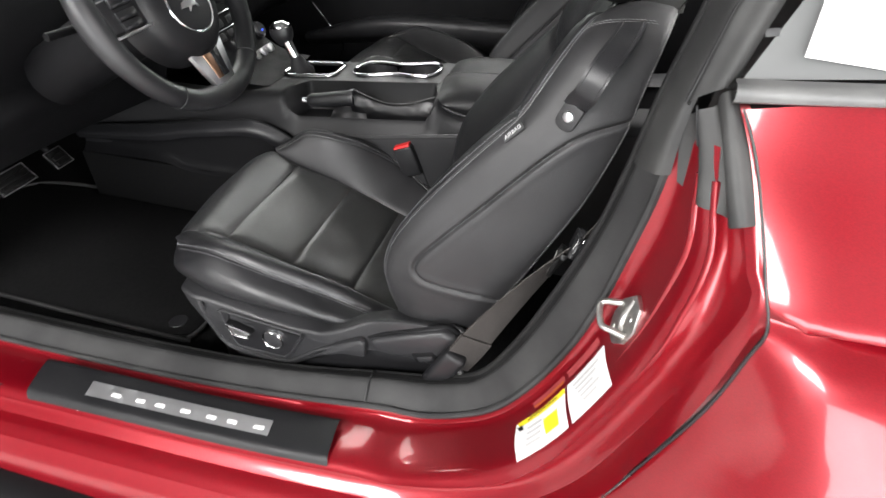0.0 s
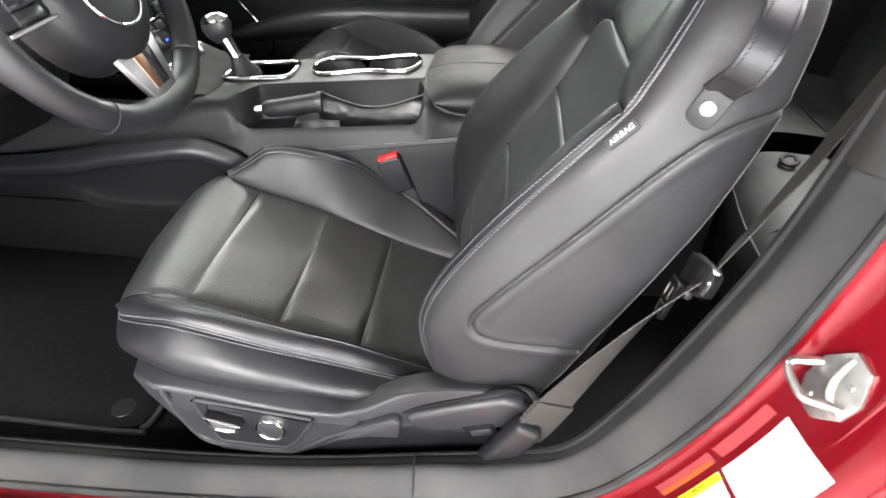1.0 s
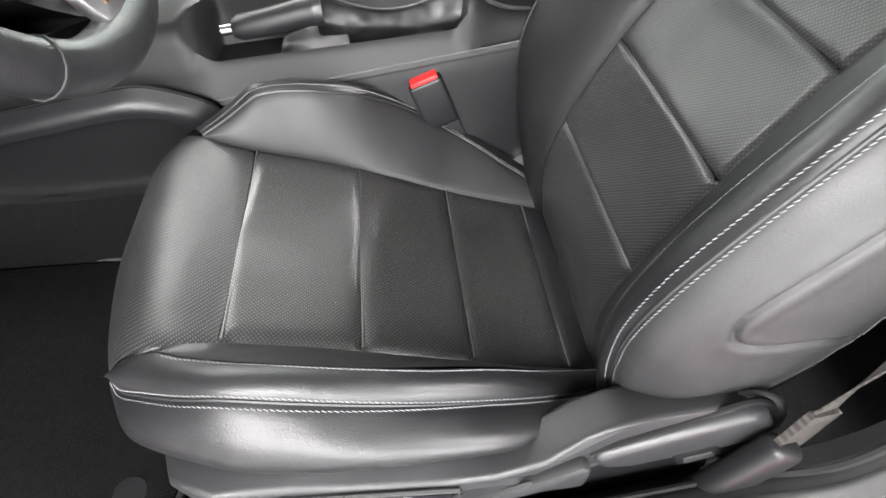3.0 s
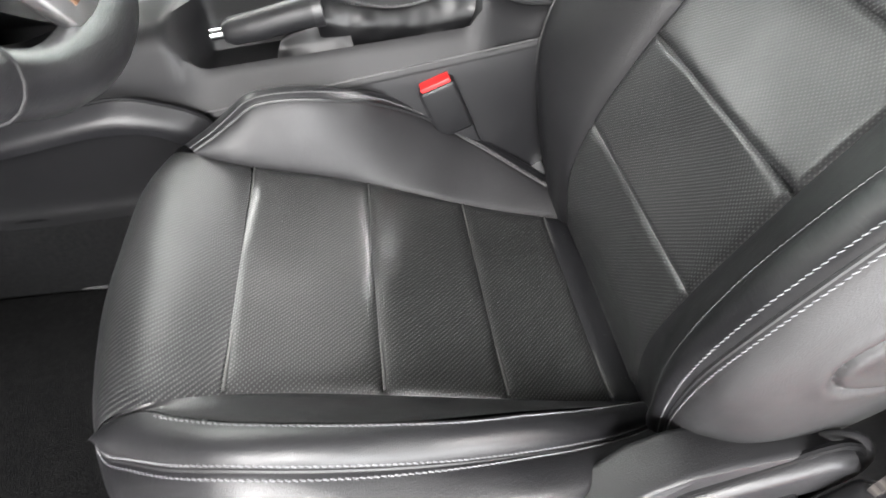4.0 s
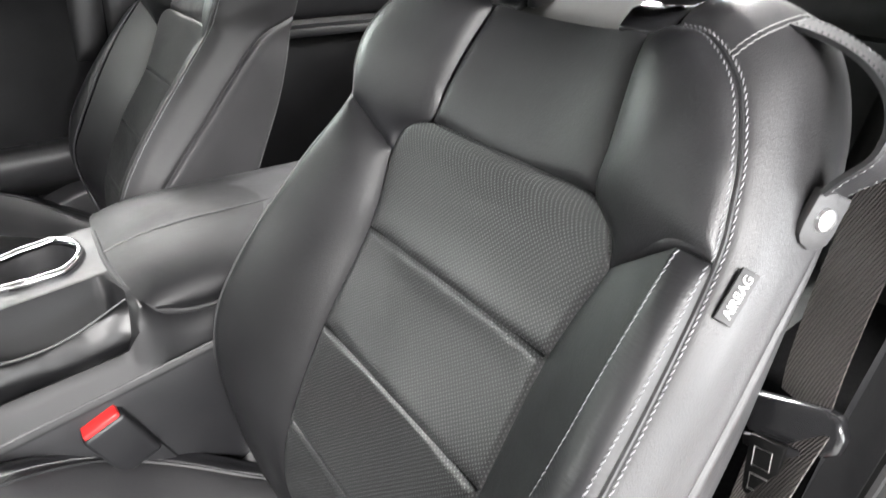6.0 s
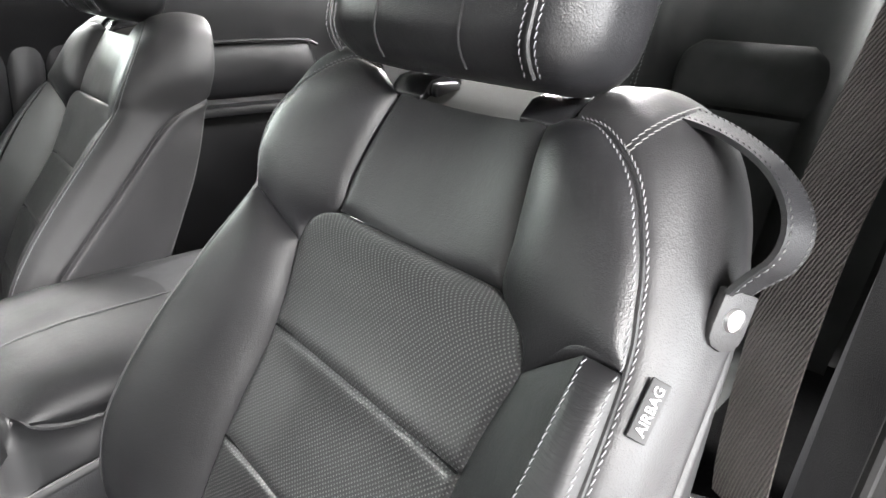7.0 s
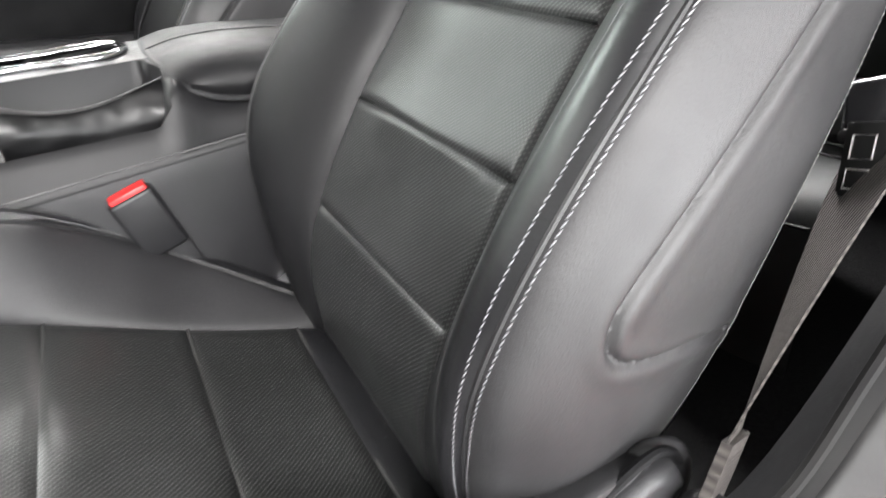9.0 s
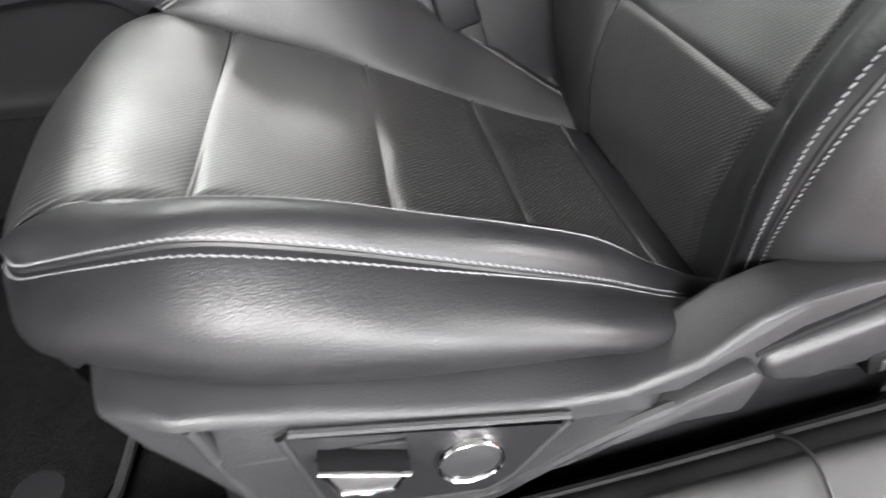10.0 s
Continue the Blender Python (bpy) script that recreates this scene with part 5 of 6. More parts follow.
# ---- passenger side ----
pdoor = thing("passenger_door", (-0.3, 1.1, 0.25), "black passenger door panel with armrest and quilted insert", "car door")
part("panel", skin(loft([[(-1.36, 1.09, 0.28), (-0.3, 1.09, 0.28), (0.36, 1.09, 0.28)], [(-1.36, 1.06, 0.40), (-0.3, 1.06, 0.40), (0.36, 1.06, 0.40)], [(-1.36, 1.06, 0.62), (-0.3, 1.055, 0.62), (0.36, 1.06, 0.62)],
                         [(-1.36, 1.075, 0.80), (-0.3, 1.075, 0.82), (0.36, 1.075, 0.84)], [(-1.36, 1.04, 0.96), (-0.3, 1.04, 0.98), (0.36, 1.04, 0.99)], [(-1.36, 1.10, 0.99), (-0.3, 1.10, 1.01), (0.36, 1.10, 1.02)]], 60, 50, 1)), DASHBLACK, pdoor)
part("armrest", skin(loft([[(-0.75, 1.06, 0.50), (-0.45, 1.055, 0.585), (-0.1, 1.05, 0.60), (0.30, 1.055, 0.61)], [(-0.75, 1.02, 0.50), (-0.45, 0.985, 0.585), (-0.1, 0.975, 0.605), (0.30, 0.985, 0.615)],
                                 [(-0.75, 1.02, 0.48), (-0.45, 0.985, 0.54), (-0.1, 0.975, 0.55), (0.30, 0.985, 0.555)], [(-0.75, 1.06, 0.45), (-0.45, 1.055, 0.49), (-0.1, 1.055, 0.49), (0.30, 1.06, 0.49)]], 50, 20, 1)), TRIM, pdoor,
           "charcoal door armrest")
for k in range(4):
    a = 0.03 + 0.062 * k
    part("quilt_panel", skin(loft([[(a, 1.068, 0.74), (a + 0.02, 1.068, 0.96)], [(a + 0.06, 1.068, 0.74), (a + 0.08, 1.068, 0.96)]], 20, 12, 1, bulge=0.004, pillow=0.006, width=0.006)), LEATHER, pdoor, "quilted black leather")
part("pull_handle", tube([(-0.56, 1.045, 0.640), (-0.52, 1.035, 0.648), (-0.40, 1.03, 0.655), (-0.33, 1.035, 0.655)], 0.007, 10, count=24), CHROME, pdoor, "bright chrome door pull")
part("speaker_trim", tube([(-0.72, 1.045, 0.60), (-0.66, 1.04, 0.53), (-0.62, 1.04, 0.47), (-0.64, 1.04, 0.42)], 0.003, 8, count=24), CHROME, pdoor, "thin chrome accent line")
qt = thing("rear_quarter_trim", (0.7, 1.0, 0.3), "black moulded rear side trim with a padded armrest", "trim panel")
part("panel", skin(loft([[(0.338, 1.09, 0.28), (1.32, 1.05, 0.28)], [(0.338, 1.03, 0.50), (1.32, 1.0, 0.50)], [(0.338, 1.02, 0.72), (1.32, 0.99, 0.72)], [(0.338, 1.045, 0.86), (1.32, 1.01, 0.86)], [(0.338, 1.05, 1.03), (1.32, 1.02, 1.03)],
                         [(0.338, 1.10, 1.26), (1.32, 1.07, 1.26)]], 30, 40, 1)), PLASTIC, qt)
part("pad", skin(loft([[(0.38, 1.03, 0.79), (0.74, 1.01, 0.80)], [(0.38, 1.03, 0.91), (0.70, 1.01, 0.915)]], 40, 20, 1, bulge=-0.010, pillow=-0.008, width=0.008)), LEATHER, qt, "padded black panel")
part("pad_edge", tube([(0.38, 1.018, 0.912), (0.66, 1.0, 0.917), (0.715, 0.998, 0.905)], 0.004, 8, count=30), TRIM, qt)
part("ledge", moved(rbox(0.55, 0.05, 0.02, 0.006), Matrix.Translation((0.65, 1.0, 0.772))), TRIM, qt)

# ---- floor and mats ----
fl = part("cabin_floor", skin(loft([[(-1.32, -0.245, 0.305), (0.1, -0.245, 0.305), (1.3, -0.26, 0.31)], [(-1.32, 1.1, 0.305), (0.1, 1.1, 0.305), (1.3, 1.06, 0.31)]], 30, 30, 1)), CARPET)
tagged(fl, "black carpeted cabin floor", "carpet", kind="structure")
mat_ob = thing("floor_mat", (-0.6, 0, 0.306), "black carpet floor mat with bound edge and fixing buttons", "floor mat")
mo = [(-1.15, -0.19), (-0.48, -0.20), (-0.43, -0.185), (-0.415, -0.15), (-0.415, 0.13), (-0.43, 0.17), (-0.49, 0.19), (-1.15, 0.19)]
g = prism(mo, 0.008, 0.003)
part("mat_carpet", ([(x, z, 0.308 + y) for x, y, z in g[0]], g[1]), CARPET, mat_ob)
part("bound_edge", tube([(x, z, 0.314) for x, z in mo + mo[:1]], 0.0045, 8, count=120), RUBBER, mat_ob, "stitched rubber edge")
part("fixing_button", turned(lathe([(0, 0.004), (0.017, 0.004), (0.019, 0.002), (0.020, 0)], 28), (-0.470, -0.160, 0.313), (0, 0, 1)), PLASTIC, mat_ob, "round plastic fixing button")

# ---- rear bench ----
bench = thing("rear_seat", (0.8, 0.375, 0.33), "black leather rear bench with sculpted backs", "car seat")
for k, (yc, sgn) in enumerate(((0.115, 1), (0.635, -1))):
    part("cushion", skin(loft([[(0.54, yc - 0.22, 0.31), (0.52, yc - 0.22, 0.42), (0.50, yc - 0.22, 0.52), (0.60, yc - 0.22, 0.57), (0.95, yc - 0.2, 0.52)], [(0.52, yc - 0.1, 0.31), (0.50, yc - 0.1, 0.40), (0.485, yc - 0.1, 0.505), (0.60, yc - 0.1, 0.545), (0.95, yc - 0.1, 0.49)],
                               [(0.52, yc + 0.1, 0.31), (0.50, yc + 0.1, 0.40), (0.485, yc + 0.1, 0.505), (0.60, yc + 0.1, 0.545), (0.95, yc + 0.1, 0.49)], [(0.54, yc + 0.255, 0.31), (0.52, yc + 0.25, 0.42), (0.50, yc + 0.24, 0.52), (0.60, yc + 0.235, 0.56), (0.95, yc + 0.22, 0.51)]], 40, 40, 1, wrinkle=0.002)), REARLEATHER, bench)
    for x in (0.62, 0.74, 0.86):
        part("seam", tube([(x, yc - 0.12, 0.549 - 0.13 * (x - 0.6)), (x, yc, 0.545 - 0.13 * (x - 0.6)), (x, yc + 0.12, 0.549 - 0.13 * (x - 0.6))], 0.002, 6, count=12), PIPE, bench)
    for y in (yc - 0.10, yc + 0.02, yc + 0.14):
        part("seam", tube([(0.535, y, 0.315), (0.505, y, 0.40), (0.489, y, 0.50), (0.52, y, 0.534)], 0.0016, 6, count=24), PIPE, bench)
    part("welt", tube([(0.497, yc - 0.21, 0.523), (0.487, yc - 0.1, 0.512), (0.484, yc, 0.509), (0.487, yc + 0.1, 0.512), (0.498, yc + 0.23, 0.526)], 0.0024, 8, count=30), REARLEATHER, bench)
    part("anchor_ring", turned(lathe([(0.008, 0.001), (0.010, 0.004), (0.015, 0.004), (0.017, 0.0)], 20), (0.587, yc + 0.20, 0.562), (-0.2, -0.3, 1)), DASHBLACK, bench, "round black anchor ring")
    bk = part("backrest", skin(loft([[(0.90, yc - 0.26, 0.50), (0.96, yc - 0.27, 0.80), (1.05, yc - 0.25, 1.12)], [(0.90, yc - 0.16, 0.50), (0.94, yc - 0.17, 0.80), (1.03, yc - 0.17, 1.10)], [(0.95, yc - 0.105, 0.50), (1.0, yc - 0.112, 0.80), (1.09, yc - 0.12, 1.08)],
                                    [(0.955, yc, 0.50), (1.005, yc, 0.80), (1.095, yc, 1.08)], [(0.95, yc + 0.105, 0.50), (1.0, yc + 0.112, 0.80), (1.09, yc + 0.12, 1.08)], [(0.90, yc + 0.16, 0.50), (0.94, yc + 0.17, 0.80), (1.03, yc + 0.17, 1.10)],
                                    [(0.90, yc + 0.26, 0.50), (0.96, yc + 0.27, 0.80), (1.05, yc + 0.25, 1.12)]], 40, 70, 1)), REARLEATHER, bench)
    part("insert_panel", skin(loft([[(0.988, yc + 0.112, 0.862), (1.006, yc + 0.124, 0.90), (1.018, yc + 0.118, 0.942), (1.028, yc + 0.09, 0.966)], [(0.988, yc - 0.112, 0.862), (1.006, yc - 0.124, 0.90), (1.018, yc - 0.118, 0.942), (1.028, yc - 0.09, 0.966)]], 30, 30, 1, bulge=0.006, pillow=0.012, width=0.01)), REARLEATHER, bk, "smooth padded panel")
    part("insert_panel", skin(loft([[(0.945, yc + 0.10, 0.60), (0.986, yc + 0.108, 0.855)], [(0.945, yc - 0.10, 0.60), (0.986, yc - 0.108, 0.855)]], 30, 30, 1, bulge=0.004, pillow=0.010, width=0.01)), REARLEATHER, bk, "smooth padded panel")
    edge = [(0.935, yc + 0.175, 0.78), (0.975, yc + 0.178, 0.92), (1.03, yc + 0.172, 1.10)]
    ln = spline(edge, 50)
    for d in (-0.004, 0.004):
        part("stitching", stitches(ln + V3(-0.003, d, 0), np.tile(V3(-0.95, 0.2, 0.3), (50, 1)), 0.008, 0.006, 0.001), THREAD, bk, "pale grey thread")
    part("anchor_cap", turned(lathe([(0.006, 0.002), (0.013, 0.004), (0.017, 0.002), (0.018, 0)], 20), (0.925, yc - 0.03, 0.56), (-1, 0, 0.3)), PIPE, bk, "round black anchor cover")

# ---- centre console ----
# Darker copy of TRIM: shade of near flank and brake recess put into colour.
FLANK = mat("moulded plastic darkened as shade", (0.0085, 0.0085, 0.0092), 0.5, Specular_IOR_Level=0.25)
bumped(FLANK, 700, 0.15, 0.0006)
console = thing("center_console", (-0.2, 0.375, 0.31), "black plastic centre console with chrome cup holder ring", "center console")


def top_z(x):
    return 0.668 + 0.095 * (x + 0.14)


def smooth(a, b, x):
    t = min(1.0, max(0.0, (x - a) / (b - a)))
    return t * t * (3 - 2 * t)


def console_rails():
    xs = np.r_[np.linspace(-0.95, -0.42, 14), np.linspace(-0.41, -0.03, 60), np.linspace(-0.01, 0.45, 12)]
    rails = [[] for _ in range(13)]
    for x in xs:
        f = smooth(-0.405, -0.365, x) * (1 - smooth(-0.078, -0.058, x))
        lead = smooth(-0.95, -0.55, x)
        zt = top_z(max(x, -0.46)) - (1 - smooth(-0.62, -0.44, x)) * 0.04
        zt -= 0.042 * smooth(-0.075, -0.005, x)
        zg = 0.604 + 0.16 * x if x > -0.42 else 0.537 + 0.06 * (x + 0.42)
        yo = 0.226 - 0.012 * (1 - lead)
        out = [(yo - 0.012, 0.306), (yo - 0.008, zg - 0.02), (yo - 0.004, zg - 0.002), (yo - 0.004, zg + 0.002), (yo, zg + 0.006),
               (yo + 0.004, zt - 0.062), (yo + 0.010 + 0.004 * f, zt - 0.052 + 0.026 * (1 - f)), (yo + 0.016 + 0.012 * f, zt - 0.012 - 0.048 * f),
               (yo + 0.026 + 0.048 * f, zt - 0.003 - 0.058 * f), (yo + 0.036 + 0.050 * f, zt - 0.001 - 0.030 * f), (yo + 0.046 + 0.044 * f, zt - 0.001 * f), (0.316, zt), (0.320, zt)]
        for r, (y, z) in zip(rails, out):
            r.append((x, y, z))
    return xs, rails


xs, c_rails = console_rails()
cv = [tuple(p) for r in c_rails for p in r]
nx = len(xs)
cf = [(i * nx + j, (i + 1) * nx + j, (i + 1) * nx + j + 1, i * nx + j + 1) for i in range(12) for j in range(nx - 1)]
part("console_side", (cv, cf[2 * (nx - 1):]), FLANK, console, "charcoal plastic console flank with the hand brake recess", 50)
part("lower_side", (cv[:nx * 3], cf[:2 * (nx - 1)]), PLASTIC, console, "black plastic lower flank", 50)
part("parting_edge", tube([tuple(p) for p in c_rails[4][4:-4:3]], 0.0011, 6), TRIM, console)
part("console_side", ([(x, 0.755 - y, z) for x, y, z in cv[:nx * 5] + cv[nx * 11:nx * 13]], [tuple(reversed((i * nx + j, (i + 1) * nx + j, (i + 1) * nx + j + 1, i * nx + j + 1))) for i in range(6) for j in range(nx - 1)]), TRIM, console, "", 50)
# top plate with real wells
CUPS = [(-0.236, 0.384, 0.046), (-0.134, 0.388, 0.046)]


def cup_outline(grow, n=40):
    (x0, y0, r), (x1, y1, _) = CUPS
    r += grow
    pts = []
    for k in range(n):
        a = 2 * math.pi * k / n
        c, s = math.cos(a), math.sin(a)
        x, y = 0.051 * math.copysign(1, c) + r * c, r * s
        if abs(c) < 0.55:
            x = 0.093 * c
            y = math.copysign(max(0.0, abs(y) - 0.017 * (1 - (c / 0.55) ** 2)), s)
        pts.append((x + (x0 + x1) / 2, y + (y0 + y1) / 2))
    return pts


def slot_outline(grow):
    pts = []
    for cx, cy, a0 in ((-0.345, 0.398, 0), (-0.425, 0.398, 90), (-0.425, 0.352, 180), (-0.345, 0.352, 270)):
        for k in range(7):
            a = radians(a0 + 15 * k)
            pts.append((cx + (0.022 + grow) * math.cos(a), cy + (0.014 + grow) * math.sin(a)))
    return pts


bm = bmesh.new()


def loop(pts):
    vs = [bm.verts.new((x, y, top_z(x))) for x, y in pts]
    for a, b in zip(vs, vs[1:] + vs[:1]):
        bm.edges.new((a, b))


loop([(x, 0.319) for x in np.linspace(-0.455, 0.3, 24)] + [(x, 0.437) for x in np.linspace(0.3, -0.455, 24)])
loop(cup_outline(0.0))
loop(slot_outline(0.0))
bmesh.ops.triangle_fill(bm, edges=bm.edges[:], use_beauty=True)
part("top_plate", drain(bm), TRIM, console, "charcoal plastic console top", 20)
ring = [(x, y, top_z(x) + 0.003) for x, y in cup_outline(0.003, 96)]
cup = part("cup_holder", merge(*[moved(lathe([(0.047, 0.0), (0.043, -0.02), (0.040, -0.075), (0.0, -0.077)], 32), Matrix.Translation((x, y, top_z(x)))) for x, y, _ in CUPS]), PIPE, console, "deep black twin cup holder with a chrome ring")
part("chrome_ring", tube(ring, 0.0045, 10, True), CHROME, cup, "chrome ring")
gate = part("shift_gate", tube([(x, y, top_z(x) + 0.003) for x, y in slot_outline(0.003)], 0.005, 10, True), CHROME, console, "chrome shift gate surround")
part("gate_floor", moved(rbox(0.14, 0.09, 0.01, 0.002), Matrix.Translation((-0.385, 0.375, top_z(-0.385) - 0.022))), GLOSS, gate)
gear = thing("gear_lever", (-0.425, 0.372, 0.63), "black and chrome automatic gear lever", "gear lever")
part("boot", turned(lathe([(0.032, 0), (0.030, 0.012), (0.020, 0.026), (0.014, 0.040), (0.0125, 0.045)], 24), (-0.418, 0.372, 0.632), (-0.25, 0, 1)), LEATHER, gear, "black leather gaiter")
part("shaft", tube([(-0.425, 0.372, 0.664), (-0.436, 0.371, 0.690), (-0.446, 0.370, 0.715)], [0.012, 0.0115, 0.013], 20), CHROME, gear, "polished chrome shaft")
kb = lathe([(0.0, -0.024), (0.010, -0.022), (0.019, -0.008), (0.0225, 0.006), (0.0205, 0.020), (0.010, 0.028), (0.0, 0.029)], 28)
kn = part("knob", moved(kb, Matrix.Translation((-0.453, 0.369, 0.722)) @ Matrix.Rotation(radians(-12), 4, "Y") @ Matrix.Diagonal((1.25, 0.9, 1, 1))), LEATHER, gear, "black leather knob")
part("knob_cap", moved(lathe([(0.0, 0.0305), (0.011, 0.0293), (0.0205, 0.021), (0.0215, 0.016)], 28), Matrix.Translation((-0.453, 0.369, 0.722)) @ Matrix.Rotation(radians(-12), 4, "Y") @ Matrix.Diagonal((1.25, 0.9, 1, 1))), CHROME, kn, "chrome cap")
# hand brake in its recess
brake = thing("hand_brake", (-0.2, 0.26, 0.61), "black hand brake lever with leather gaiter and chrome button", "hand brake")
part("grip", tube([(-0.338, 0.243, 0.633), (-0.33, 0.243, 0.634), (-0.30, 0.245, 0.638), (-0.262, 0.248, 0.645), (-0.240, 0.250, 0.648)], [0.010, 0.0145, 0.0155, 0.016, 0.0165], 20), PLASTIC, brake, "grained black grip")
part("button", tube([(-0.352, 0.242, 0.6315), (-0.338, 0.243, 0.633)], 0.0062, 16), CHROME, brake, "chrome release button")
part("collar", tube([(-0.243, 0.250, 0.648), (-0.233, 0.2505, 0.649)], 0.0185, 20), LEATHER, brake)
ridge = [(-0.238, 0.2505, 0.666), (-0.205, 0.252, 0.654), (-0.165, 0.254, 0.643), (-0.12, 0.259, 0.646), (-0.060, 0.272, 0.664)]
near = [(-0.240, 0.238, 0.642), (-0.205, 0.241, 0.632), (-0.165, 0.2445, 0.626), (-0.12, 0.246, 0.626), (-0.062, 0.248, 0.634)]
near_low = [(-0.240, 0.242, 0.622), (-0.205, 0.2465, 0.606), (-0.165, 0.2475, 0.602), (-0.12, 0.248, 0.604), (-0.060, 0.250, 0.610)]
flip_ = lambda r, dy: [(x, 2 * (0.252 + 0.08 * max(0.0, x + 0.16)) - y + dy, z) for x, y, z in r]
part("gaiter", skin(loft([near_low, near, ridge, flip_(near, 0.0), flip_(near_low, 0.0)], 60, 40, 1, wrinkle=0.006, seed=71)), GAITER, brake, "creased black leather gaiter")
part("gaiter_seam", tube([(-0.236, 0.2505, 0.667), (-0.205, 0.252, 0.655), (-0.165, 0.254, 0.6445), (-0.12, 0.259, 0.6472), (-0.062, 0.2715, 0.664)], 0.0011, 6, count=40), PIPE, brake)
part("slot_gaiter", skin(loft([[(-0.288, 0.236, 0.604), (-0.25, 0.236, 0.607), (-0.205, 0.238, 0.610)], [(-0.286, 0.242, 0.611), (-0.25, 0.241, 0.616), (-0.207, 0.242, 0.620)],
                               [(-0.280, 0.248, 0.622), (-0.25, 0.248, 0.632), (-0.215, 0.249, 0.640)], [(-0.280, 0.262, 0.610), (-0.25, 0.262, 0.614), (-0.207, 0.262, 0.618)]], 50, 30, 1, wrinkle=0.009, seed=83)), GAITER, brake,
     "crumpled black gaiter in the slot")
# armrest lid
half = [[(-0.040, 0.251, 0.652), (-0.02, 0.250, 0.647), (0.0, 0.250, 0.643), (0.05, 0.250, 0.639), (0.27, 0.250, 0.636)],
        [(-0.043, 0.247, 0.661), (-0.02, 0.245, 0.659), (0.0, 0.245, 0.658), (0.05, 0.245, 0.657), (0.27, 0.245, 0.655)],
        [(-0.056, 0.263, 0.667), (-0.03, 0.260, 0.673), (0.0, 0.259, 0.676), (0.05, 0.259, 0.677), (0.27, 0.259, 0.676)],
        [(-0.064, 0.302, 0.674), (-0.035, 0.300, 0.683), (0.0, 0.298, 0.687), (0.05, 0.298, 0.689), (0.27, 0.298, 0.688)],
        [(-0.066, 0.3775, 0.676), (-0.035, 0.3775, 0.686), (0.0, 0.3775, 0.691), (0.05, 0.3775, 0.693), (0.27, 0.3775, 0.692)]]
g = loft(half + [[(x, 0.755 - y, z) for x, y, z in r] for r in half[-2::-1]], 50, 60, 1)
rest = part("armrest_lid", skin(g), LIDLEATHER, console, "black leather armrest lid")
P = g[0]
fv = [tuple(P[0, j]) for j in range(60)] + [(-0.045, 0.3775, 0.668)]
part("lid_front", (fv, [(j, j + 1, 60) for j in range(59)]), LIDLEATHER, rest)
part("seam", tube([tuple(P[i, 26] + V3(0, 0, 0.0005)) for i in range(0, 50, 3)], 0.0012, 6), PIPE, rest)
part("lid_gap", tube([(-0.064, 0.42, 0.674), (-0.066, 0.34, 0.674), (-0.060, 0.285, 0.670), (-0.046, 0.256, 0.657), (-0.02, 0.249, 0.645), (0.02, 0.249, 0.640), (0.10, 0.249, 0.641)], 0.0035, 8, count=30), PIPE, console)
# lower console cheek in the footwell
ch_top = [(-0.95, 0.205, 0.508), (-0.75, 0.205, 0.536), (-0.617, 0.204, 0.562), (-0.496, 0.204, 0.583), (-0.45, 0.205, 0.586), (-0.404, 0.207, 0.571), (-0.377, 0.210, 0.554), (-0.366, 0.213, 0.535)]
ch_pocket = [(-0.95, 0.190, 0.480), (-0.72, 0.190, 0.506), (-0.64, 0.189, 0.525), (-0.56, 0.189, 0.540), (-0.493, 0.190, 0.551), (-0.443, 0.193, 0.549), (-0.413, 0.199, 0.531), (-0.398, 0.206, 0.51)]
ch_low = [(-0.95, 0.205, 0.462), (-0.73, 0.205, 0.468), (-0.67, 0.205, 0.455), (-0.60, 0.205, 0.452), (-0.50, 0.205, 0.458), (-0.45, 0.205, 0.462), (-0.42, 0.205, 0.466), (-0.402, 0.206, 0.47)]
band = [(a * 0.5 + d * 0.5, min(b, e) - 0.003, c * 0.5 + f * 0.5) for (a, b, c), (d, e, f) in zip(ch_top, ch_pocket)]
inner = [(x, y + 0.015, z - 0.008) for x, y, z in ch_pocket]
part("console_cheek", skin(loft([ch_top, band, ch_pocket], 60, 12, 1)), PLASTIC, console, "curved black side cheek with a recessed pocket")
# Pocket and groove use the darker plastic, their shade painted in.
part("cheek_pocket", skin(loft([ch_pocket, inner, ch_low, [(x, y - 0.016, z - 0.018) for x, y, z in ch_low]], 60, 24, 1)), DASHBLACK, console, "recessed pocket, darkened as shade")
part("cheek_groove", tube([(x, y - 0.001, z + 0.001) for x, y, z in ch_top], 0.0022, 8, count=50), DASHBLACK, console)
part("kick_panel", moved(rbox(0.58, 0.02, 0.135, 0.004), Matrix.Translation((-0.675, 0.204, 0.372))), CARPET, console, "dark carpeted lower cheek")

# belt buckle beside the seat
bk = thing("belt_buckle", (-0.07, 0.216, 0.44), "black belt buckle with a red release button", "belt buckle")
up = Vector((-0.36, 0.0, 0.93)).normalized()
along = Vector((0.905, 0.03, 0.40)).normalized()
along = (along - up * along.dot(up)).normalized()
m = Matrix((along, up.cross(along), up)).transposed().to_4x4()
m.translation = Vector((-0.119, 0.216, 0.573))
part("body", moved(rbox(0.044, 0.026, 0.068, 0.005, 3), m @ Matrix.Translation((0, 0, -0.036))), PLASTIC, bk)
part("release_button", moved(rbox(0.036, 0.019, 0.010, 0.002), m @ Matrix.Translation((0, -0.001, -0.0025))), BUCKLE_RED, bk, "red release button")
part("stalk", moved(rbox(0.028, 0.008, 0.09, 0.003), m @ Matrix.Translation((0.008, 0, -0.105))), PLASTIC, bk)
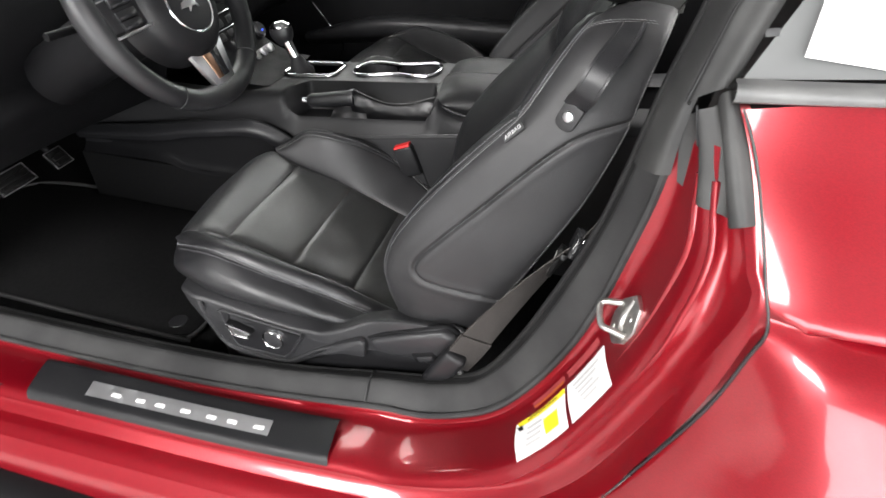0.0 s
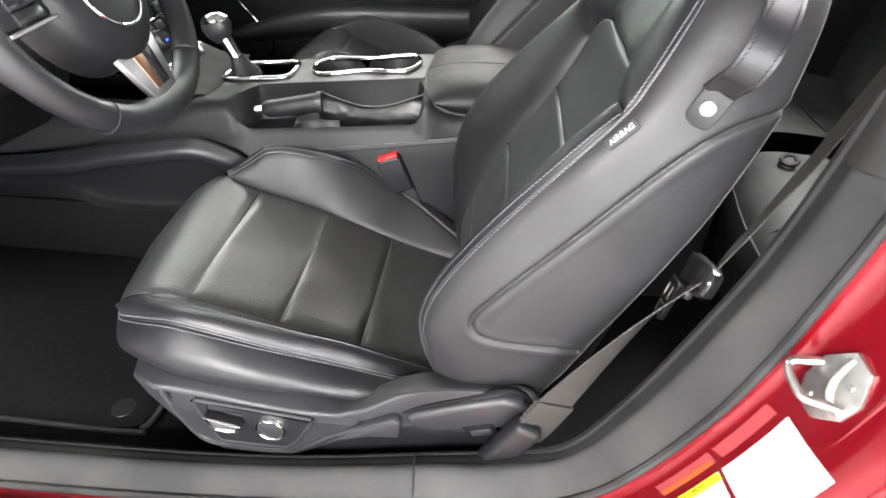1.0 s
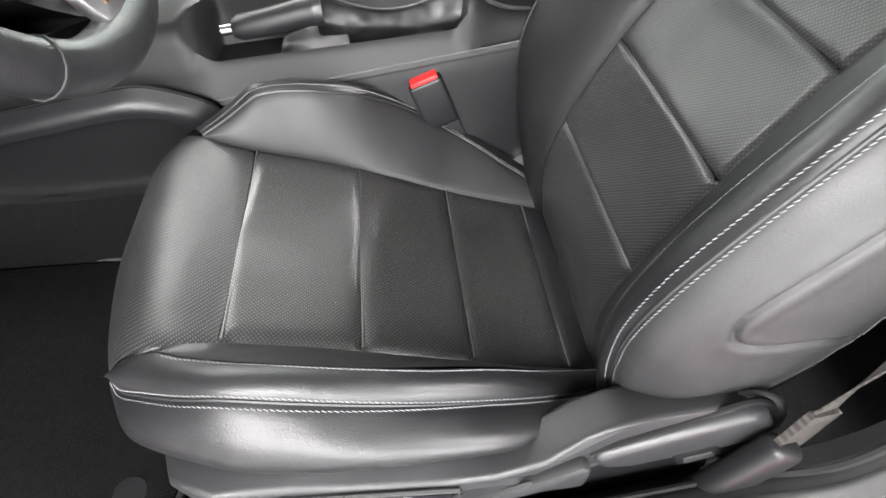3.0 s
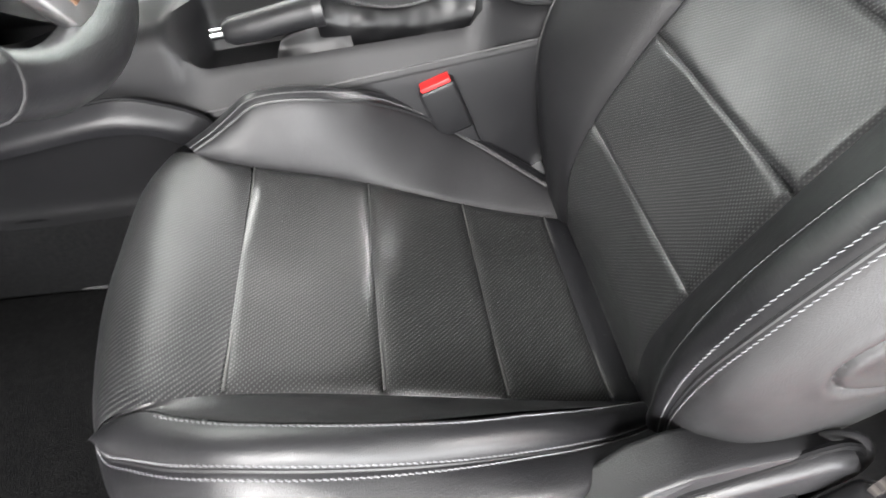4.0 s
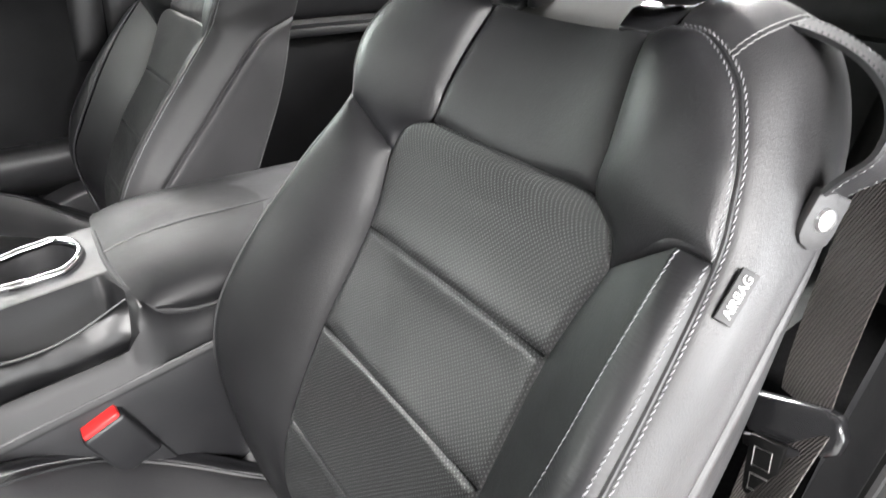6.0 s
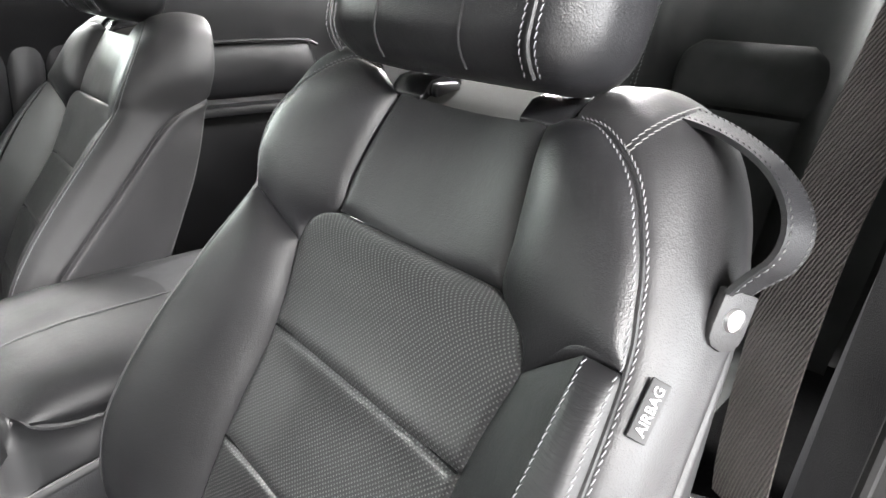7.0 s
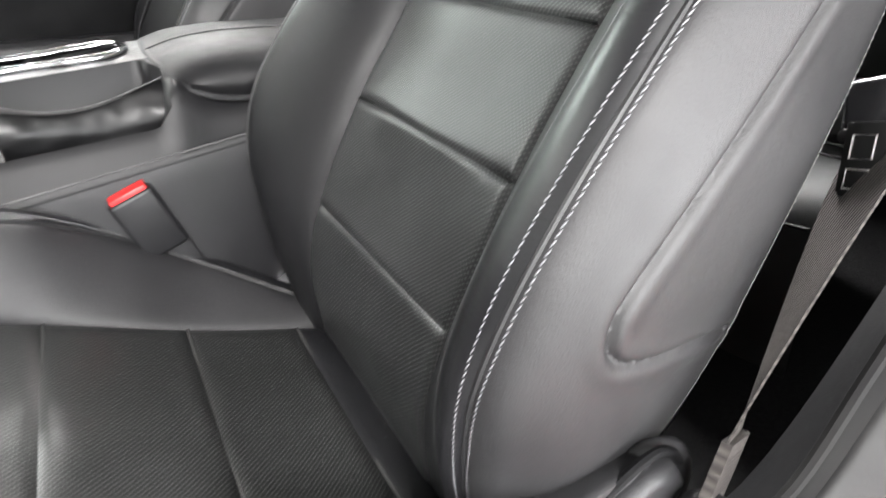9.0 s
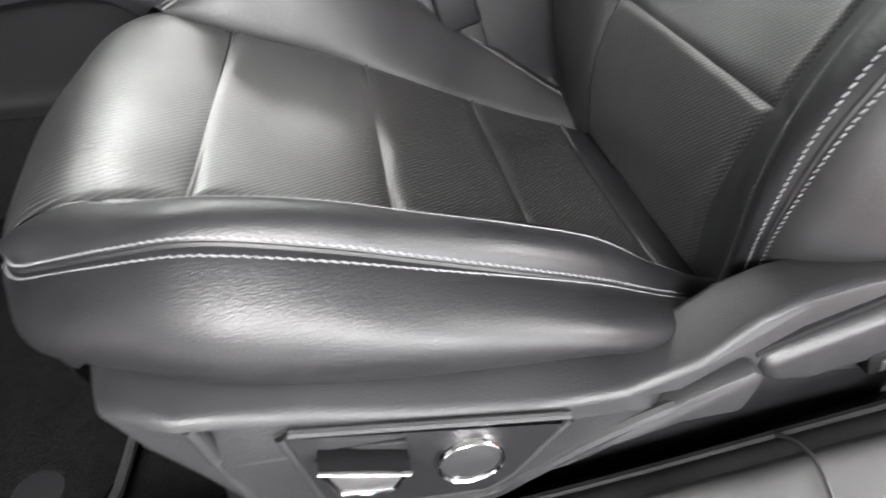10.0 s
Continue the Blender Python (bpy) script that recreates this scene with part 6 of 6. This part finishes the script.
part("floor_bracket", moved(rbox(0.05, 0.03, 0.006, 0.002), Matrix.Translation((0.0, 0.205, 0.43)) @ Matrix.Rotation(radians(-30), 4, "Y")), SATIN, bk, "bare metal bracket")

# ---- seat belt ----
belt = thing("seat_belt", (0.14, -0.26, 0.42), "brown-grey woven driver's seat belt hanging beside the seat", "seat belt")
ribbon([(0.275, -0.227, 0.724), (0.284, -0.222, 0.740), (0.300, -0.2165, 0.770), (0.314, -0.2125, 0.803), (0.327, -0.210, 0.832), (0.345, -0.208, 0.885), (0.366, -0.211, 0.95), (0.392, -0.222, 1.05), (0.405, -0.232, 1.13), (0.41, -0.236, 1.20)],
       [(0.5, 0.85, -0.15), (0.42, 0.9, -0.08), (0.22, 0.97, 0.0), (0.08, 1.0, 0.0), (0.05, 1.0, 0.0), (0.05, 1.0, 0.0), (0.05, 1.0, 0.0), (0.05, 1.0, 0.0), (0.05, 1.0, 0.0), (0.05, 1.0, 0.0)], 0.046, 0.0013, 60, belt, "webbing", WEB, "brown-grey woven webbing")
ribbon([(0.133, -0.258, 0.505), (0.158, -0.250, 0.551), (0.190, -0.242, 0.606), (0.222, -0.235, 0.657), (0.248, -0.231, 0.695), (0.264, -0.230, 0.718)],
       [(0.85, 0.2, -0.48), (0.85, 0.18, -0.5), (0.84, 0.2, -0.5), (0.82, 0.28, -0.48), (0.7, 0.5, -0.45), (0.3, 0.88, -0.37)], 0.047, 0.0013, 50, belt, "webbing", WEB, "brown-grey woven webbing")
ex = Vector((0.0, -0.93, 0.36)).normalized()
ny = Vector((-0.93, -0.12, 0.35))
ny = (ny - ex * ny.dot(ex)).normalized()
tm = Matrix((ex, -ny, ex.cross(-ny))).transposed().to_4x4()
tm.translation = Vector((0.264, -0.228, 0.716))
tongue = part("belt_tongue", moved(prism([(-0.030, -0.013), (-0.024, -0.016), (0.022, -0.016), (0.030, -0.011), (0.033, 0.0), (0.030, 0.012), (0.022, 0.016), (-0.030, 0.016)], 0.014, 0.004, 3), tm @ Matrix.Translation((0, -0.007, 0))), GLOSS, belt, "black plastic belt tongue")
part("tongue_bar", moved(rbox(0.046, 0.008, 0.009, 0.003), tm @ Matrix.Translation((-0.006, -0.008, -0.018))), PLASTIC, tongue)
lm = Matrix.Translation(Vector((0.252, -0.228, 0.682)) + ny * 0.009) @ (tm.to_3x3() @ Matrix.Rotation(radians(6), 3, "Y")).to_4x4()
plate_ = part("latch_plate", moved(prism([(-0.011, 0.022), (-0.010, -0.018), (-0.007, -0.021), (0.007, -0.021), (0.010, -0.018), (0.013, 0.022)], 0.0065, 0.001), lm @ Matrix.Translation((0, -0.0045, 0))), LATCH, tongue, "black coated latch plate with bright edges")
for z0, z1 in ((0.001, 0.0145), (-0.016, -0.005)):
    part("bright_edge", moved(tube([(-0.006, -0.0047, z0), (0.006, -0.0047, z0), (0.006, -0.0047, z1), (-0.006, -0.0047, z1)], 0.0006, 8, True), lm), ZINC, plate_)
part("stop_button", turned(lathe([(0, 0.004), (0.004, 0.004), (0.006, 0.002), (0.006, 0)], 14), (0.262, -0.246, 0.712), (-0.5, -0.8, 0.1)), PLASTIC, belt)
part("anchor_cover", moved(rbox(0.036, 0.024, 0.12, 0.009, 3), Matrix.Translation((0.100, -0.264, 0.463)) @ Matrix.Rotation(radians(28), 4, "Y")), PLASTIC, belt, "black plastic anchor cover")
fold, FP, FN = ribbon([(0.121, -0.2625, 0.488), (0.134, -0.259, 0.508), (0.152, -0.253, 0.541)], [(0.85, 0.25, -0.45)] * 3, 0.048, 0.006, 20, belt, "stitched_fold", WEB, "folded and stitched webbing end")
for k in (9, 10, 11, 12, 13, 14, 15, 16):
    for sgn in (-1, 1):
        part("stitching", stitches(FP[k], FN[k] * sgn, 0.0026, 0.0018, 0.0004, 0.0031), WEB, fold)

# ---- dashboard, wheel, pedals ----
dash = thing("dashboard", (-0.9, 0.375, 0.6), "black moulded dashboard with chrome-edged controls", "dashboard")
part("upper_dash", skin(loft([[(-1.25, -0.32, 0.93), (-1.25, 0.375, 0.97), (-1.25, 1.08, 0.93)], [(-0.92, -0.32, 0.94), (-0.90, 0.375, 0.98), (-0.92, 1.08, 0.94)], [(-0.78, -0.32, 0.90), (-0.72, 0.375, 0.93), (-0.76, 1.08, 0.90)],
                              [(-0.74, -0.32, 0.82), (-0.68, 0.375, 0.84), (-0.72, 1.08, 0.82)], [(-0.78, -0.32, 0.72), (-0.70, 0.375, 0.74), (-0.74, 1.08, 0.70)], [(-0.86, -0.32, 0.62), (-0.80, 0.375, 0.62), (-0.84, 1.08, 0.58)],
                              [(-1.1, -0.32, 0.56), (-1.1, 0.375, 0.56), (-1.1, 1.08, 0.52)]], 50, 40, 1)), DASHBLACK, dash, "grained black dash pad")
part("knee_panel", skin(loft([[(-0.77, -0.30, 0.745), (-0.76, 0.0, 0.745), (-0.72, 0.27, 0.745)], [(-0.735, -0.30, 0.69), (-0.725, 0.0, 0.69), (-0.69, 0.27, 0.69)], [(-0.80, -0.30, 0.59), (-0.78, 0.0, 0.59), (-0.74, 0.27, 0.585)]], 30, 14, 1)), DASHBLACK, dash, "dull black knee panel")
part("stack_face", skin(loft([[(-0.69, 0.262, 0.88), (-0.665, 0.375, 0.885), (-0.69, 0.49, 0.88)], [(-0.655, 0.260, 0.79), (-0.63, 0.375, 0.795), (-0.655, 0.492, 0.79)], [(-0.60, 0.262, 0.69), (-0.575, 0.375, 0.695), (-0.60, 0.49, 0.69)],
                              [(-0.52, 0.27, 0.645), (-0.50, 0.375, 0.648), (-0.52, 0.484, 0.645)], [(-0.45, 0.275, 0.638), (-0.44, 0.375, 0.64), (-0.45, 0.48, 0.638)]], 30, 30, 1)), DASHBLACK, dash, "black control stack")
sn = Vector((0.86, 0, 0.5)).normalized()
sx = Vector((0, 1, 0))
sm = Matrix((sx, sn.cross(sx), sn)).transposed().to_4x4()


def on_stack(y, z):
    """A pose on the control stack's slope."""
    x = np.interp(z, [0.645, 0.69, 0.79, 0.88], [-0.52, -0.592, -0.645, -0.68]) + 0.012
    return Matrix.Translation((x, y, z)) @ sm


for z, n, w in ((0.735, 4, 0.032), (0.71, 5, 0.026), (0.775, 4, 0.03)):
    for k in range(n):
        y = 0.30 + 0.15 * k / (n - 1)
        part("button", moved(rbox(w, 0.018, 0.010, 0.003), on_stack(y, z)), PLASTIC, dash)
for y, z, r in ((0.29, 0.69, 0.019), (0.375, 0.69, 0.019), (0.46, 0.69, 0.019), (0.30, 0.80, 0.021), (0.45, 0.80, 0.021)):
    mk = on_stack(y, z)
    dial = part("dial", moved(lathe([(0, 0.020), (r * 0.8, 0.020), (r * 0.92, 0.016), (r, 0.0)], 24), mk), PLASTIC, dash, "round black dial")
    part("chrome_rim", moved(lathe([(r, 0.0), (r * 0.97, 0.012), (r * 1.08, 0.013), (r * 1.16, 0.0)], 28), mk), CHROME, dial, "chrome rim")
    if z < 0.7:
        part("lit_symbol", moved(rbox(0.006, 0.004, 0.002, 0), mk @ Matrix.Translation((0, -0.004, 0.0205))), BLUE_LIT, dial, "small blue lit symbol")
for z in (0.722, 0.752):
    part("chrome_strip", moved(rbox(0.19, 0.004, 0.006, 0.001), on_stack(0.375, z)), CHROME, dash, "thin chrome strip")
for k in range(5):
    part("toggle_switch", moved(rbox(0.016, 0.020, 0.022, 0.004), on_stack(0.315 + 0.03 * k, 0.662)), SATIN, dash, "satin metal toggle switch")
vent = part("air_vent", turned(lathe([(0.040, 0.004), (0.044, 0.012), (0.050, 0.010), (0.053, 0.0)], 36), (-0.715, -0.225, 0.845), (1, 0, 0.1)), CHROME, dash, "round chrome-ringed air vent")
for k in range(5):
    part("slat", moved(rbox(0.006, 0.076 - 0.012 * abs(k - 2), 0.003, 0.001), Matrix.Translation((-0.715, -0.225, 0.815 + 0.015 * k))), PLASTIC, vent)

wheel = thing("steering_wheel", (-0.45, 0.0, 0.88), "black leather steering wheel with satin metal spokes", "steering wheel")
W = Matrix.Translation((-0.4268, -0.0047, 0.8937)) @ Matrix.Rotation(radians(1.4), 4, "Z") @ Matrix.Rotation(radians(64.2), 4, "Y")  # local z points at the driver, local x down the wheel
ringp = []
radii = []
for k in range(72):
    a = 2 * math.pi * k / 72
    r = 0.165
    x, y = r * math.cos(a), r * math.sin(a)
    ringp.append(tuple(W @ Vector((x if x < 0.150 else 0.150 + (x - 0.150) * 0.75, y, 0.0))))
    radii.append(0.0178 + 0.0022 * max(0, math.cos(4 * a)))
rim = part("rim", tube(ringp, radii, 16, True), LEATHER, wheel, "black leather rim")
inner = np.array([tuple(W @ Vector((0.1505 * math.cos(a), 0.1505 * math.sin(a), 0.004))) for a in np.linspace(0.2, 1.35, 60)])
nn = np.array([tuple(W.to_3x3() @ Vector((-math.cos(a), -math.sin(a), 0.3))) for a in np.linspace(0.2, 1.35, 60)])
part("stitching", stitches(inner, nn, 0.007, 0.005, 0.0007), PIPE, rim)
for a in (-38, 38, -150, 150):
    aa = radians(a)
    part("rim_joint", tube([tuple(W @ Vector(((0.165 + 0.0186 * math.cos(b)) * math.cos(aa), (0.165 + 0.0186 * math.cos(b)) * math.sin(aa), 0.0186 * math.sin(b)))) for b in np.linspace(0, 2 * math.pi, 17)[:-1]], 0.0009, 5, True), PIPE, rim)
hub = part("hub", moved(lathe([(0.0, 0.032), (0.050, 0.031), (0.074, 0.026), (0.086, 0.012), (0.089, -0.03)], 40), W @ Matrix.Translation((0.008, -0.004, 0)) @ Matrix.Diagonal((1.06, 1.02, 1, 1))), PLASTIC, wheel, "black airbag hub")
part("emblem_ring", tube([tuple(W @ Vector((0.020 + 0.045 * math.cos(a), 0.047 * math.sin(a), 0.0315))) for a in np.linspace(0, 2 * math.pi, 49)[:-1]], 0.0022, 8, True), CHROME, hub, "oval chrome ring")
em = prism([(-0.024, -0.004), (-0.018, 0.004), (-0.008, 0.006), (0.004, 0.004), (0.010, 0.009), (0.018, 0.012), (0.023, 0.008), (0.017, 0.006), (0.013, -0.002), (0.017, -0.010), (0.011, -0.006), (0.002, -0.005), (-0.008, -0.012), (-0.006, -0.005), (-0.015, -0.004)], 0.002, 0.0004)
part("emblem", moved(em, W @ Matrix.Translation((0.020, 0, 0.002)) @ Matrix(((0, 0, -1, 0), (1, 0, 0, 0), (0, -1, 0, 0.0325), (0, 0, 0, 1)))), SATIN, hub, "plain metal emblem")
us = prism([(0.070, -0.050), (0.120, -0.036), (0.146, -0.027), (0.151, 0.0), (0.146, 0.027), (0.120, 0.036), (0.070, 0.050)], 0.010, 0.003)
WF = W @ Matrix(((1, 0, 0, 0), (0, 0, 1, 0), (0, 1, 0, 0.004), (0, 0, 0, 1)))
spoke = part("lower_spoke", moved(us, WF), SATIN, wheel, "split satin metal lower spoke")
for lo, hi, metal in ((-0.014, 0.0, COPPER), (0.001, 0.017, GLOSS)):
    gp = prism([(0.074, lo * 1.5), (0.138, lo), (0.138, hi), (0.074, hi * 1.5)], 0.003, 0.0006)
    part("spoke_inlay", moved(gp, WF @ Matrix.Translation((0, 0.008, 0))), metal, spoke, "inset strip")
for s in (-1, 1):
    arm_ = prism([(-0.030, 0.070), (0.022, 0.070), (0.020, 0.154), (-0.026, 0.154)], 0.018, 0.004)
    side = part("side_spoke", moved(arm_, W @ Matrix(((1, 0, 0, 0), (0, 0, s, 0), (0, 1, 0, 0.000), (0, 0, 0, 1)))), PLASTIC, wheel, "black switch spoke")
    for x in (-0.018, 0.0, 0.014):
        part("switch_key", moved(rbox(0.014, 0.040, 0.008, 0.003), W @ Matrix.Translation((x, s * 0.118, 0.020))), GLOSS, side)
    part("switch_trim", moved(rbox(0.004, 0.075, 0.006, 0.001), W @ Matrix.Translation((0.0245, s * 0.118, 0.018))), SATIN, side, "satin trim line")
part("column", tube([tuple(W @ Vector((0, 0, -0.02))), tuple(W @ Vector((0.02, 0, -0.32)))], 0.055, 20), DASHBLACK, wheel, "black column shroud")
part("stalk", tube([tuple(W @ Vector((-0.01, -0.05, -0.07))), tuple(W @ Vector((-0.02, -0.17, -0.08)))], 0.006, 10), DASHBLACK, wheel)
for nm, y, w, z, lab in (("brake_pedal", -0.045, 0.085, 0.50, "brushed metal brake pedal with rubber pads"), ("accelerator_pedal", 0.075, 0.045, 0.49, "brushed metal accelerator pedal with rubber strips")):
    ped = thing(nm, (-0.93, y, z - 0.05), lab, "pedal")
    pm = Matrix.Translation((-0.90, y, z)) @ Matrix.Rotation(radians(-42), 4, "Y")
    pad = part("pad", moved(rbox(0.010, w, 0.042, 0.004), pm), LATCH, ped)
    part("bright_edge", moved(tube([(0.004, -w / 2, -0.021), (0.004, w / 2, -0.021), (0.004, w / 2, 0.021), (0.004, -w / 2, 0.021)], 0.0013, 8, True), pm), SATIN, pad)
    for k in (-1, 0, 1):
        part("rubber_strip", moved(rbox(0.004, w - 0.014, 0.009, 0.001), pm @ Matrix.Translation((0.0065, 0, 0.0125 * k))), LATCH, ped)
    part("arm", tube([(-0.91, y, z), (-0.99, y, z + 0.10), (-1.0, y, z + 0.25)], 0.008, 10), DASHBLACK, ped)
